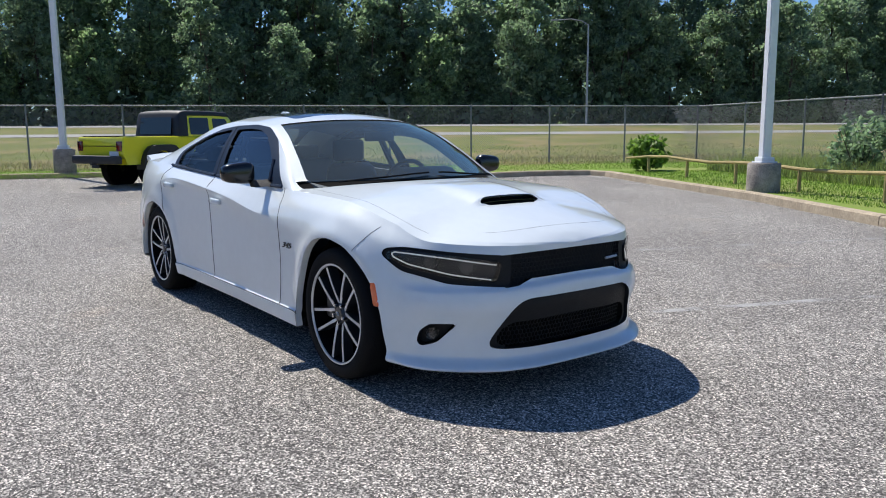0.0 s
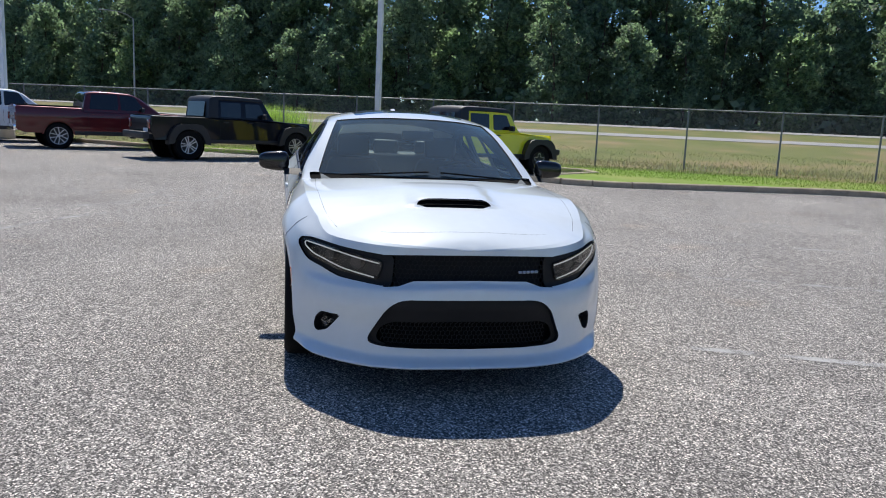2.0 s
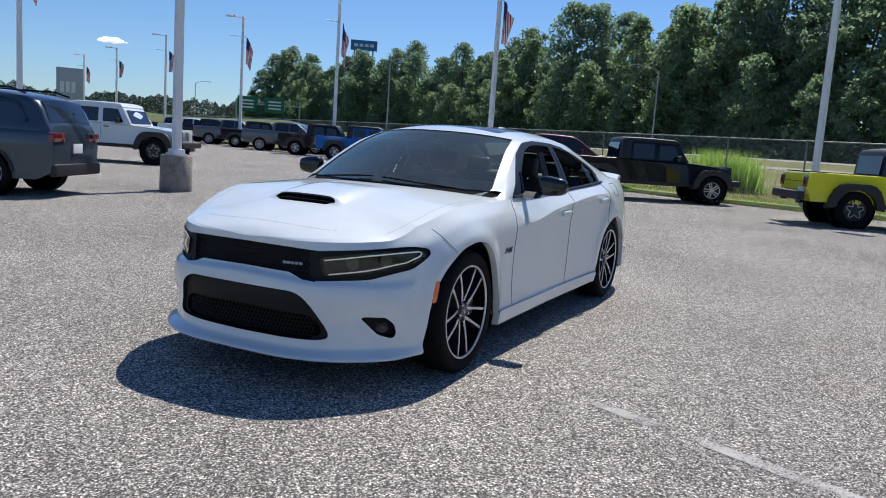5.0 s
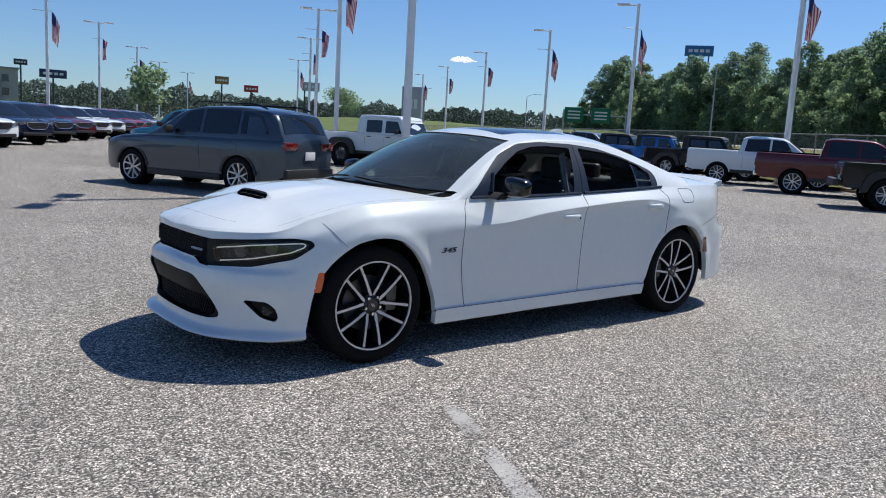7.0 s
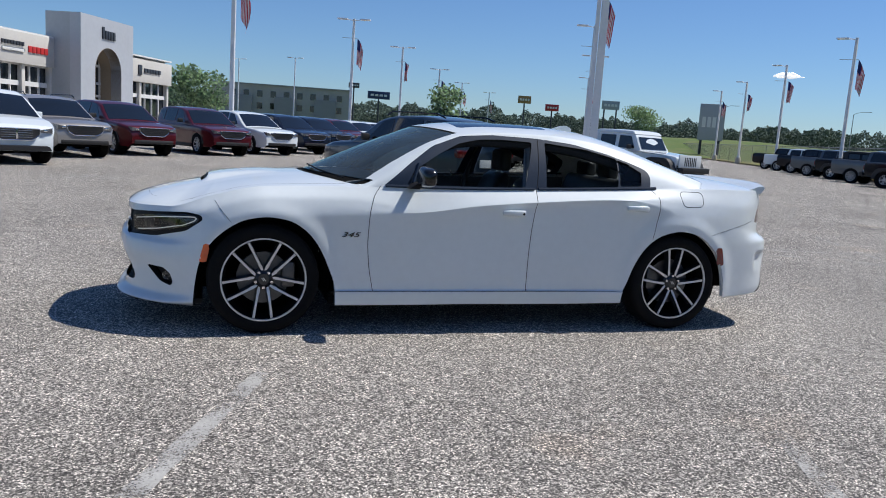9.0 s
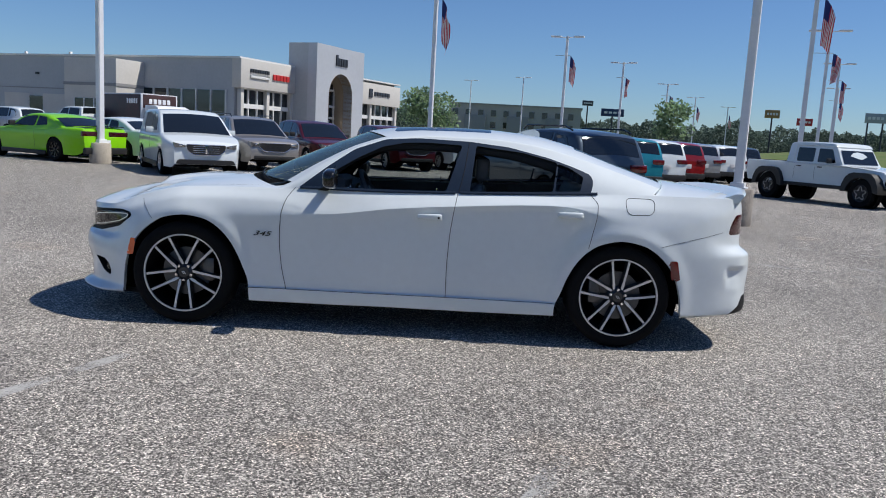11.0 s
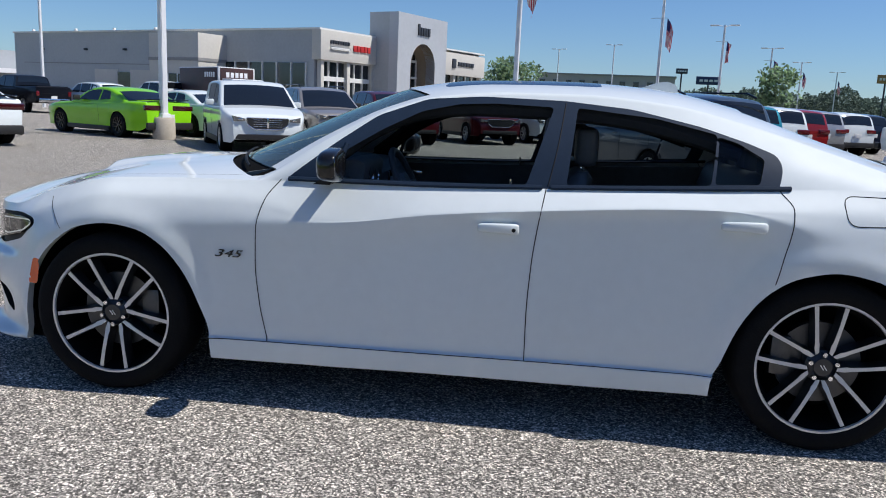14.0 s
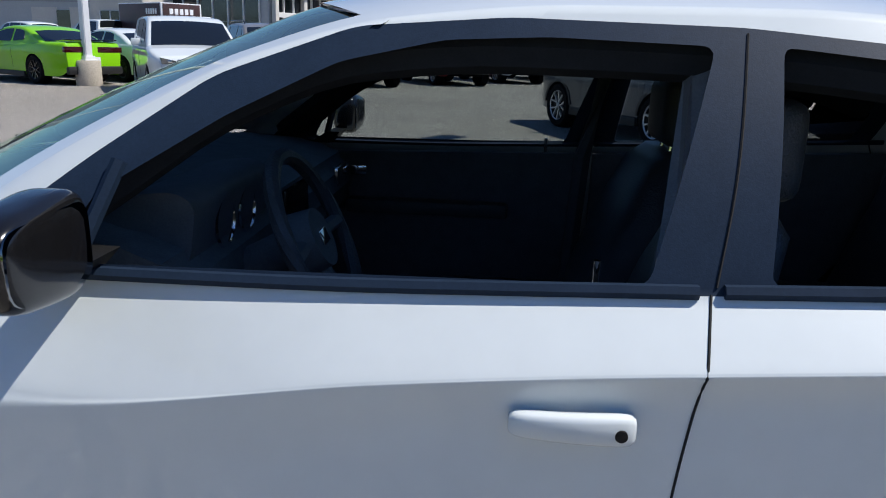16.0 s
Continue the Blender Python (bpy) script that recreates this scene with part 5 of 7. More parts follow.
# painted stall lines, worn
stall = [((-0.05, -1.72), (-0.372, -0.928), 5.2), ((2.42, -2.88), (-0.372, -0.928), 4.6), ((4.85, -3.95), (-0.372, -0.928), 4.4), ((7.2, -5.1), (-0.372, -0.928), 4.2),
         ((3.15, 4.75), (0.93, -0.37), 3.4), ((5.2, 6.58), (0.75, -0.66), 0.95), ((6.9, 5.87), (0.87, -0.5), 1.6), ((3.9, 7.7), (0.94, -0.33), 2.1), ((5.9, 3.6), (0.87, -0.48), 3.2), ((7.2, 3.8), (0.6, -0.8), 1.6),
         ((0.6, 7.15), (0.75, -0.66), 1.0), ((9.8, 5.1), (-0.38, -0.92), 2.6), ((-4.4, 12.2), (0.9, -0.43), 4.0), ((-6.6, 13.3), (-0.9, 0.43), 3.5), ((-3.4, 10.2), (0.43, 0.9), 2.0)]
for (x, y), (dx, dy), ln in stall:
    bm = bmesh.new()
    n = int(ln / .06)
    L, R_ = [], []
    for k in range(n + 1):
        c = Vector((x + dx * ln * k / n, y + dy * ln * k / n, .004))
        w = .05 + .012 * noise.noise(Vector((x * 3, y, k * .35)))
        if k == 0:
            w *= .6
        L.append(bm.verts.new(c + Vector((-dy * w, dx * w, 0))))
        R_.append(bm.verts.new(c - Vector((-dy * w, dx * w, 0))))
    for k in range(n):
        bm.faces.new((L[k], R_[k], R_[k + 1], L[k + 1]))
    bmesh.ops.recalc_face_normals(bm, faces=bm.faces)
    if bm.faces[:][0].normal.z < 0:
        bmesh.ops.reverse_faces(bm, faces=bm.faces)
    tagged(part("stall_line", bm, LINE, None, "worn white parking line on asphalt"), kind="structure", category="marking")


def curved_mark(name, pts, w, mat, label):
    """A thin worn mark along a smooth curve on the asphalt."""
    line = fine(pts, 8)
    bm = bmesh.new()
    rows = []
    for k, (x, y) in enumerate(line):
        a, b = line[max(0, k - 1)], line[min(len(line) - 1, k + 1)]
        d = Vector((b[0] - a[0], b[1] - a[1])).normalized()
        ww = w * (1 + .35 * noise.noise(Vector((x * 2, y * 2, 5))))
        rows.append((bm.verts.new((x - d.y * ww, y + d.x * ww, .0055)), bm.verts.new((x + d.y * ww, y - d.x * ww, .0055))))
    for p, q in zip(rows, rows[1:]):
        bm.faces.new((p[0], p[1], q[1], q[0]))
    bmesh.ops.recalc_face_normals(bm, faces=bm.faces)
    if bm.faces[:][0].normal.z < 0:
        bmesh.ops.reverse_faces(bm, faces=bm.faces)
    tagged(part(name, bm, mat, None, label), kind="structure", category="marking")


curved_mark("island_line", [(5.3, 5.5), (6.2, 4.65), (7.1, 3.9), (7.7, 3.47), (8.4, 3.16), (9.45, 3.12)], .035, LINE, "worn curved white line on asphalt")
curved_mark("island_line", [(9.5, 3.16), (10.05, 3.02), (10.13, 2.62), (9.85, 2.22), (9.16, 2.04), (8.46, 2.1), (8.15, 2.26)], .03, LINE, "worn curved white line on asphalt")
CRACK = worn_paint("tar_crack", (0.03, 0.03, 0.03), 0.75)
curved_mark("crack", [(8.3, 13.8), (9.97, 12.84), (11.82, 11.59), (12.72, 10.11), (12.8, 8.03), (12.6, 6.4)], .035, CRACK, "dark tarred crack across the asphalt")


# ---- fence ----
fence = thing("fence", "grey chain-link fence with steel posts along the grass", "fence", kind="structure")
FENCE_PTS = [fence_xy(300, 0), (14.9, -23.1), (6.3, -19.1), (-20.0, -6.9)]
FENCE_H = 2.08


def fence_run(a, b, step, dense):
    a, b = Vector((*a, .12)), Vector((*b, .12))
    d = (b - a).normalized()
    ln = (b - a).length
    n = max(1, round(ln / step))
    for k in range(n + 1):
        p = a + d * (ln * k / n)
        post = cyl(bmesh.new(), p - Vector((0, 0, .1)), p + Vector((0, 0, FENCE_H + .05)), .03, seg=8)
        lathe(post, [(0, .09), (.026, .075), (.034, .05), (.034, .03)], 8, Matrix.Translation(p + Vector((0, 0, FENCE_H - .03))) @ pose(0, 0, 0, 90))
        part("fence_post", post, FENCE_STEEL, fence)
    part("fence_rail", cyl(bmesh.new(), a + Vector((0, 0, FENCE_H)), b + Vector((0, 0, FENCE_H)), .024, seg=6), FENCE_STEEL, fence)
    vs, fs = [], []
    gap, r = (.075, .003) if dense else (.22, .0045)
    for sgn in (1, -1):
        k = -FENCE_H
        while k < ln:
            s0, s1 = (k, k + FENCE_H) if sgn > 0 else (k + FENCE_H, k)
            p, q = a + d * s0 + Vector((0, 0, .03)), a + d * s1 + Vector((0, 0, FENCE_H))
            side = Vector((d.y, -d.x, 0)) * r
            up = Vector((0, 0, r * 1.4))
            i = len(vs)
            for c in (p, q):
                vs += [c + side, c + up, c - side]
            fs += [(i, i + 1, i + 4, i + 3), (i + 1, i + 2, i + 5, i + 4), (i + 2, i, i + 3, i + 5)]
            k += gap
    me = bpy.data.meshes.new("chain_link")
    me.from_pydata([tuple(v) for v in vs], [], fs)
    tagged(part("chain_link", me, FENCE_STEEL, fence), kind="stuff")


fence_run(fence_xy(45, 0), FENCE_PTS[1], 3.05, True)
fence_run(fence_xy(150, 0), fence_xy(45, 0), 6.1, False)
fence_run(FENCE_PTS[1], FENCE_PTS[2], 3.05, True)
fence_run(FENCE_PTS[2], FENCE_PTS[3], 3.05, True)

# low pipe rail on the grass
rail = thing("pipe_rail", "low rusty yellow pipe rail on short posts in the grass", "rail", kind="structure")
ra, rb = Vector((10.6, -14.9, .12)), Vector((-4.0, -7.2, .12))
part("rail_bar", tube(bmesh.new(), [ra + (rb - ra) * (k / 14) + Vector((0, 0, .46 + .03 * math.sin(k * 1.7))) for k in range(15)], .038, 8), RAIL_PAINT, rail)
part("rail_bar", tube(bmesh.new(), [ra + Vector((0, 0, .46)), ra + Vector((1.0, -.25, .38))], .036, 8), RAIL_PAINT, rail)
for k in range(0, 15, 2):
    p = ra + (rb - ra) * (k / 14)
    part("rail_post", cyl(bmesh.new(), p - Vector((0, 0, .1)), p + Vector((0, 0, .46)), .04, .036, 8), RAIL_PAINT, rail)


# ---- lamp posts ----
def lamp_post(x, y, h=11.0, z=0.0, base=True, arms=2, turn=60.0, dia=.24, base_mat=CONCRETE, base_h=.72):
    t = thing("lamp_post", "white square steel lamp post on a round concrete base" if base else "white steel lamp post with lamp heads", "lamp post", pose(x, y, z, 0, 0, turn), "car park lamp posts")
    b = 0.0
    if base:
        bm = lathe(bmesh.new(), [(0, 0), (.31, 0), (.315, .05), (.308, base_h - .03), (.285, base_h), (0, base_h)], 28, pose(0, 0, 0, 90))
        bmesh.ops.transform(bm, matrix=pose(0, 0, 0), verts=bm.verts)
        part("concrete_base", bm, base_mat, t, "round concrete base")
        b = base_h
        part("base_plate", box(bmesh.new(), (0, 0, b + .015), (.34, .34, .03), .006), POLE_WHITE, t)
        part("base_cover", box(bmesh.new(), (0, 0, b + .07), (.27, .27, .09), .02), POLE_WHITE, t)
    bm = bmesh.new()
    d0, d1 = dia / 2, dia / 2 * .82
    box(bm, (0, 0, (b + h) / 2), (1, 1, h - b))
    for v in bm.verts:
        k = d0 if v.co.z < (b + h) / 2 else d1
        v.co.x, v.co.y = math.copysign(k, v.co.x), math.copysign(k, v.co.y)
    bmesh.ops.bevel(bm, geom=[e for e in bm.edges if abs(e.verts[0].co.z - e.verts[1].co.z) > 1], offset=.018, segments=2, affect='EDGES')
    part("pole", bm, POLE_WHITE, t)
    for s in ((1, -1) if arms == 2 else (1,)):
        part("lamp_arm", cyl(bmesh.new(), (0, 0, h - .12), (s * .5, 0, h - .05), .03, seg=8), POLE_WHITE, t)
        part("lamp_head", box(bmesh.new(), (s * .85, 0, h - .03), (.75, .38, .10), .03), POLE_WHITE, t)
    return t


FLAG_RED = material("flag_red", (0.55, 0.025, 0.035), 0.8, 0, 0, 0.1, 3)
FLAG_WHITE = material("flag_white", (0.75, 0.75, 0.75), 0.8, 0, 0, 0.05, 3)
FLAG_BLUE = material("flag_blue", (0.02, 0.03, 0.14), 0.8, 0, 0, 0.1, 3)


def flag(x, y, top, turn, sway=1.0):
    """A hanging striped flag with folds."""
    t = thing("flag", "hanging red and white striped flag with a blue corner", "flag", pose(x, y, top, 0, 0, turn), "flags on lamp posts")
    part("flag_staff", cyl(bmesh.new(), (-1.0, 0, .02), (.12, 0, .02), .018, seg=6), GALV, t)
    n = 13
    W, Hh = .78, 1.9

    def at(u, v):
        droop = .75 * u ** 1.4
        return Vector((.14 + W * u * (.62 - .22 * v), .13 * math.sin(8 * u + 3.5 * v + sway * 3) * (u + .2), -Hh * v * (1 - .25 * u) - droop * sway))
    for k in range(n):
        bm = bmesh.new()
        u0, u1 = k / n, (k + 1) / n
        vs_ = [[bm.verts.new(at(u, v)) for u in (u0, u1)] for v in np.linspace(.42 if k < 6 else 0, 1, 9)]
        for a, b in zip(vs_, vs_[1:]):
            bm.faces.new((a[0], a[1], b[1], b[0]))
        part("stripe", bm, FLAG_RED if k % 2 == 0 else FLAG_WHITE, t)
    bm = bmesh.new()
    vs_ = [[bm.verts.new(at(u, v)) for u in np.linspace(0, 6 / n, 7)] for v in np.linspace(0, .42, 5)]
    for a, b in zip(vs_, vs_[1:]):
        for k in range(6):
            bm.faces.new((a[k], a[k + 1], b[k + 1], b[k]))
    part("canton", bm, FLAG_BLUE, t)
    return t


lamp_post(4.85, -11.2, 11, .12, True, 2, 62, .18, OLD_CONCRETE, .56)
lamp_post(22.0, -2.0, 11, .12, True, 2, 62, .18, OLD_CONCRETE, .72)
lamp_post(7.45, 9.1, 11, 0, True, 2, 62, .165, OLD_CONCRETE, .72)
lamp_post(-8.9, 17.5, 11, 0, True, 2, 62, .19, CONCRETE, .62)
FLAGGED = [(x, y, 9.2) for x, y in ((28.9, 11.8), (34.4, 24.3), (39.9, 36.4), (48.4, 52.9), (57.5, 70.0), (64.7, 84.4), (0.64, 31.9), (9.8, 53.0), (17.4, 69.0), (27.5, 90.8), (37.5, 112.4), (49.5, 133.0), (16.3, 26.8), (24.7, 43.6), (33.5, 60.4), (44.7, 83.6))]
for k, (x, y, h) in enumerate(FLAGGED):
    lamp_post(x, y, h, 0, k < 8, 1 if k in (1, 2, 3, 4, 5) else 2, 120 if k in (1, 2, 3, 4, 5) else -20, .20)
    flag(x + .18, y, h - 1.4, -35 + 17 * math.sin(k * 2.1), 1 + .6 * math.sin(k * 1.3))
for x, y in ((-30.7, 44.6), (4.2, 128), (12, 116)):
    lamp_post(x, y, 11, 0, False, 2, -20, .17)


def road_lamp(x, y, h, turn):
    t = thing("street_lamp", "tall thin galvanised highway lamp with a curved arm", "street lamp", pose(x, y, 0.6, 0, 0, turn), "highway lamps")
    part("pole", cyl(bmesh.new(), (0, 0, 0), (0, 0, h), .13, .08, 10), GALV, t)
    part("arm", tube(bmesh.new(), [(0, 0, h - .1), (.7, 0, h + .35), (1.8, 0, h + .6), (3.2, 0, h + .62)], .05, 6), GALV, t)
    part("lamp_head", box(bmesh.new(), (3.6, 0, h + .6), (.8, .3, .12), .04), GALV, t)


for x, y, h, a in ((54, -58.7, 11.5, 30), (98, 19.6, 11.5, 120), (94, 57, 11.5, -100), (150, 150, 11.5, -60), (120, 160, 11, -60)):
    road_lamp(x, y, h, a)


# ---- trees ----
def leaf_quads(vs, fs, rng, p, s):
    a = rng.normal(size=3)
    a /= np.linalg.norm(a)
    b = np.cross(a, rng.normal(size=3))
    b /= np.linalg.norm(b) + 1e-9
    i = len(vs)
    vs += [p - a * s, p + b * s * .55, p + a * s, p - b * s * .55 + np.cross(a, b) * s * .3]
    fs.append((i, i + 1, i + 2, i + 3))


def leaf_mesh(name, vs, fs, mat):
    me = bpy.data.meshes.new(name)
    me.from_pydata([tuple(v) for v in vs], [], fs)
    me.materials.append(mat)
    return me


def crown_mesh(name, seed, blobs, leaves, size, mats):
    """Leaf sprays scattered through a set of overlapping rough ellipsoids, in clumps with gaps between."""
    rng = np.random.default_rng(seed)
    vs, fs = [], []
    for k in range(leaves):
        c, r = blobs[rng.integers(len(blobs))]
        d = rng.normal(size=3)
        d /= np.linalg.norm(d)
        nz = noise.noise(Vector(d * 2.3) + Vector((seed, len(blobs), 0)))
        p = np.array(c) + d * np.array(r) * rng.uniform(.12, 1.0) ** .5 * (1 + .35 * nz)
        leaf_quads(vs, fs, rng, p, size * rng.uniform(.6, 1.4))
    return leaf_mesh(name, vs, fs, mats)


def tall_crown(name, seed, h, z0, width, shape, leaves, size, mat, clumps, rad):
    """A crown of flattened leaf clumps set about a turned outline, dense outside and open between."""
    rng = np.random.default_rng(seed)
    vs, fs = [], []
    spots = []
    for k in range(clumps):
        f = ((k + rng.uniform(0, 1)) / clumps) ** .92
        a = k * 2.4 + rng.uniform(-.7, .7)
        R = h * width * shape(f) * rng.uniform(.55, 1.08)
        r = R * rng.uniform(.25, 1) ** .6
        spots.append((np.array((r * math.cos(a), r * math.sin(a), z0 + (h - z0) * f - rad * .4)), rad * rng.uniform(.6, 1.25) * (1 - .35 * f)))
    for k in range(leaves):
        c, q = spots[rng.integers(len(spots))]
        d = rng.normal(size=3)
        d /= np.linalg.norm(d)
        d[2] = d[2] * .62 - .1 * abs(d[0])
        p = c + d * q * rng.uniform(.08, 1) ** .4 * (1 + .4 * noise.noise(Vector(d * 3) + Vector((seed, k % 7, 0))))
        leaf_quads(vs, fs, rng, p, size * rng.uniform(.55, 1.45))
    return leaf_mesh(name, vs, fs, mat)


def trunk_bm(h, r, seed, limbs):
    rng = random.Random(seed)
    bm = bmesh.new()
    pts = [Vector((rng.uniform(-.15, .15) * k, rng.uniform(-.15, .15) * k, h * k / 5)) for k in range(6)]
    for k in range(5):
        cyl(bm, pts[k], pts[k + 1], r * (1 - .15 * k), r * (1 - .15 * (k + 1)), 8)
    for k in range(limbs):
        z = h * rng.uniform(.35, .95)
        a = rng.uniform(0, 6.28)
        ln = h * rng.uniform(.06, .13)
        s = Vector((0, 0, z))
        e = s + Vector((math.cos(a) * ln, math.sin(a) * ln, ln * rng.uniform(.2, .6)))
        cyl(bm, s, e, r * .28, r * .08, 6)
    return bm


def make_tree(kind, seed, h):
    rng = random.Random(seed)
    if kind == "pine":
        t = thing("pine_tree", "tall dark pine tree in the wood edge", "tree", None, "wood edge trees")
        part("trunk", trunk_bm(h * .95, .24, seed, 12), BARK, t)
        part("crown", tall_crown("crown", seed, h, h * .34, .25, lambda f: (.45 + .55 * math.sin(math.pi * f ** .9)) * (1 - .55 * f ** 4), 5000, .235, PINE, 42, 1.9), PINE, t)
    else:
        t = thing("broadleaf_tree", "leafy green broadleaf tree in the wood edge", "tree", None, "wood edge trees")
        part("trunk", trunk_bm(h * .8, .22, seed, 8), BARK, t)
        lf = LEAF_PALE if kind == "light" else LEAF
        part("crown", tall_crown("crown", seed, h, h * .05, .30, lambda f: (.55 + .45 * math.sin(math.pi * f ** 1.1)) * (1 - .6 * f ** 5), 5600, .25, lf, 44, 2.0), lf, t)
    return t




def wood_edge(t):
    """How far beyond the fence the wood begins."""
    return 62 + 28 * float(np.clip((t - 40) / 110, 0, 1))


protos = [make_tree("pine", 11, 21), make_tree("pine", 12, 19), make_tree("leaf", 13, 16), make_tree("leaf", 14, 14), make_tree("light", 15, 12), make_tree("leaf", 16, 18)]
rng = random.Random(5)
used = set()
for row, p0 in ((0, 0), (1, 5), (2, 11)):
    t = -120.0 + row * 2
    while t < 262:
        kinds = (3, 4, 2, 3, 5, 2) if row == 0 else (0, 2, 5, 1, 0, 5) if row == 1 else (0, 1, 2, 1, 5, 0)
        i = rng.choice(kinds)
        x, y = fence_xy(t + rng.uniform(-1.5, 1.5), p0 + wood_edge(t) + rng.uniform(-3, 3))
        m = pose(x, y, 1.7, rng.uniform(-3, 3), rng.uniform(-3, 3), rng.uniform(0, 360))
        s = rng.uniform(.86, 1.25) * (1.06 if row else .8)
        if i not in used:
            used.add(i)
            protos[i].matrix_basis = m
            protos[i].scale = (s, s, s)
        else:
            c = copy_thing(protos[i], m)
            c.scale = (s, s, s * rng.uniform(.92, 1.1))
        t += rng.uniform(4.2, 5.8) if row else rng.uniform(4.0, 6.0)
# dark undergrowth and the far wood behind
vs, fs = [], []
rg = np.random.default_rng(3)
for k in range(40000):
    t, p = rg.uniform(-130, 268), rg.uniform(84, 125)
    x, y = fence_xy(t, p - 87 + wood_edge(t))
    h = (2.5 + 3.5 * abs(noise.noise(Vector((t * .12, p * .1, 0)))) + (p - 84) * .34) * rg.uniform(0, 1) ** (1.8 if k % 3 == 0 else 1)
    a = rg.normal(size=3)
    a /= np.linalg.norm(a)
    b = np.cross(a, rg.normal(size=3))
    b /= np.linalg.norm(b)
    s = rg.uniform(.35, .8)
    c = np.array((x, y, 1.8 + h))
    i = len(vs)
    vs += [c - a * s, c + b * s * .6, c + a * s, c - b * s * .6]
    fs.append((i, i + 1, i + 2, i + 3))
me = bpy.data.meshes.new("undergrowth")
me.from_pydata([tuple(v) for v in vs], [], fs)
tagged(part("undergrowth", me, LEAF, None, "dense dark undergrowth below the wood edge"), kind="stuff", category="bushes")


# pale bluish far foliage, the aerial haze being part of its colour
FAR_LEAF = material("hazed_far_foliage", (0.10, 0.14, 0.105), 0.8, 0, 0, 0.35, 0.05, island=0.3, spec=0.2)


def far_wood(name, arc, dist, h, n, seed):
    rg = np.random.default_rng(seed)
    vs, fs = [], []
    for k in range(n):
        a = math.radians(rg.uniform(*arc))
        d = dist * rg.uniform(1, 1.12)
        top = h * (0.75 + .5 * noise.noise(Vector((math.degrees(a) * .35, seed, 0))) + .2 * noise.noise(Vector((math.degrees(a) * 2.1, seed, 3))))
        c = np.array((math.cos(a) * d, math.sin(a) * d, top * rg.uniform(0, 1) ** .55))
        u = rg.normal(size=3)
        u /= np.linalg.norm(u)
        v = np.cross(u, rg.normal(size=3))
        v /= np.linalg.norm(v)
        s = dist * .0013 * rg.uniform(.6, 1.4)
        i = len(vs)
        vs += [c - u * s, c + v * s * .7, c + u * s, c - v * s * .7]
        fs.append((i, i + 1, i + 2, i + 3))
    me = bpy.data.meshes.new(name)
    me.from_pydata([tuple(v) for v in vs], [], fs)
    tagged(part(name, me, FAR_LEAF, None, "low dark far woods along the horizon"), kind="stuff", category="woods")


far_wood("far_woods", (38, 128), 420, 17, 130000, 7)
far_wood("far_hills_woods", (30, 95), 620, 24, 60000, 8)
far_wood("back_woods", (128, 300), 260, 12, 26000, 9)


def lone_tree(x, y, h, r, seed, mat=LEAF, n=2600):
    t = thing("garden_tree", "round green tree standing alone among the parked cars", "tree", pose(x, y, 0))
    rng = random.Random(seed)
    blobs = [((rng.uniform(-r, r) * .6, rng.uniform(-r, r) * .6, h * rng.uniform(.4, .85)), (r * .5, r * .5, h * .16)) for _ in range(12)]
    part("trunk", trunk_bm(h * .6, .16, seed, 6), BARK, t)
    part("crown", crown_mesh("crown", seed, blobs, n, .26, mat), mat, t)


lone_tree(-2.3, 104, 8.2, 4.4, 31)
lone_tree(27, 86, 7.4, 2.3, 32, LEAF, 1000)
lone_tree(100, 165, 11, 5.5, 33)


# ---- low planting ----
def tufts(name, label, mat, n, area, h, w, seed, lean=.5):
    """Many single blades."""
    rg = np.random.default_rng(seed)
    vs, fs = [], []
    for _ in range(n):
        x, y, z = area(rg)
        a = rg.uniform(0, 6.28)
        l = rg.uniform(0, lean)
        hh = h * rg.uniform(.45, 1.2)
        b = rg.uniform(0, 6.28)
        i = len(vs)
        dx, dy = math.cos(b) * w / 2, math.sin(b) * w / 2
        vs += [(x - dx, y - dy, z), (x + dx, y + dy, z), (x + math.cos(a) * hh * l, y + math.sin(a) * hh * l, z + hh)]
        fs.append((i, i + 1, i + 2))
    me = bpy.data.meshes.new(name)
    me.from_pydata(vs, [], fs)
    tagged(part(name, me, mat, None, label), kind="stuff", category="grass")


def by_fence(rg):
    t = rg.uniform(-22, 40)
    x, y = fence_xy(t, rg.uniform(-1.2, 5) ** 1.0)
    return x, y, .12


def far_slope(rg):
    t, p = rg.uniform(-60, 90), rg.uniform(1, 14)
    return (*fence_xy(t, p), terrain(p))


def verge_area(rg):
    u = rg.uniform(0, 1)
    if u < .55:
        t = rg.uniform(-14, 16)
        return (*fence_xy(t, rg.uniform(-5.5, 0)), .12)
    k = rg.uniform(0, 1)
    x, y = 11.6 - 19 * k, -14.4 + 10 * k
    o = rg.uniform(.2, 3.5)
    return x + .468 * -o * .9, y - .884 * o, .12


def right_bank(rg):
    k = rg.uniform(0, 1)
    x, y = 11.6 - 18 * k, -14.9 + 9.4 * k
    o = rg.uniform(2.6, 6.5)
    return x - .468 * o, y - .884 * o, .12


tufts("mown_grass_blades", "short mown grass blades on the verge", BLADE, 42000, verge_area, .055, .016, 21, .8)
tufts("fence_weeds", "brown and green weeds along the fence", DRY, 12000, by_fence, .22, .02, 22, .9)
tufts("slope_grass", "rough grass on the slope beyond the fence", WEED, 24000, far_slope, .11, .03, 23, 1.2)
tufts("bank_weeds", "tall green weeds behind the pipe rail", WEED, 26000, right_bank, .5, .022, 24, .9)


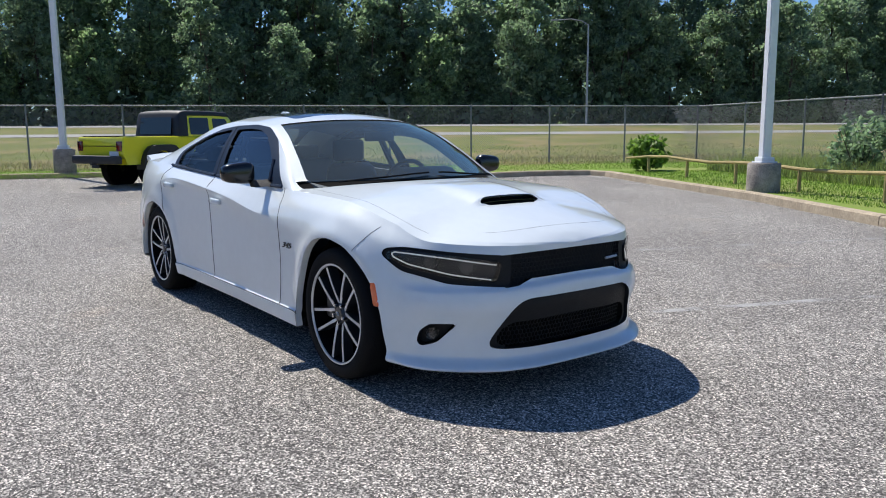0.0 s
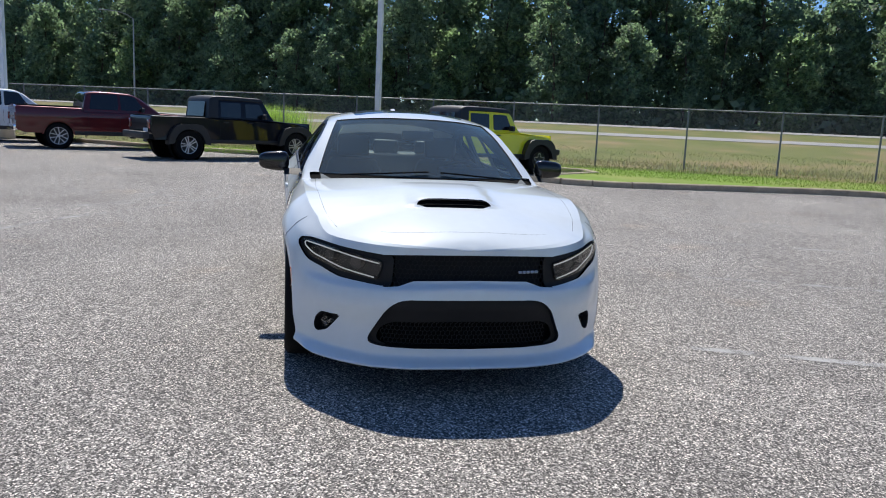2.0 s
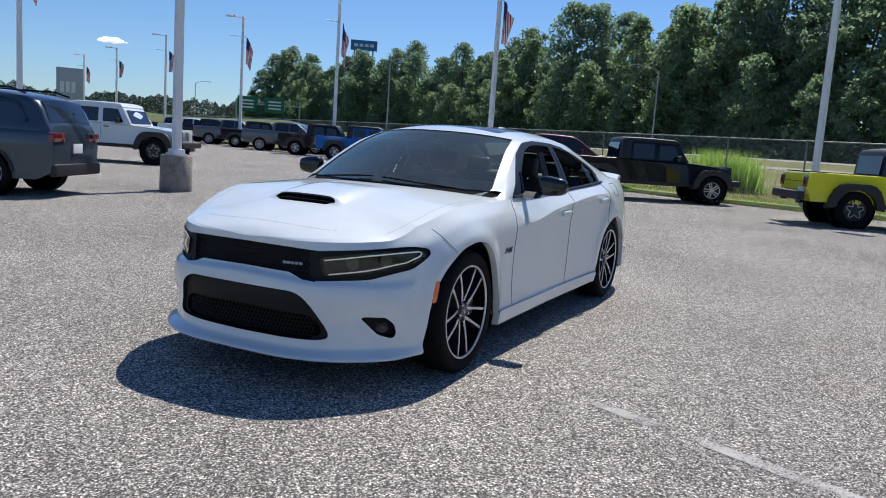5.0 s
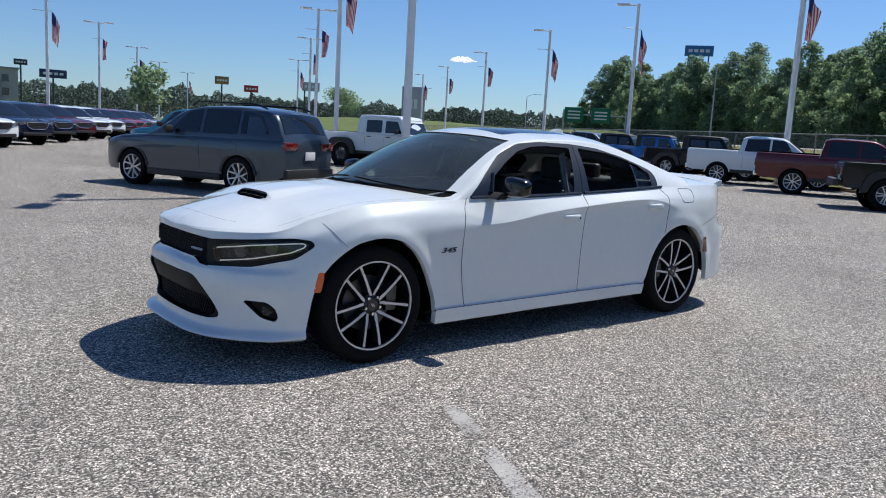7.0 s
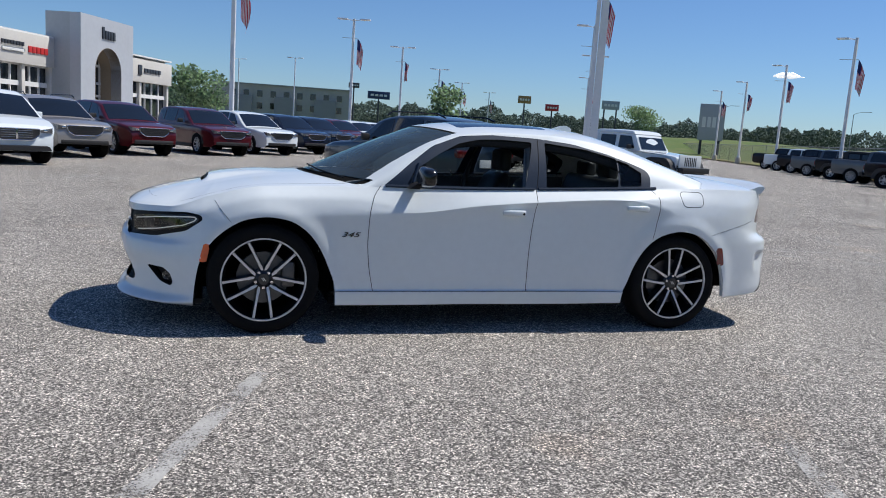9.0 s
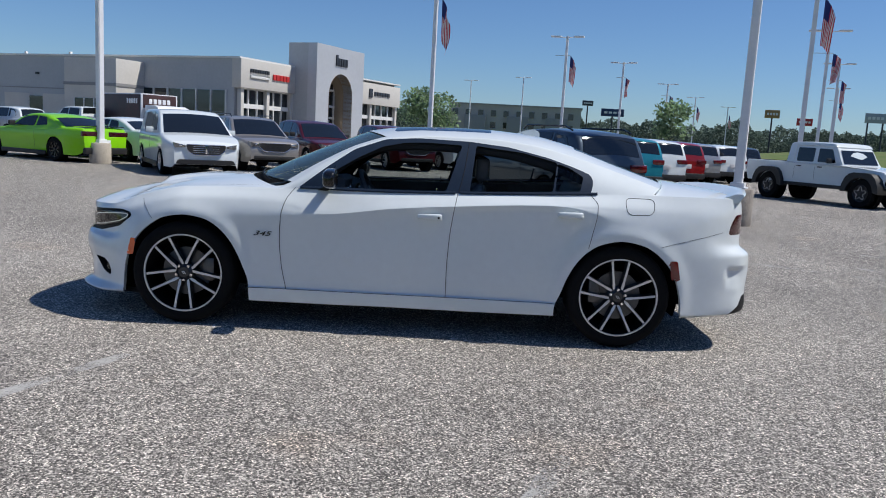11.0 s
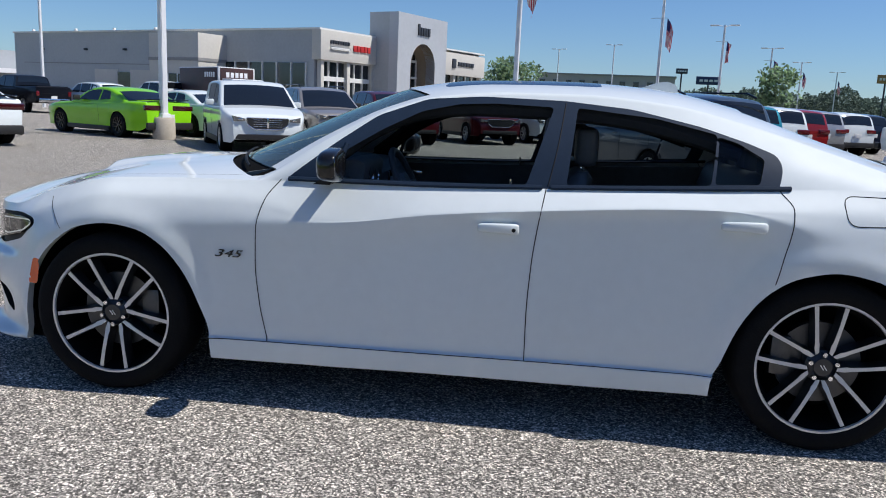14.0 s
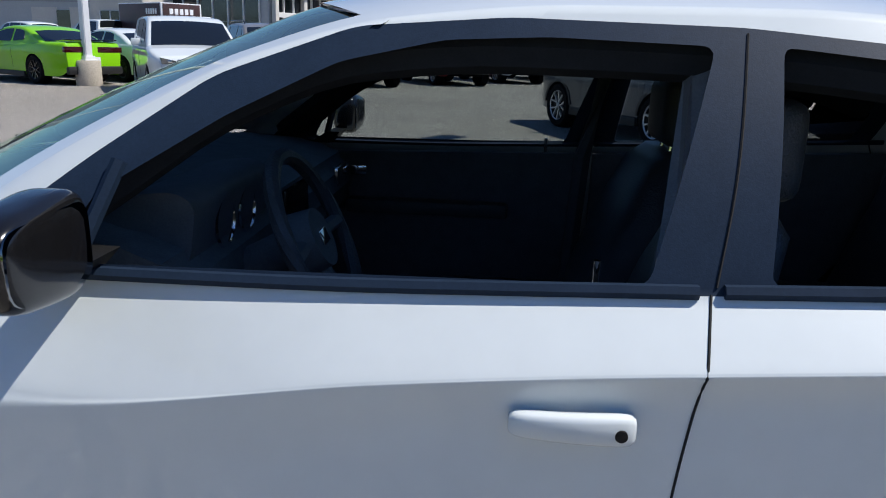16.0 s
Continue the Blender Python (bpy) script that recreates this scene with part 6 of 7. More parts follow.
def bush(x, y, r, h, seed, mat, label, leaf=.07, n=1800):
    t = thing("bush", label, "bush", pose(x, y, .1))
    rng = random.Random(seed)
    blobs = [((rng.uniform(-r, r) * .6, rng.uniform(-r, r) * .6, h * rng.uniform(.25, .8)), (r * .5, r * .5, h * .25)) for _ in range(9)]
    part("foliage", crown_mesh("foliage", seed, blobs, n, leaf, mat), mat, t)
    stems = bmesh.new()
    for _ in range(7):
        a = rng.uniform(0, 6.28)
        cyl(stems, (0, 0, 0), (math.cos(a) * r * .5, math.sin(a) * r * .5, h * .7), .015, .006, 5)
    part("stem", stems, BARK, t)


bush(11.3, -15.8, .75, 1.15, 41, LEAF_LIGHT, "leafy green weed clump at the kerb corner", .09, 1500)
bush(5.0, -15.4, 1.0, 1.75, 42, LEAF, "dense green bush near the lamp post")
bush(2.4, -15.0, 1.3, 1.7, 43, LEAF_LIGHT, "yellow-green bush behind the pipe rail")
bush(0.0, -14.2, 1.2, 1.5, 44, LEAF_LIGHT, "yellow-green bush behind the pipe rail")
def reed_area(rg):
    return (*fence_xy(13.9 + 1.7 * (rg.random() + rg.random() - 1), 2.4 + rg.normal(0, .35)), .12)


REED = leaf_material("reed_leaves", (0.22, 0.32, 0.06), (0.36, 0.44, 0.12), 0.55)
tufts("reeds", "tall yellow-green reeds growing against the fence", REED, 4200, reed_area, 1.5, .045, 45, .45)


# ---- parked vehicles ----
def outline_normals(poly):
    n = len(poly)
    area = sum(poly[i][0] * poly[(i + 1) % n][1] - poly[(i + 1) % n][0] * poly[i][1] for i in range(n))
    sg = 1 if area > 0 else -1
    out = []
    for i in range(n):
        a, b = Vector(poly[i - 1]), Vector(poly[(i + 1) % n])
        d = (b - a).normalized()
        out.append((d.y * sg, -d.x * sg))
    return out


def inflate(bm, poly, half, rings, hard=()):
    """A side outline (x, z) drawn across the car; half(x, z) is the half-width, rings are (fraction, set-in)."""
    nr = outline_normals(poly)
    loops = []
    for f, ins in rings:
        loops.append([bm.verts.new((x - nx * ins * (i not in hard), half(x, z) * f, z - nz * ins * (i not in hard))) for i, ((x, z), (nx, nz)) in enumerate(zip(poly, nr))])
    n = len(poly)
    for a, b in zip(loops, loops[1:]):
        for i in range(n):
            bm.faces.new((a[i], b[i], b[(i + 1) % n], a[(i + 1) % n]))
    caps = [bm.faces.new(loops[0]), bm.faces.new(loops[-1][::-1])]
    bmesh.ops.triangulate(bm, faces=caps)
    bmesh.ops.recalc_face_normals(bm, faces=bm.faces)
    return bm


RINGS = [(-1, .016), (-.985, .004), (-.95, 0), (-.5, 0), (.5, 0), (.95, 0), (.985, .004), (1, .016)]
GRINGS = [(-1, .035), (-.985, .016), (-.95, .006), (-.86, 0), (-.45, -.012), (0, -.018), (.45, -.012), (.86, 0), (.95, .006), (.985, .016), (1, .035)]


def loft(bm, xs, lo, hi, wid, r0, c0, ns=7):
    """A closed shell of cross-sections along x: sides from lo(x), a rounded shoulder, and a crowned top at hi(x)."""
    rows = []
    for x in xs:
        z0, z1 = lo(x), hi(x)
        c = min(c0, max(.002, (z1 - z0) * .3))
        r = min(r0, max(.004, (z1 - c - z0) * .6))
        zs = z1 - c - r
        half = [(wid(x, z0 + (zs - z0) * j / ns), z0 + (zs - z0) * j / ns) for j in range(ns + 1)]
        w = half[-1][0]
        half += [(w - r + r * math.cos(a), zs + r * math.sin(a)) for a in (.4, .8, 1.2)]
        half += [((w - r) * q, z1 - c * q * q) for q in (.98, .75, .5, .25)]
        rows.append([bm.verts.new((x, y, z)) for y, z in half] + [bm.verts.new((x, 0, z1))] + [bm.verts.new((x, -y, z)) for y, z in reversed(half)])
    for a, b in zip(rows, rows[1:]):
        for k in range(len(a) - 1):
            bm.faces.new((a[k], a[k + 1], b[k + 1], b[k]))
    ends = [bm.faces.new(rows[0]), bm.faces.new(rows[-1][::-1])]
    bmesh.ops.triangulate(bm, faces=ends)
    bmesh.ops.recalc_face_normals(bm, faces=bm.faces)
    return bm


def rising(pts, gap=.012):
    """The points of an outline whose x keeps growing."""
    out = [pts[0]]
    for x, z in pts[1:]:
        out.append((max(x, out[-1][0] + gap), z))
    return out


def arch(x, z, r, n=9, low=-15):
    return [(x + r * math.cos(a), z + r * math.sin(a)) for a in np.linspace(math.radians(low), math.radians(180 - low), n)]


SPECS = {
    "suv": dict(wb=2.75, fo=.90, ro=.98, W=1.90, r=.37, belt=1.08, roof=1.70, zb=.30,
                top=[(-.89, .52), (-.90, .72), (-.86, .86), (-.74, .955), (-.3, 1.04), (.45, 1.10), (1.5, 1.12), (3.2, 1.14), (3.68, 1.14), (3.73, .95), (3.74, .60), (3.66, .42)],
                green=[(.42, 1.09), (.9, 1.38), (1.25, 1.59), (1.75, 1.69), (2.5, 1.71), (3.2, 1.66), (3.45, 1.58), (3.68, 1.12)],
                wins=[[(.98, 1.14), (1.75, 1.15), (1.75, 1.60), (1.42, 1.55)], [(1.83, 1.15), (2.68, 1.16), (2.68, 1.61), (1.83, 1.61)], [(2.76, 1.17), (3.40, 1.20), (3.20, 1.53), (2.76, 1.60)]], tumble=.30),
    "van": dict(wb=3.08, fo=.95, ro=1.10, W=2.0, r=.345, belt=1.05, roof=1.74, zb=.24,
                top=[(-.95, .55), (-.93, .82), (-.85, .92), (-.3, 1.06), (.1, 1.12), (1.5, 1.10), (4.1, 1.12), (4.17, .9), (4.18, .50), (4.1, .36)],
                green=[(.05, 1.09), (.55, 1.39), (.95, 1.61), (1.4, 1.73), (2.6, 1.75), (3.75, 1.71), (4.0, 1.60), (4.15, 1.10)],
                wins=[[(.75, 1.14), (1.55, 1.13), (1.55, 1.62), (1.15, 1.58)], [(1.63, 1.13), (2.68, 1.13), (2.68, 1.64), (1.63, 1.64)], [(2.76, 1.13), (3.9, 1.15), (3.75, 1.60), (2.76, 1.63)]], tumble=.24),
    "coupe": dict(wb=2.95, fo=.95, ro=1.12, W=1.92, r=.355, belt=.98, roof=1.44, zb=.22,
                  top=[(-.95, .55), (-.95, .74), (-.88, .84), (-.1, .95), (.6, .99), (1.6, .98), (2.3, 1.03), (3.0, 1.07), (4.0, 1.08), (4.07, .98), (4.05, .62), (3.98, .40)],
                  green=[(.60, .96), (.95, 1.17), (1.28, 1.34), (1.55, 1.42), (1.9, 1.45), (2.3, 1.43), (2.7, 1.33), (3.05, 1.19), (3.35, 1.06)],
                  wins=[[(1.0, 1.02), (1.98, 1.03), (1.98, 1.34), (1.40, 1.33)], [(2.06, 1.04), (2.56, 1.08), (2.44, 1.29), (2.06, 1.36)]], tumble=.45),
    "pickup": dict(wb=3.67, fo=.98, ro=1.22, W=2.03, r=.415, belt=1.25, roof=1.93, zb=.50,
                   top=[(-.98, .62), (-.98, 1.12), (-.90, 1.22), (.35, 1.28), (2.94, 1.27), (2.96, 1.36), (4.84, 1.37), (4.88, 1.33), (4.89, .70), (4.82, .58)],
                   green=[(.42, 1.25), (.85, 1.57), (1.15, 1.79), (1.45, 1.90), (2.4, 1.93), (2.80, 1.87), (2.93, 1.26)],
                   wins=[[(.95, 1.31), (1.74, 1.31), (1.74, 1.81), (1.27, 1.77)], [(1.82, 1.31), (2.72, 1.31), (2.64, 1.79), (1.82, 1.82)]], tumble=.26),
    "gladiator": dict(wb=3.49, fo=.62, ro=1.10, W=1.72, r=.43, belt=1.21, roof=1.84, zb=.56,
                      top=[(-.60, .80), (-.59, 1.00), (-.52, 1.08), (-.1, 1.14), (.55, 1.19), (.80, 1.21), (2.84, 1.21), (2.86, 1.23), (4.52, 1.23), (4.56, 1.20), (4.58, .80), (4.50, .70)],
                      green=[(.76, 1.18), (1.02, 1.68), (1.18, 1.80), (2.6, 1.825), (2.78, 1.77), (2.84, 1.19)],
                      wins=[[(1.02, 1.26), (1.69, 1.26), (1.69, 1.68), (1.22, 1.67)], [(1.84, 1.26), (2.48, 1.26), (2.48, 1.69), (1.84, 1.69)]], tumble=.12),
}


def vehicle(kind, name, label, colour, x, y, heading, group="parked vehicles", topper=None, rims=None, rails=False, fascia="", category="car"):
    """A parked vehicle, its front axle at (x, y), facing the heading in degrees."""
    S = SPECS[kind]
    wb, fo, ro, W, r, zb = (S[k] for k in ("wb", "fo", "ro", "W", "r", "zb"))
    t = thing(name, label, category, pose(x, y, 0, 0, 0, heading - 180), group)
    jeep = kind == "gladiator"
    xc, hl = (wb + ro - fo) / 2, (wb + ro + fo) / 2

    def half(px, pz):
        e = float(np.clip((abs(px - xc) / hl - .70) / .30, 0, 1))
        low = float(np.clip((.75 - pz) / .6, 0, 1))
        k = .05 if jeep else .07 if kind == "pickup" else .20
        if jeep:
            nose = float(np.clip((.70 - px) / 1.2, 0, 1))
            return W / 2 * (1 - k * e * e - .03 * low - .15 * nose)
        zm = S["belt"] - .26
        up = max(0.0, (pz - zm) / .30)
        return W / 2 * (1 - k * e ** 2.2 - .045 * low - .035 * min(1, up) ** 2 - .010 * math.exp(-((pz - zm + .16) / .07) ** 2))
    ar = r * (1.20 if jeep else 1.09)
    poly = rounded(S["top"], .07, 3)
    first = len(poly)
    low = 15 if jeep else -15
    poly = poly + [(wb + ro - .12, zb)] + arch(wb, r, ar, 9, low) + arch(0, r, ar, 9, low) + [(-fo + .06, zb), (-fo + .01, zb + .08)]
    z0 = S["belt"]
    if jeep:
        part("body", inflate(bmesh.new(), poly, half, RINGS, range(first, first + 19)), colour, t)
    else:
        ridge = rising(S["top"][1:-2])

        def crest(px):
            return float(np.interp(px, [q[0] for q in ridge], [q[1] for q in ridge]))

        def hem(px):
            for ax in (0, wb):
                if abs(px - ax) < ar:
                    return max(zb, r + math.sqrt(ar * ar - (px - ax) ** 2))
            return zb + .10 * float(np.clip((-fo + .12 - px) / .12, 0, 1)) + .14 * float(np.clip((px - wb - ro + .2) / .2, 0, 1))
        cuts = [q for ax in (0, wb) for q in (ax - ar - .002, ax + ar + .002)] + [ax + ar * math.sin(a) * .999 for ax in (0, wb) for a in np.linspace(-1.57, 1.57, 17)]
        xs = sorted(set([round(float(v), 4) for v in list(np.linspace(ridge[0][0], ridge[-1][0], 40)) + cuts + [q[0] for q in ridge]]))
        part("body", loft(bmesh.new(), xs, hem, crest, half, .07 if kind == "pickup" else .10, .03), colour, t)

    def gh(px, pz):
        return half(px, z0) * (.955 if jeep else .985) - S["tumble"] * max(0, pz - z0)
    gx, gz_ = [q[0] for q in rising(S["green"])], [q[1] for q in S["green"]]

    def roof(px):
        return float(smooth_line(gx, gz_, px))
    if jeep:
        part("cab_roof", inflate(bmesh.new(), S["green"][:1] + rounded(S["green"], .22, 4)[5:-5] + S["green"][-1:], gh, GRINGS), colour, t)
    else:
        part("cab_roof" if kind == "pickup" else "greenhouse", loft(bmesh.new(), list(np.linspace(gx[0], gx[-1], 44)), lambda px: z0 - .06, lambda px: max(roof(px), z0 + .01), gh, .11, .035), colour, t)
    if topper:
        top = [(1.06, 1.74), (1.12, 1.825), (1.22, 1.855), (2.0, 1.875), (2.6, 1.87), (2.76, 1.84), (2.82, 1.77), (2.88, 1.22), (2.56, 1.22), (2.53, 1.735), (1.7, 1.735), (1.08, 1.715)]
        lid = part("hard_top", inflate(bmesh.new(), top, lambda a, b: gh(a, b) + .02, GRINGS), topper, t, "hard top")
        part("rear_window", hull([(2.922 - .055 * (z - 1.27) / .45, y, z) for y in (-.58, .58) for z in (1.27, 1.70)] + [(2.85, 0, 1.5)]), DARK_GLASS, lid)
    for s in (1, -1):
        for w in S["wins"]:
            bm = bmesh.new()
            q = rounded(w, .04, 3)
            a = [bm.verts.new((px, s * (gh(px, pz) + .008), pz)) for px, pz in q]
            b = [bm.verts.new((px, s * (gh(px, pz) - .03), pz)) for px, pz in q]
            bm.faces.new(a)
            for i in range(len(q)):
                bm.faces.new((a[i], b[i], b[(i + 1) % len(q)], a[(i + 1) % len(q)]))
            bmesh.ops.recalc_face_normals(bm, faces=bm.faces)
            part("side_window", bm, DARK_GLASS, t, "", False)
        # mirror, handles, shut lines
        wx = S["wins"][0][0][0] + .12
        mir = box(bmesh.new(), (wx, s * (W / 2 + .10), z0 + .10), (.10, .20, .15), .035)
        part("door_mirror", mir, BLACK_TRIM if kind != "van" else colour, t)
        for w in S["wins"][:2 if kind != "coupe" else 1]:
            hx = max(p[0] for p in w) - .14
            part("door_handle", box(bmesh.new(), (hx, s * (half(hx, z0) + .005), z0 - .10), (.16, .04, .035), .012), BLACK_TRIM if jeep else colour, t)
            sx = max(p[0] for p in w) + .04
            part("shut_line", tube(bmesh.new(), [(sx, s * (half(sx, z) + .0005), z) for z in np.linspace(zb + .16, z0 - .10, 6)], .0035, 4), SEAM, t)
        for px in (0, wb):
            liner = lathe(bmesh.new(), [(.10, W / 2 - .28), (ar - .01, W / 2 - .28), (ar - .004, W / 2 - .065)], 20, Matrix.Translation((px, 0, r)))
            bmesh.ops.scale(liner, vec=(1, s, 1), verts=liner.verts)
            part("wheel_well", liner, LINER, t)
            if jeep:
                bm = bmesh.new()
                pl = [(px + ar * q, r + ar * h + .06) for q, h in ((1.22, -.10), (1.16, .35), (.98, .74), (.74, .96), (.45, 1.04), (-.45, 1.04), (-.72, .98), (-.96, .76), (-1.15, .35), (-1.21, -.10))] + arch(px, r, r * 1.07, 11)[1:-1][::-1]
                prism(bm, pl, 'y', s * (W / 2 - (.34 if px == 0 else .16)), s * (W / 2 + .13))
                part("fender_flare", bm, BLACK_TRIM, t, "black plastic wheel flare")
            elif kind in ("suv", "pickup") and fascia != "smooth":
                bm = bmesh.new()
                pl = arch(px, r, ar + .045, 11)[1:-1] + arch(px, r, ar - .005, 11)[1:-1][::-1]
                prism(bm, pl, 'y', s * (half(px, .6) - .06), s * (half(px, .6) + .012))
                part("arch_trim", bm, BLACK_TRIM if kind == "suv" else colour, t)
        part("sill_trim", box(bmesh.new(), (wb / 2, s * (W / 2 - .055), zb + (-.02 if jeep else .015)), (wb - 2 * ar - .04, .125, .11 if jeep else .13), .02), BLACK_TRIM, t)
        # lamps
        zl = {"suv": .84, "van": .80, "coupe": .70, "pickup": 1.02, "gladiator": .97}[kind]
        if jeep:
            hm = lathe(bmesh.new(), [(0, .02), (.07, .015), (.085, 0), (.085, -.04)], 20, pose(-fo - .004, s * .52, zl, 0, 0, 90))
            part("headlight", hm, LAMP_GLASS, t)
        else:
            hx = -fo + .10
            w0, hh = half(-fo + .1, zl) + .006, .075 if kind != "pickup" else .12
            bm = hull([(-fo - .012, s * (w0 - .34), zl + hh * .2), (-fo - .012, s * (w0 - .34), zl - hh * .5), (-fo - .004, s * (w0 - .08), zl + hh * .9), (-fo, s * (w0 - .08), zl - hh * .7), (-fo + .30, s * (w0 + .012), zl + hh * 1.25), (-fo + .26, s * (w0 + .012), zl - hh * .1), (-fo + .30, s * (w0 - .3), zl)])
            part("headlight", bm, LAMP_GLASS, t)
            part("lamp_lens", box(bmesh.new(), (hx - .118, s * (half(-fo, zl) - .17), zl), (.02, .10, .045), .008), CHROME, t)
        tx = wb + ro
        if kind in ("pickup", "gladiator"):
            bm = box(bmesh.new(), (tx - .02, s * (half(tx, 1) - .10), 1.0), (.09, .16, .24), .02)
            part("tail_lamp", bm, RED_LENS, t)
        elif kind == "coupe":
            part("tail_lamp", box(bmesh.new(), (tx - .04, s * .46, .88), (.10, .72, .15), .03), TAIL_RED, t)
        else:
            part("tail_lamp", box(bmesh.new(), (tx - .08, s * (half(tx, 1) - .16), .98), (.20, .40, .16), .04), RED_LENS, t)
    # windscreen and rear glass
    glass = ((gx[0] + .05, gx[2]), (gx[-3 if kind == "coupe" else -2] + (.02 if kind == "coupe" else 0), gx[-1] - .05)) if not jeep else ((gx[0] + .03, gx[1] - .02), (gx[-2] + .01, gx[-1] - .01))
    for n, (xa, xb) in enumerate(glass):
        bm = bmesh.new()
        vs_ = []
        for px in np.linspace(xa, xb, 8):
            pz = roof(px) if not jeep else float(np.interp(px, gx, gz_))
            d = Vector((.02, (roof(px + .01) - roof(px - .01)) if not jeep else float(np.interp(px + .01, gx, gz_) - np.interp(px - .01, gx, gz_)))).normalized()
            w = gh(px, pz) - (.075 if not jeep else .09)
            vs_.append([bm.verts.new((px - d.y * .009, q * w, pz + d.x * .009 - (.033 * q * q if not jeep else 0) + (.006 if jeep else 0))) for q in np.linspace(-1, 1, 9)])
        for a, b in zip(vs_, vs_[1:]):
            for k in range(8):
                bm.faces.new((a[k], b[k], b[k + 1], a[k + 1]))
        bmesh.ops.recalc_face_normals(bm, faces=bm.faces)
        part("windscreen" if n == 0 else "rear_window", bm, DARK_GLASS, t, "", True)
    # front and rear ends
    gz = {"suv": .78, "van": .72, "coupe": .70, "pickup": .98, "gladiator": .93}[kind]
    if jeep:
        g = part("grille", box(bmesh.new(), (-fo - .005, 0, gz), (.05, 1.30, .44), .03), topper if fascia == "dark" else colour, t)
        for k in range(7):
            part("grille_slot", box(bmesh.new(), (-fo - .03, (k - 3) * .105, gz), (.012, .05, .28), .004), BLACK_TRIM, g)
        part("bumper", box(bmesh.new(), (-fo - .18, 0, .66), (.22, 1.60, .18), .05), BLACK_TRIM, t)
        part("rear_bumper", box(bmesh.new(), (wb + ro + .10, 0, .68), (.18, 1.66, .20), .05), BLACK_TRIM, t)
        part("tow_hook", box(bmesh.new(), (wb + ro + .18, .0, .58), (.16, .08, .06), .01), BLACK_TRIM, t)
    else:
        gw, gh2 = (.60, .17) if kind == "pickup" else (.50, .145)
        face = rounded([(-gw, gz + gh2 * .8), (gw, gz + gh2 * .8), (gw * .94, gz - gh2 * .3), (gw * .62, gz - gh2), (-gw * .62, gz - gh2), (-gw * .94, gz - gh2 * .3)], .04)
        g = part("grille", prism(bmesh.new(), face, 'x', -fo - .022, -fo + .10), BLACK_TRIM, t)
        part("grille_surround", tube(bmesh.new(), [(-fo - .022, y, z) for y, z in face + face[:1]], .010, 6), CHROME, g, "chrome grille surround")
        for k in np.linspace(-.55, .5, 4):
            part("grille_bar", box(bmesh.new(), (-fo - .024, 0, gz + gh2 * float(k)), (.010, gw * 1.35, .011), .003), DARK_ALLOY if kind != "van" else CHROME, g)
        part("bumper", box(bmesh.new(), (-fo + .035, 0, zb + .15), (.12, W * .70, .13), .05), BLACK_TRIM if kind != "pickup" else CHROME, t)
        part("rear_bumper", box(bmesh.new(), (wb + ro - .01, 0, zb + .15), (.14, W * .80, .20), .04), BLACK_TRIM if kind != "pickup" else CHROME, t)
    if kind == "van":
        part("lower_intake", prism(bmesh.new(), rounded([(-.70, .44), (.70, .44), (.76, .34), (-.76, .34)], .03), 'x', -fo - .03, -fo + .15), BLACK_TRIM, t, "black lower air intake")
        part("grille_cross", box(bmesh.new(), (-fo - .03, 0, gz), (.012, .05, .24), .004), CHROME, g)
    part("plate", box(bmesh.new(), (wb + ro + .02, .55 if jeep else 0, .80 if kind != "coupe" else .62), (.02, .31, .16), .004), PLATE, t)
    if kind in ("pickup", "gladiator"):
        b0 = S["green"][-1][0] + .05
        part("load_bed", box(bmesh.new(), ((b0 + wb + ro - .06) / 2, 0, S["top"][-4][1] - .012), (wb + ro - .06 - b0, W * .78, .05)), LINER, t)
        part("tailgate_line", box(bmesh.new(), (wb + ro + .004, 0, 1.0), (.012, W * .72, .012)), SEAM, t)
    if kind == "coupe":
        part("spoiler", box(bmesh.new(), (wb + ro - .14, 0, 1.115), (.26, W * .72, .03), .012), GLOSS_BLACK, t)
    if rails:
        for s in (1, -1):
            zt = S["roof"]
            part("roof_rail", tube(bmesh.new(), [(1.4, s * (gh(2, zt) - .03), zt - .04), (1.55, s * (gh(2, zt) - .03), zt + .045), (3.0, s * (gh(2, zt) - .03), zt + .035), (3.25, s * (gh(2, zt) - .03), zt - .04)], .018, 6), GLOSS_BLACK, t)
    for px in (0, wb):
        for s in (1, -1):
            simple_wheel(t, px, s * (W / 2 - .13 + (.05 if jeep else 0)), s, r, rims or ALLOY, jeep)
    part("underbody", box(bmesh.new(), (wb / 2, 0, zb + .06), (wb + .9, W * .62, .12)), LINER, t)
    return t


def hull(pts, bevel=.012):
    bm = bmesh.new()
    bmesh.ops.convex_hull(bm, input=[bm.verts.new(p) for p in pts])
    bmesh.ops.recalc_face_normals(bm, faces=bm.faces)
    return bm


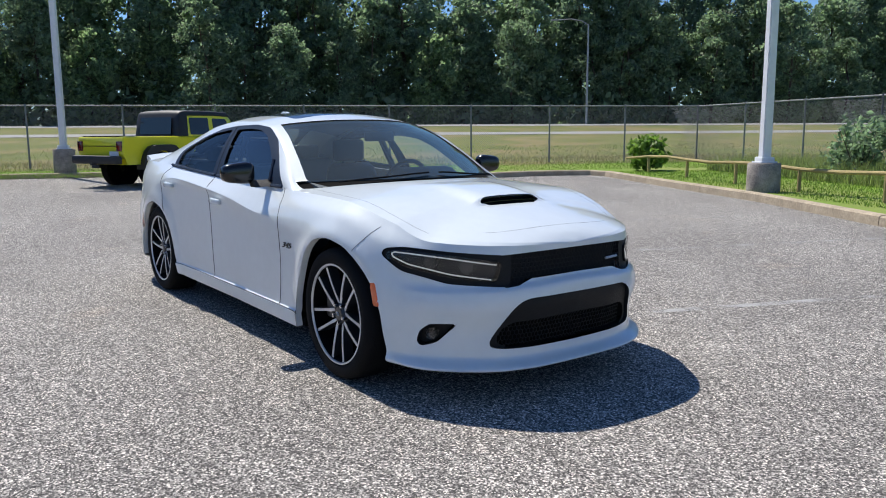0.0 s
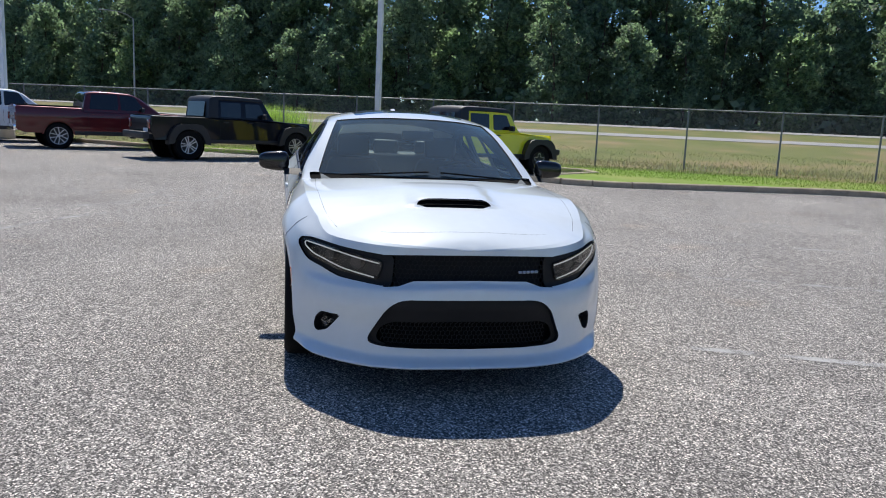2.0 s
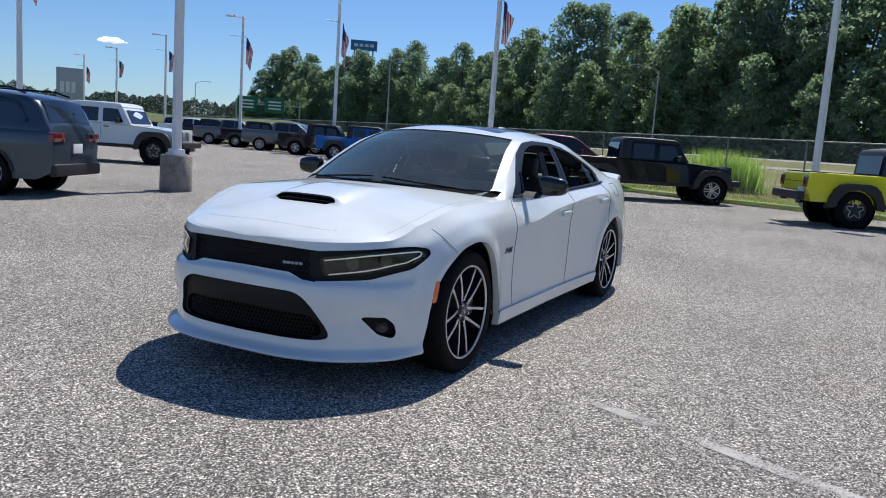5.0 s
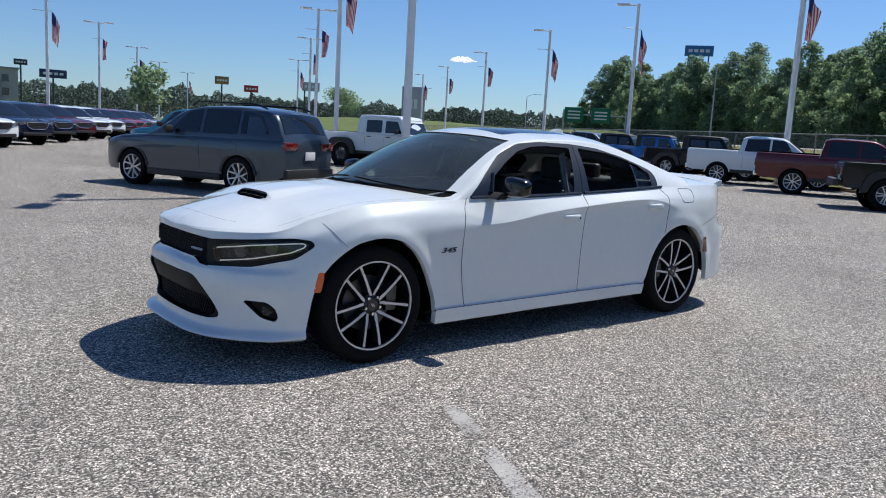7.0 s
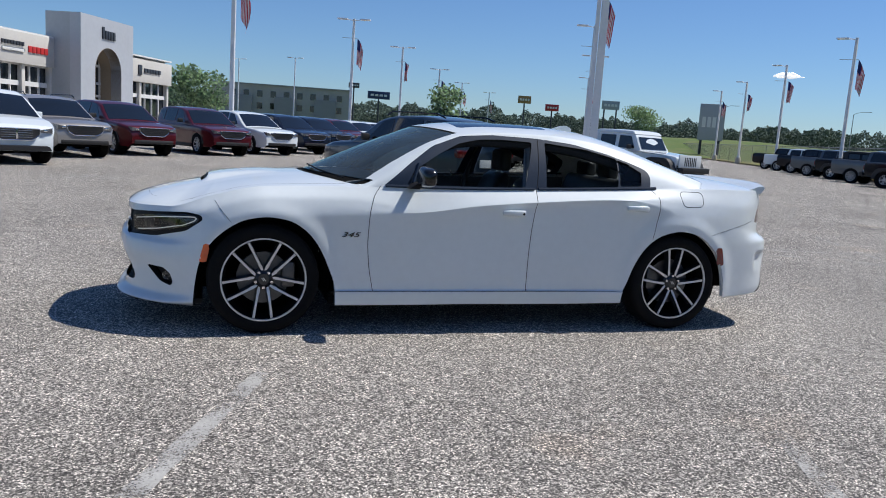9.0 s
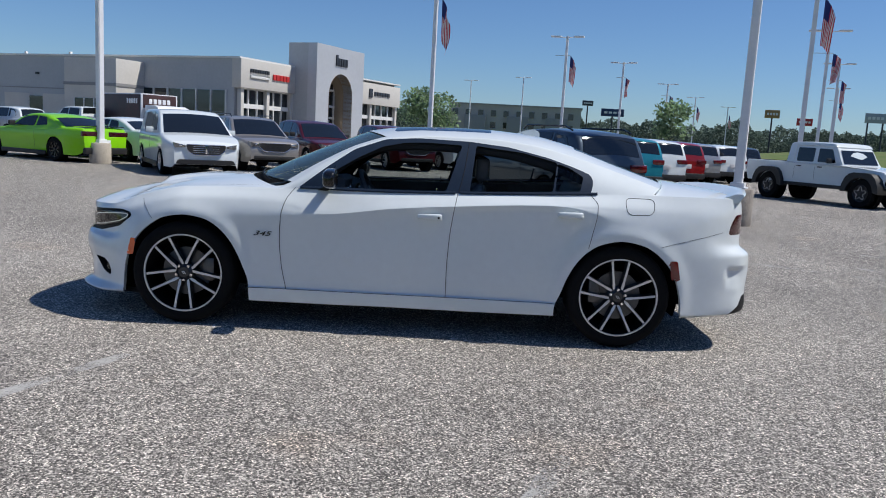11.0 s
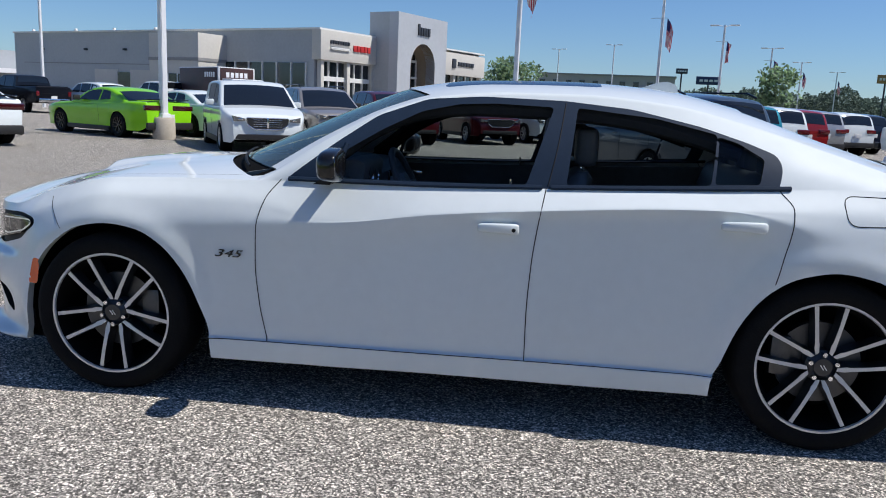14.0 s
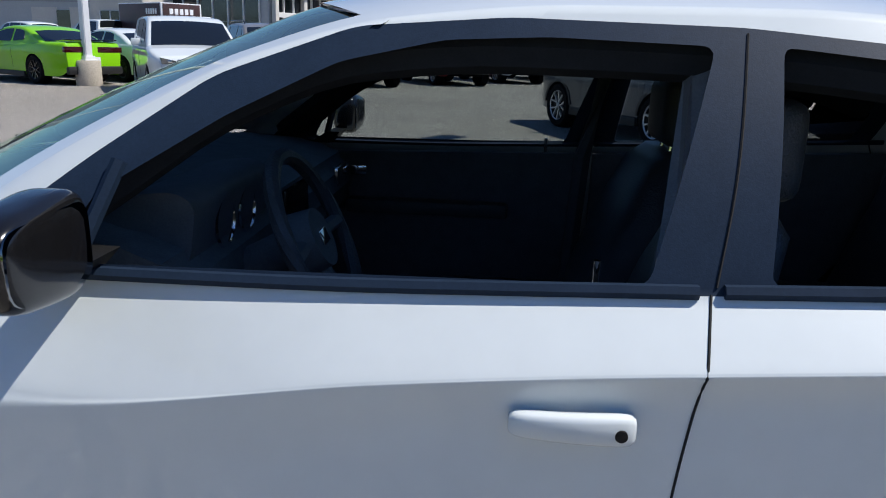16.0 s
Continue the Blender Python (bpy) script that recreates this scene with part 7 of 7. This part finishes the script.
def simple_wheel(parent, x, y, s, r, face, knobbly):
    hub = thing("wheel", "", "", Matrix.Translation((x, y, r)) @ pose(0, 0, 0, 0, 0, 0 if s > 0 else 180))
    hub.parent = parent
    rim = r * (.58 if knobbly else .68)
    h = .13
    part("tyre", lathe(bmesh.new(), [(rim, -h), (r - .03, -h), (r, -h + .04), (r, h - .04), (r - .03, h), (rim + .01, h), (rim - .005, h - .02)], 32), RUBBER, hub)
    part("rim_back", lathe(bmesh.new(), [(rim, h - .02), (rim * .95, h - .07), (0, h - .07)], 28), BLACK_TRIM, hub)
    part("rim_lip", lathe(bmesh.new(), [(rim * .93, h - .025), (rim, h - .012), (rim + .004, h - .02)], 28), face, hub)
    bm = bmesh.new()
    for k in range(5):
        a = 2 * math.pi * k / 5 + .3
        m = Matrix.Rotation(a, 4, 'Y')
        for d in ((-.02, .02) if knobbly else (-.035, .035)):
            p = [m @ Vector(v) for v in ((d - .012, h - .03, 0.03), (d + .012, h - .03, 0.03), (d * 2.1 + .014, h - .018, rim * .96), (d * 2.1 - .014, h - .018, rim * .96))]
            q = [v + Vector((0, -.03, 0)) for v in p]
            va, vb = [bm.verts.new(v) for v in p], [bm.verts.new(v) for v in q]
            bm.faces.new(va)
            for i in range(4):
                bm.faces.new((va[i], vb[i], vb[(i + 1) % 4], va[(i + 1) % 4]))
    bmesh.ops.recalc_face_normals(bm, faces=bm.faces)
    part("spokes", bm, face, hub)
    if knobbly and face == DARK_ALLOY:           # bright star-shaped edge on the dark spokes
        star = [(rim * (.60 + .20 * math.cos(5 * a)) * math.sin(a), h - .004, rim * (.60 + .20 * math.cos(5 * a)) * math.cos(a)) for a in np.linspace(0, 2 * math.pi, 61)]
        part("rim_star", tube(bmesh.new(), star, .009, 5), ALLOY, hub, "bright star-shaped rim edge")
    part("hub_cap", lathe(bmesh.new(), [(0, h - .012), (.035, h - .014), (.05, h - .03)], 14), face, hub)


P_YELLOW = paint("yellow", (0.74, 0.70, 0.03))
P_BLACK = paint("black", (0.005, 0.006, 0.010))
P_MAROON = paint("maroon", (0.085, 0.008, 0.012), 0.3)
P_BLUE = paint("blue", (0.012, 0.13, 0.42), 0.2)
P_GREY = paint("granite_grey", (0.10, 0.11, 0.12), 0.5)
P_SLATE = paint("slate_blue", (0.055, 0.075, 0.10), 0.5)
P_NAVY = paint("navy", (0.010, 0.014, 0.028), 0.3)
P_SILVER = paint("silver", (0.42, 0.42, 0.42), 0.6)
P_BEIGE = paint("warm_silver", (0.33, 0.31, 0.29), 0.5)
P_RED = paint("red", (0.26, 0.012, 0.014), 0.2)
P_GREEN = paint("lime_green", (0.22, 0.58, 0.005))
P_TEAL = paint("teal", (0.02, 0.22, 0.29), 0.3)
WH = WHITE

vehicle("gladiator", "pickup_truck", "bright yellow pickup truck with a black hard top and flares", P_YELLOW, 18.24, -5.93, -66.5, topper=BLACK_TRIM, rims=DARK_ALLOY, category="pickup")
vehicle("gladiator", "pickup_truck", "black pickup truck with silver wheels beside the grass", P_BLACK, 21.44, 1.16, -60, topper=BLACK_TRIM, category="pickup")
vehicle("pickup", "pickup_truck", "dark red crew-cab pickup truck with chrome bumper", P_MAROON, 25.2, 5.3, -66, category="pickup")
vehicle("pickup", "pickup_truck", "white crew-cab pickup truck with chrome bumper", WH, 27.8, 9.75, -66, category="pickup")
ROW = (("gladiator", "black pickup truck with a black hard top", P_BLACK), ("gladiator", "bright blue pickup truck in the parked row", P_BLUE), ("gladiator", "black pickup truck in the parked row", P_BLACK),
       ("pickup", "granite grey pickup truck in the parked row", P_GREY), ("gladiator", "black pickup truck in the parked row", P_BLACK), ("pickup", "dark grey pickup truck in the parked row", P_GREY),
       ("pickup", "black pickup truck in the parked row", P_BLACK), ("pickup", "white pickup truck in the parked row", WH), ("pickup", "black pickup truck in the parked row", P_BLACK))
for k, (kind, lab, col) in enumerate(ROW):
    vehicle(kind, "pickup_truck", lab, col, 30.35 + 2.45 * k, 14.2 + 4.5 * k, -66 + (k % 3 - 1) * 1.5, category="pickup", topper=BLACK_TRIM if kind == "gladiator" else None)
vehicle("suv", "family_suv", "slate grey three-row SUV with roof rails and silver wheels", P_SLATE, 3.35, 12.2, 115.5, rails=True, category="suv")
vehicle("gladiator", "pickup_truck", "white pickup truck with a hard top and black wheels", WH, 14.55, 16.93, -66, topper=WH, rims=DARK_ALLOY, category="pickup")
FACING = [("van", "white minivan with a black grille", WH, -4.52, 13.88, -60), ("suv", "warm silver compact SUV with roof rails", P_BEIGE, -3.61, 17.7, -58), ("suv", "dark red compact SUV with chrome grille", P_MAROON, -2.0, 20.7, -58),
          ("suv", "deep red SUV with a slotted grille", P_MAROON, .5, 23.4, -62), ("suv", "white SUV with a black grille", WH, 2.5, 26.2, -60)]
for k, (lab, col) in enumerate((("dark navy SUV", P_NAVY), ("dark navy SUV", P_NAVY), ("dark red SUV", P_MAROON), ("white SUV", WH), ("white SUV", WH), ("dark red SUV", P_MAROON), ("red SUV", P_RED), ("dark red SUV", P_MAROON), ("silver SUV", P_SILVER), ("dark grey SUV", P_GREY))):
    FACING.append(("suv", lab + " in the row of parked cars", col, 4.3 + 1.75 * k, 29.2 + 3.5 * k, -60))
for kind, lab, col, x, y, a in FACING:
    fo = SPECS[kind]["fo"]
    vehicle(kind, "minivan" if kind == "van" else "family_suv", lab, col, x - fo * math.cos(radians(a)), y - fo * math.sin(radians(a)), a, "row of parked cars", rails=col in (P_BEIGE,), category="minivan" if kind == "van" else "suv")
for lab, col, x, y in (("teal blue boxy SUV seen from behind", P_TEAL, 7.5, 17.4), ("white SUV seen from behind", WH, 9.0, 20.1), ("red boxy SUV seen from behind", P_RED, 10.5, 22.8), ("silver SUV seen from behind", P_SILVER, 12.0, 25.5), ("white SUV", WH, 14.2, 28.5), ("dark navy SUV", P_NAVY, 16, 31.5)):
    vehicle("suv", "family_suv", lab.replace(" seen from behind", "") + " among parked cars", col, x - .29 * 3.7, y + .957 * 3.7, 107, "second row of parked cars", category="suv")
vehicle("coupe", "sports_coupe", "lime green two-door coupe with black wheels", P_GREEN, -12.45, 19.55, 153, rims=GLOSS_BLACK)
vehicle("coupe", "sports_coupe", "white two-door coupe with dark tail lamps", WH, -13.6, 13.75, 150, rims=DARK_ALLOY)
vehicle("coupe", "sports_coupe", "white coupe parked behind the lamp post", WH, -11.0, 21.6, 150, rims=DARK_ALLOY)
for lab, col, x, y, kind in (("black pickup truck near the showroom", P_BLACK, -27.5, 36.5, "pickup"), ("white SUV near the showroom", WH, -24.0, 37.6, "suv"), ("white pickup truck near the showroom", WH, -20.8, 39.0, "pickup"), ("black pickup truck near the showroom", P_BLACK, -31.5, 35.0, "pickup")):
    vehicle(kind, "pickup_truck" if kind == "pickup" else "family_suv", lab, col, x, y, 152, "cars by the showroom", category="pickup" if kind == "pickup" else "suv")

# box lorry with a dark printed side
lorry = thing("box_truck", "white box truck with a dark printed body parked by the showroom", "truck", pose(-13.1, 35.3, 0, 0, 0, -40 - 180))
part("cargo_box", box(bmesh.new(), (3.6, 0, 1.85), (4.6, 2.1, 1.8), .04), POLE_WHITE, lorry)
DARK_PRINT = material("dark_print", (0.03, 0.022, 0.022), 0.5, 0, 0, 0.5, 1.2, col2=(0.09, 0.03, 0.03))
for s in (1, -1):
    side = part("printed_side", box(bmesh.new(), (3.6, s * 1.06, 1.85), (4.4, .03, 1.7), .004), DARK_PRINT, lorry, "dark printed truck side")
    for k in range(5):
        part("lettering_bar", box(bmesh.new(), (1.75 + k * .24, s * 1.08, 2.35), (.16, .012, .26), .003), POLE_WHITE, side)
front = part("printed_front", box(bmesh.new(), (1.285, 0, 2.35), (.03, 1.9, .7), .004), DARK_PRINT, lorry)
for k in range(5):
    part("lettering_bar", box(bmesh.new(), (1.262, -.5 + k * .26, 2.35), (.012, .18, .26), .003), POLE_WHITE, front)
part("cab", inflate(bmesh.new(), [(-.75, .5), (-.80, 1.1), (-.55, 1.25), (-.1, 2.05), (.2, 2.15), (1.2, 2.15), (1.25, .5)], lambda x, z: 1.0 - .12 * max(0, z - 1.2), RINGS), POLE_WHITE, lorry)
part("windscreen", prism(bmesh.new(), [(-.50, 1.33), (-.14, 1.98), (-.11, 1.96), (-.47, 1.31)], 'y', -.82, .82), DARK_GLASS, lorry)
for s in (1, -1):
    part("side_window", box(bmesh.new(), (.45, s * .90, 1.65), (.7, .06, .5), .02), DARK_GLASS, lorry)
    part("headlight", box(bmesh.new(), (-.78, s * .78, .92), (.08, .28, .18), .03), LAMP_GLASS, lorry)
    for px in (0, 3.9):
        simple_wheel(lorry, px, s * .88, s, .40, ALLOY, True)
part("chassis", box(bmesh.new(), (3.0, 0, .75), (5.8, .9, .3)), LINER, lorry)

# ---- showroom ----
STUCCO = material("pale_stucco", (0.56, 0.54, 0.50), 0.85, 0, 0, 0.06, 0.8, 0.15, 30)
GREY_WALL = material("grey_metal_wall", (0.40, 0.42, 0.44), 0.6, 0.1, 0, 0.07, 0.5)
DARKER = material("grey_band", (0.26, 0.26, 0.265), 0.7, 0, 0, 0.08, 0.7)
SHOP_GLASS = material("shop_glass", (0.015, 0.02, 0.024), 0.05, 0, 0, 0.2, 0.6, spec=0.8)
FRAME_WHITE = material("white_frames", (0.72, 0.72, 0.70), 0.5, 0, 0, 0.05, 3)
SIGN_RED = material("sign_red", (0.5, 0.03, 0.03), 0.5, 0, 0, 0.05, 3)
SIGN_DARK = material("sign_dark", (0.03, 0.035, 0.045), 0.5, 0, 0, 0.1, 3)
# local x along the front (0 at the near corner), local y into the building
shop = thing("showroom", "pale grey car showroom with an arched entrance tower", "building", pose(-13.6, 49.5, 0, 0, 0, 66.5), kind="structure")
FRONT, DEPTH, HW = 24.0, 35.0, 6.0
part("wall", box(bmesh.new(), (FRONT / 2, DEPTH / 2 + .3, HW / 2), (FRONT, DEPTH, HW)), GREY_WALL, shop, "grey clad wall")
part("sign_band", box(bmesh.new(), (3.15, .05, 5.0), (6.5, .8, 2.0), .02), STUCCO, shop, "pale sign fascia")
part("sign_band", box(bmesh.new(), (18.8, .05, 4.85), (10.5, .8, 1.9), .02), STUCCO, shop)
part("parapet", box(bmesh.new(), (FRONT / 2, DEPTH / 2, HW + .06), (FRONT + .3, DEPTH + .6, .12)), FRAME_WHITE, shop)
part("side_block", box(bmesh.new(), (-1.2, 11.3, 2.8), (3.0, 5.2, 5.6), .02), STUCCO, shop, "pale side block")
part("side_band", box(bmesh.new(), (-1.22, 11.3, 3.75), (3.06, 5.3, .22)), DARKER, shop)
for y0 in (11.3,):
    w = part("window", box(bmesh.new(), (-2.72, y0, 1.6), (.08, 3.0, 2.2)), SHOP_GLASS, shop)
    for k in range(4):
        part("mullion", box(bmesh.new(), (-2.77, y0 - 1.5 + k, 1.6), (.06, .08, 2.2)), FRAME_WHITE, w)
    part("mullion", box(bmesh.new(), (-2.77, y0, 1.75), (.06, 3.0, .08)), FRAME_WHITE, w)
for x0, x1, n in ((0.35, 6.3, 6), (13.8, 23.7, 8)):
    part("window_recess", box(bmesh.new(), ((x0 + x1) / 2, .26, 2.0), (x1 - x0, .10, 3.9)), SHOP_GLASS, shop, "dark shop window")
    for k in range(n + 1):
        part("mullion", box(bmesh.new(), (x0 + (x1 - x0) * k / n, .16, 2.0), (.09, .16, 3.9)), FRAME_WHITE, shop)
    for z, h in ((2.75, .32), (.12, .24), (3.98, .14)):
        part("transom", box(bmesh.new(), ((x0 + x1) / 2, .15, z), (x1 - x0, .18, h)), FRAME_WHITE, shop)
    for xx in ((x0 + x1) / 2, x0, x1):
        part("pier", box(bmesh.new(), (xx, .02, 2.0), (.34, .34, 4.0), .02), STUCCO, shop)
# windows round the corner on the side wall
for k in range(6):
    w = part("window", box(bmesh.new(), (-.03, 1.6 + k * 1.35, 3.0), (.08, 1.2, 1.5)), SHOP_GLASS, shop)
    part("mullion", box(bmesh.new(), (-.07, 1.0 + k * 1.35, 2.1), (.08, .09, 3.4)), FRAME_WHITE, w)
part("window", box(bmesh.new(), (-.03, 2.6, 1.2), (.08, 3.2, 2.0)), SHOP_GLASS, shop)
part("window", box(bmesh.new(), (-.03, 7.6, 1.2), (.08, 1.6, 2.0)), SHOP_GLASS, shop)
for y0 in (18.0, 22.5):
    part("roller_door", box(bmesh.new(), (-.03, y0, 1.5), (.06, 3.0, 3.0)), STUCCO, shop, "pale roller door")
part("window", box(bmesh.new(), (-.03, 20.3, 1.8), (.06, 1.6, 2.0)), SHOP_GLASS, shop)
part("wall_line", box(bmesh.new(), (-.02, 24.0, 3.45), (.05, 20.0, .06)), DARKER, shop)
for y0 in (15, 20, 25, 31):
    part("wall_lamp", box(bmesh.new(), (-.12, y0, 4.6), (.25, .25, .18), .04), SIGN_DARK, shop)
    part("roof_camera", box(bmesh.new(), (.1, y0 + 1.5, HW + .22), (.2, .2, .2), .04), FRAME_WHITE, shop)
# tower front: lighter than its grey sides, sunlight put into the colour
TOWER = material("sunlit_tower_grey", (0.47, 0.49, 0.52), 0.5, 0.1, 0, 0.06, 0.4)
# entrance tower with an arch
TX0, TX1, TH, AW, AS = 6.4, 13.5, 7.9, 1.75, 4.1
cx = (TX0 + TX1) / 2
ap = [(cx + AW * math.cos(a), AS + AW * math.sin(a)) for a in np.linspace(0, math.pi, 17)]
poly = [(TX0, 0), (cx - AW, 0)] + ap[::-1] + [(cx + AW, 0), (TX1, 0), (TX1, TH), (TX0, TH)]
bm = prism(bmesh.new(), poly, 'y', -2.3, -1.5)
bmesh.ops.triangulate(bm, faces=[f for f in bm.faces if len(f.verts) > 4])
part("tower_front", bm, TOWER, shop, "grey entrance tower front with an arch", False)
part("tower_side", box(bmesh.new(), (TX0 + .2, -.6, TH / 2), (.4, 1.8, TH)), GREY_WALL, shop)
part("tower_side", box(bmesh.new(), (TX1 - .2, -.6, TH / 2), (.4, 1.8, TH)), GREY_WALL, shop)
part("tower_roof", box(bmesh.new(), (cx, -.6, TH - .1), (TX1 - TX0 - .8, 1.8, .2)), GREY_WALL, shop)
bm = bmesh.new()
arc = [[bm.verts.new((x, yy, z)) for yy in (-2.34, -.6)] for x, z in [(cx + AW, 0)] + ap + [(cx - AW, 0)]]
for a, b in zip(arc, arc[1:]):
    bm.faces.new((a[0], a[1], b[1], b[0]))
part("arch_lining", bm, material("bronze_lining", (0.33, 0.27, 0.20), 0.5, 0.3, 0, 0.1, 1), shop, "tan arch lining")
part("entrance_glass", box(bmesh.new(), (cx, -.5, 3.0), (2 * AW, .1, 6.0)), SHOP_GLASS, shop)
for k in (-1, -.33, .33, 1):
    part("mullion", box(bmesh.new(), (cx + k * AW * .95, -.60, 3.0), (.10, .12, 6.0)), FRAME_WHITE, shop)
for z in (2.35, 3.3, 4.6):
    part("transom", box(bmesh.new(), (cx, -.60, z), (2 * AW, .12, .18)), FRAME_WHITE, shop)
part("entrance_door", box(bmesh.new(), (cx, -.66, 1.1), (1.9, .08, 2.2), .01), FRAME_WHITE, shop, "white framed glass door")
# signs as plain bars
for k in range(5):
    part("sign_bar", box(bmesh.new(), (cx - .75 + k * .36, -2.35, 6.75 + (.12 if k == 0 else 0)), (.26, .1, .62 if k else .85), .02), SIGN_DARK, shop)
for k in range(8):
    part("sign_bar", box(bmesh.new(), (1.0 + k * .28, -.40, 5.25), (.2, .08, .26), .02), SIGN_DARK, shop)
part("sign_wing", box(bmesh.new(), (2.0, -.40, 4.86), (2.2, .08, .22), .1), FRAME_WHITE, shop)
for k in range(5):
    part("sign_bar", box(bmesh.new(), (3.7 + k * .42, -.40, 5.0), (.34, .08, .42), .02), SIGN_RED, shop)
for k in range(4):
    part("sign_bar", box(bmesh.new(), (14.3 + k * .36, -.40, 4.9), (.28, .08, .5), .02), SIGN_DARK, shop)
part("sign_shield", box(bmesh.new(), (18.2, -.40, 4.9), (.6, .08, .8), .08), SIGN_DARK, shop)
for k in range(6):
    part("sign_bar", box(bmesh.new(), (19.1 + k * .5, -.40, 4.9), (.4, .08, .36), .02), SIGN_DARK, shop)

# annex at the far end and low hall
flat_hall = thing("service_hall", "low white hall beside the showroom", "building", pose(-58, 78, 0, 0, 0, 66.5), kind="structure")
part("wall", box(bmesh.new(), (0, 12, 2.6), (26, 22, 5.2)), GREY_WALL, flat_hall)
part("canopy", box(bmesh.new(), (0, -.6, 2.9), (26, 3.0, .5)), POLE_WHITE, flat_hall)

# hotel far behind
HOTEL = material("hotel_stucco", (0.38, 0.365, 0.34), 0.85, 0, 0, 0.08, 0.3)
hotel = thing("hotel", "long pale grey hotel block with rows of windows", "building", pose(.5, 180, 0, 0, 0, -8), kind="structure")
part("wall", box(bmesh.new(), (15, 8, 4.6), (31, 14, 9.2)), HOTEL, hotel)
part("roof", box(bmesh.new(), (15, 8, 9.35), (31.6, 14.6, .3)), DARKER, hotel)
for z in (1.8, 4.6, 7.3):
    for k in range(10):
        part("window", box(bmesh.new(), (1.2 + k * 3.0, .97, z), (1.2, .1, 1.4)), SHOP_GLASS, hotel)
for k in (6, 16, 25):
    part("bay", box(bmesh.new(), (k, .6, 3.4), (5, 1.2, 6.8)), DARKER, hotel)


def pylon(x, y, h, w, ph, col, turn, posts=1, bars=4):
    t = thing("pylon_sign", "tall roadside sign panel on steel posts", "sign", pose(x, y, 0, 0, 0, turn), "roadside signs")
    for s in ((0,) if posts == 1 else (-.35, .35)):
        part("post", cyl(bmesh.new(), (s * w, 0, 0), (s * w, 0, h - ph * .5), .22, .2, 10), SIGN_DARK, t)
    p = part("panel", box(bmesh.new(), (0, 0, h - ph / 2), (w, .5, ph), .05), col, t)
    for k in range(bars):
        part("sign_bar", box(bmesh.new(), (-w * .3 + k * w * .2, -.27, h - ph / 2), (w * .14, .06, ph * .28)), FRAME_WHITE, p)


SIGN_BLUE = material("sign_blue", (0.015, 0.035, 0.10), 0.5, 0, 0, 0.1, 1)
SIGN_SKY = material("sign_light_blue", (0.03, 0.16, 0.36), 0.5, 0, 0, 0.1, 1)
SIGN_GREEN = material("sign_green", (0.0, 0.13, 0.06), 0.5, 0, 0, 0.1, 1)
SIGN_TAN = material("sign_tan", (0.35, 0.20, 0.07), 0.5, 0, 0, 0.1, 1)
for a, d, h, w, ph, col, n in ((78.2, 215, 11.0, 6.0, 2.0, SIGN_BLUE, 1), (82.2, 220, 10.6, 3.6, 1.2, SIGN_DARK, 1), (67.7, 215, 12.4, 3.5, 2.0, SIGN_TAN, 1), (65.7, 220, 10.8, 3.7, 1.8, SIGN_RED, 1), (61.6, 215, 12.4, 4.6, 2.3, GREY_WALL, 2), (80.0, 225, 13.4, 3.0, 1.4, SIGN_DARK, 1)):
    pylon(-.47 + d * math.cos(math.radians(a)), -6.2 + d * math.sin(math.radians(a)), h, w, ph, col, a - 90 + 8, n)
pylon(74.7, 100, 8.4, 3.8, 5.6, GREY_WALL, -35, 2, 3)
pylon(212.5, 139.5, 32, 8.5, 3.2, SIGN_SKY, -57, 2)
# green highway gantry
gan = thing("highway_sign", "green highway direction signs on a steel gantry", "sign", pose(148, 122, 0, 0, 0, -50))
for s in (-9, 6):
    part("post", cyl(bmesh.new(), (s, 0, 0), (s, 0, 8.5), .2, seg=8), GALV, gan)
part("beam", box(bmesh.new(), (-1.5, 0, 7.4), (16, .3, .3)), GALV, gan)
for s in (-6.5, 0.0):
    q = part("panel", box(bmesh.new(), (s, -.3, 7.3), (4.6, .1, 3.6), .05), SIGN_GREEN, gan)
    for k in (-.8, 0, .8):
        part("sign_bar", box(bmesh.new(), (s, -.37, 7.3 + k), (3.0, .04, .35)), FRAME_WHITE, q)

# small cloud far off; its own glow stands in for sunlight on it
CLOUD = glow_material("cloud_glow_white", (0.9, 0.92, 0.95), 0.75)
bm = bmesh.new()
rg = np.random.default_rng(4)
for k in range(60):
    u = float(rg.normal(0, .42))
    w = max(0.0, 1 - (u / 1.1) ** 2)
    r = float(rg.uniform(2.2, 5.5)) * (.5 + w * .6)
    bmesh.ops.create_icosphere(bm, subdivisions=2, radius=r, matrix=Matrix.Translation((u * 28, float(rg.normal(0, 5)), float(rg.uniform(-1, 7.5)) * w)) @ Matrix.Diagonal((1.5, 1.2, .75, 1)))
cl = part("cloud", bm, CLOUD, None, "small white cloud low in the sky")
ca = math.radians(50.2)
cl.matrix_basis = pose(1900 * math.cos(ca), 1900 * math.sin(ca), 170, 0, 0, math.degrees(ca) + 90)
tagged(cl, kind="structure", category="backdrop")
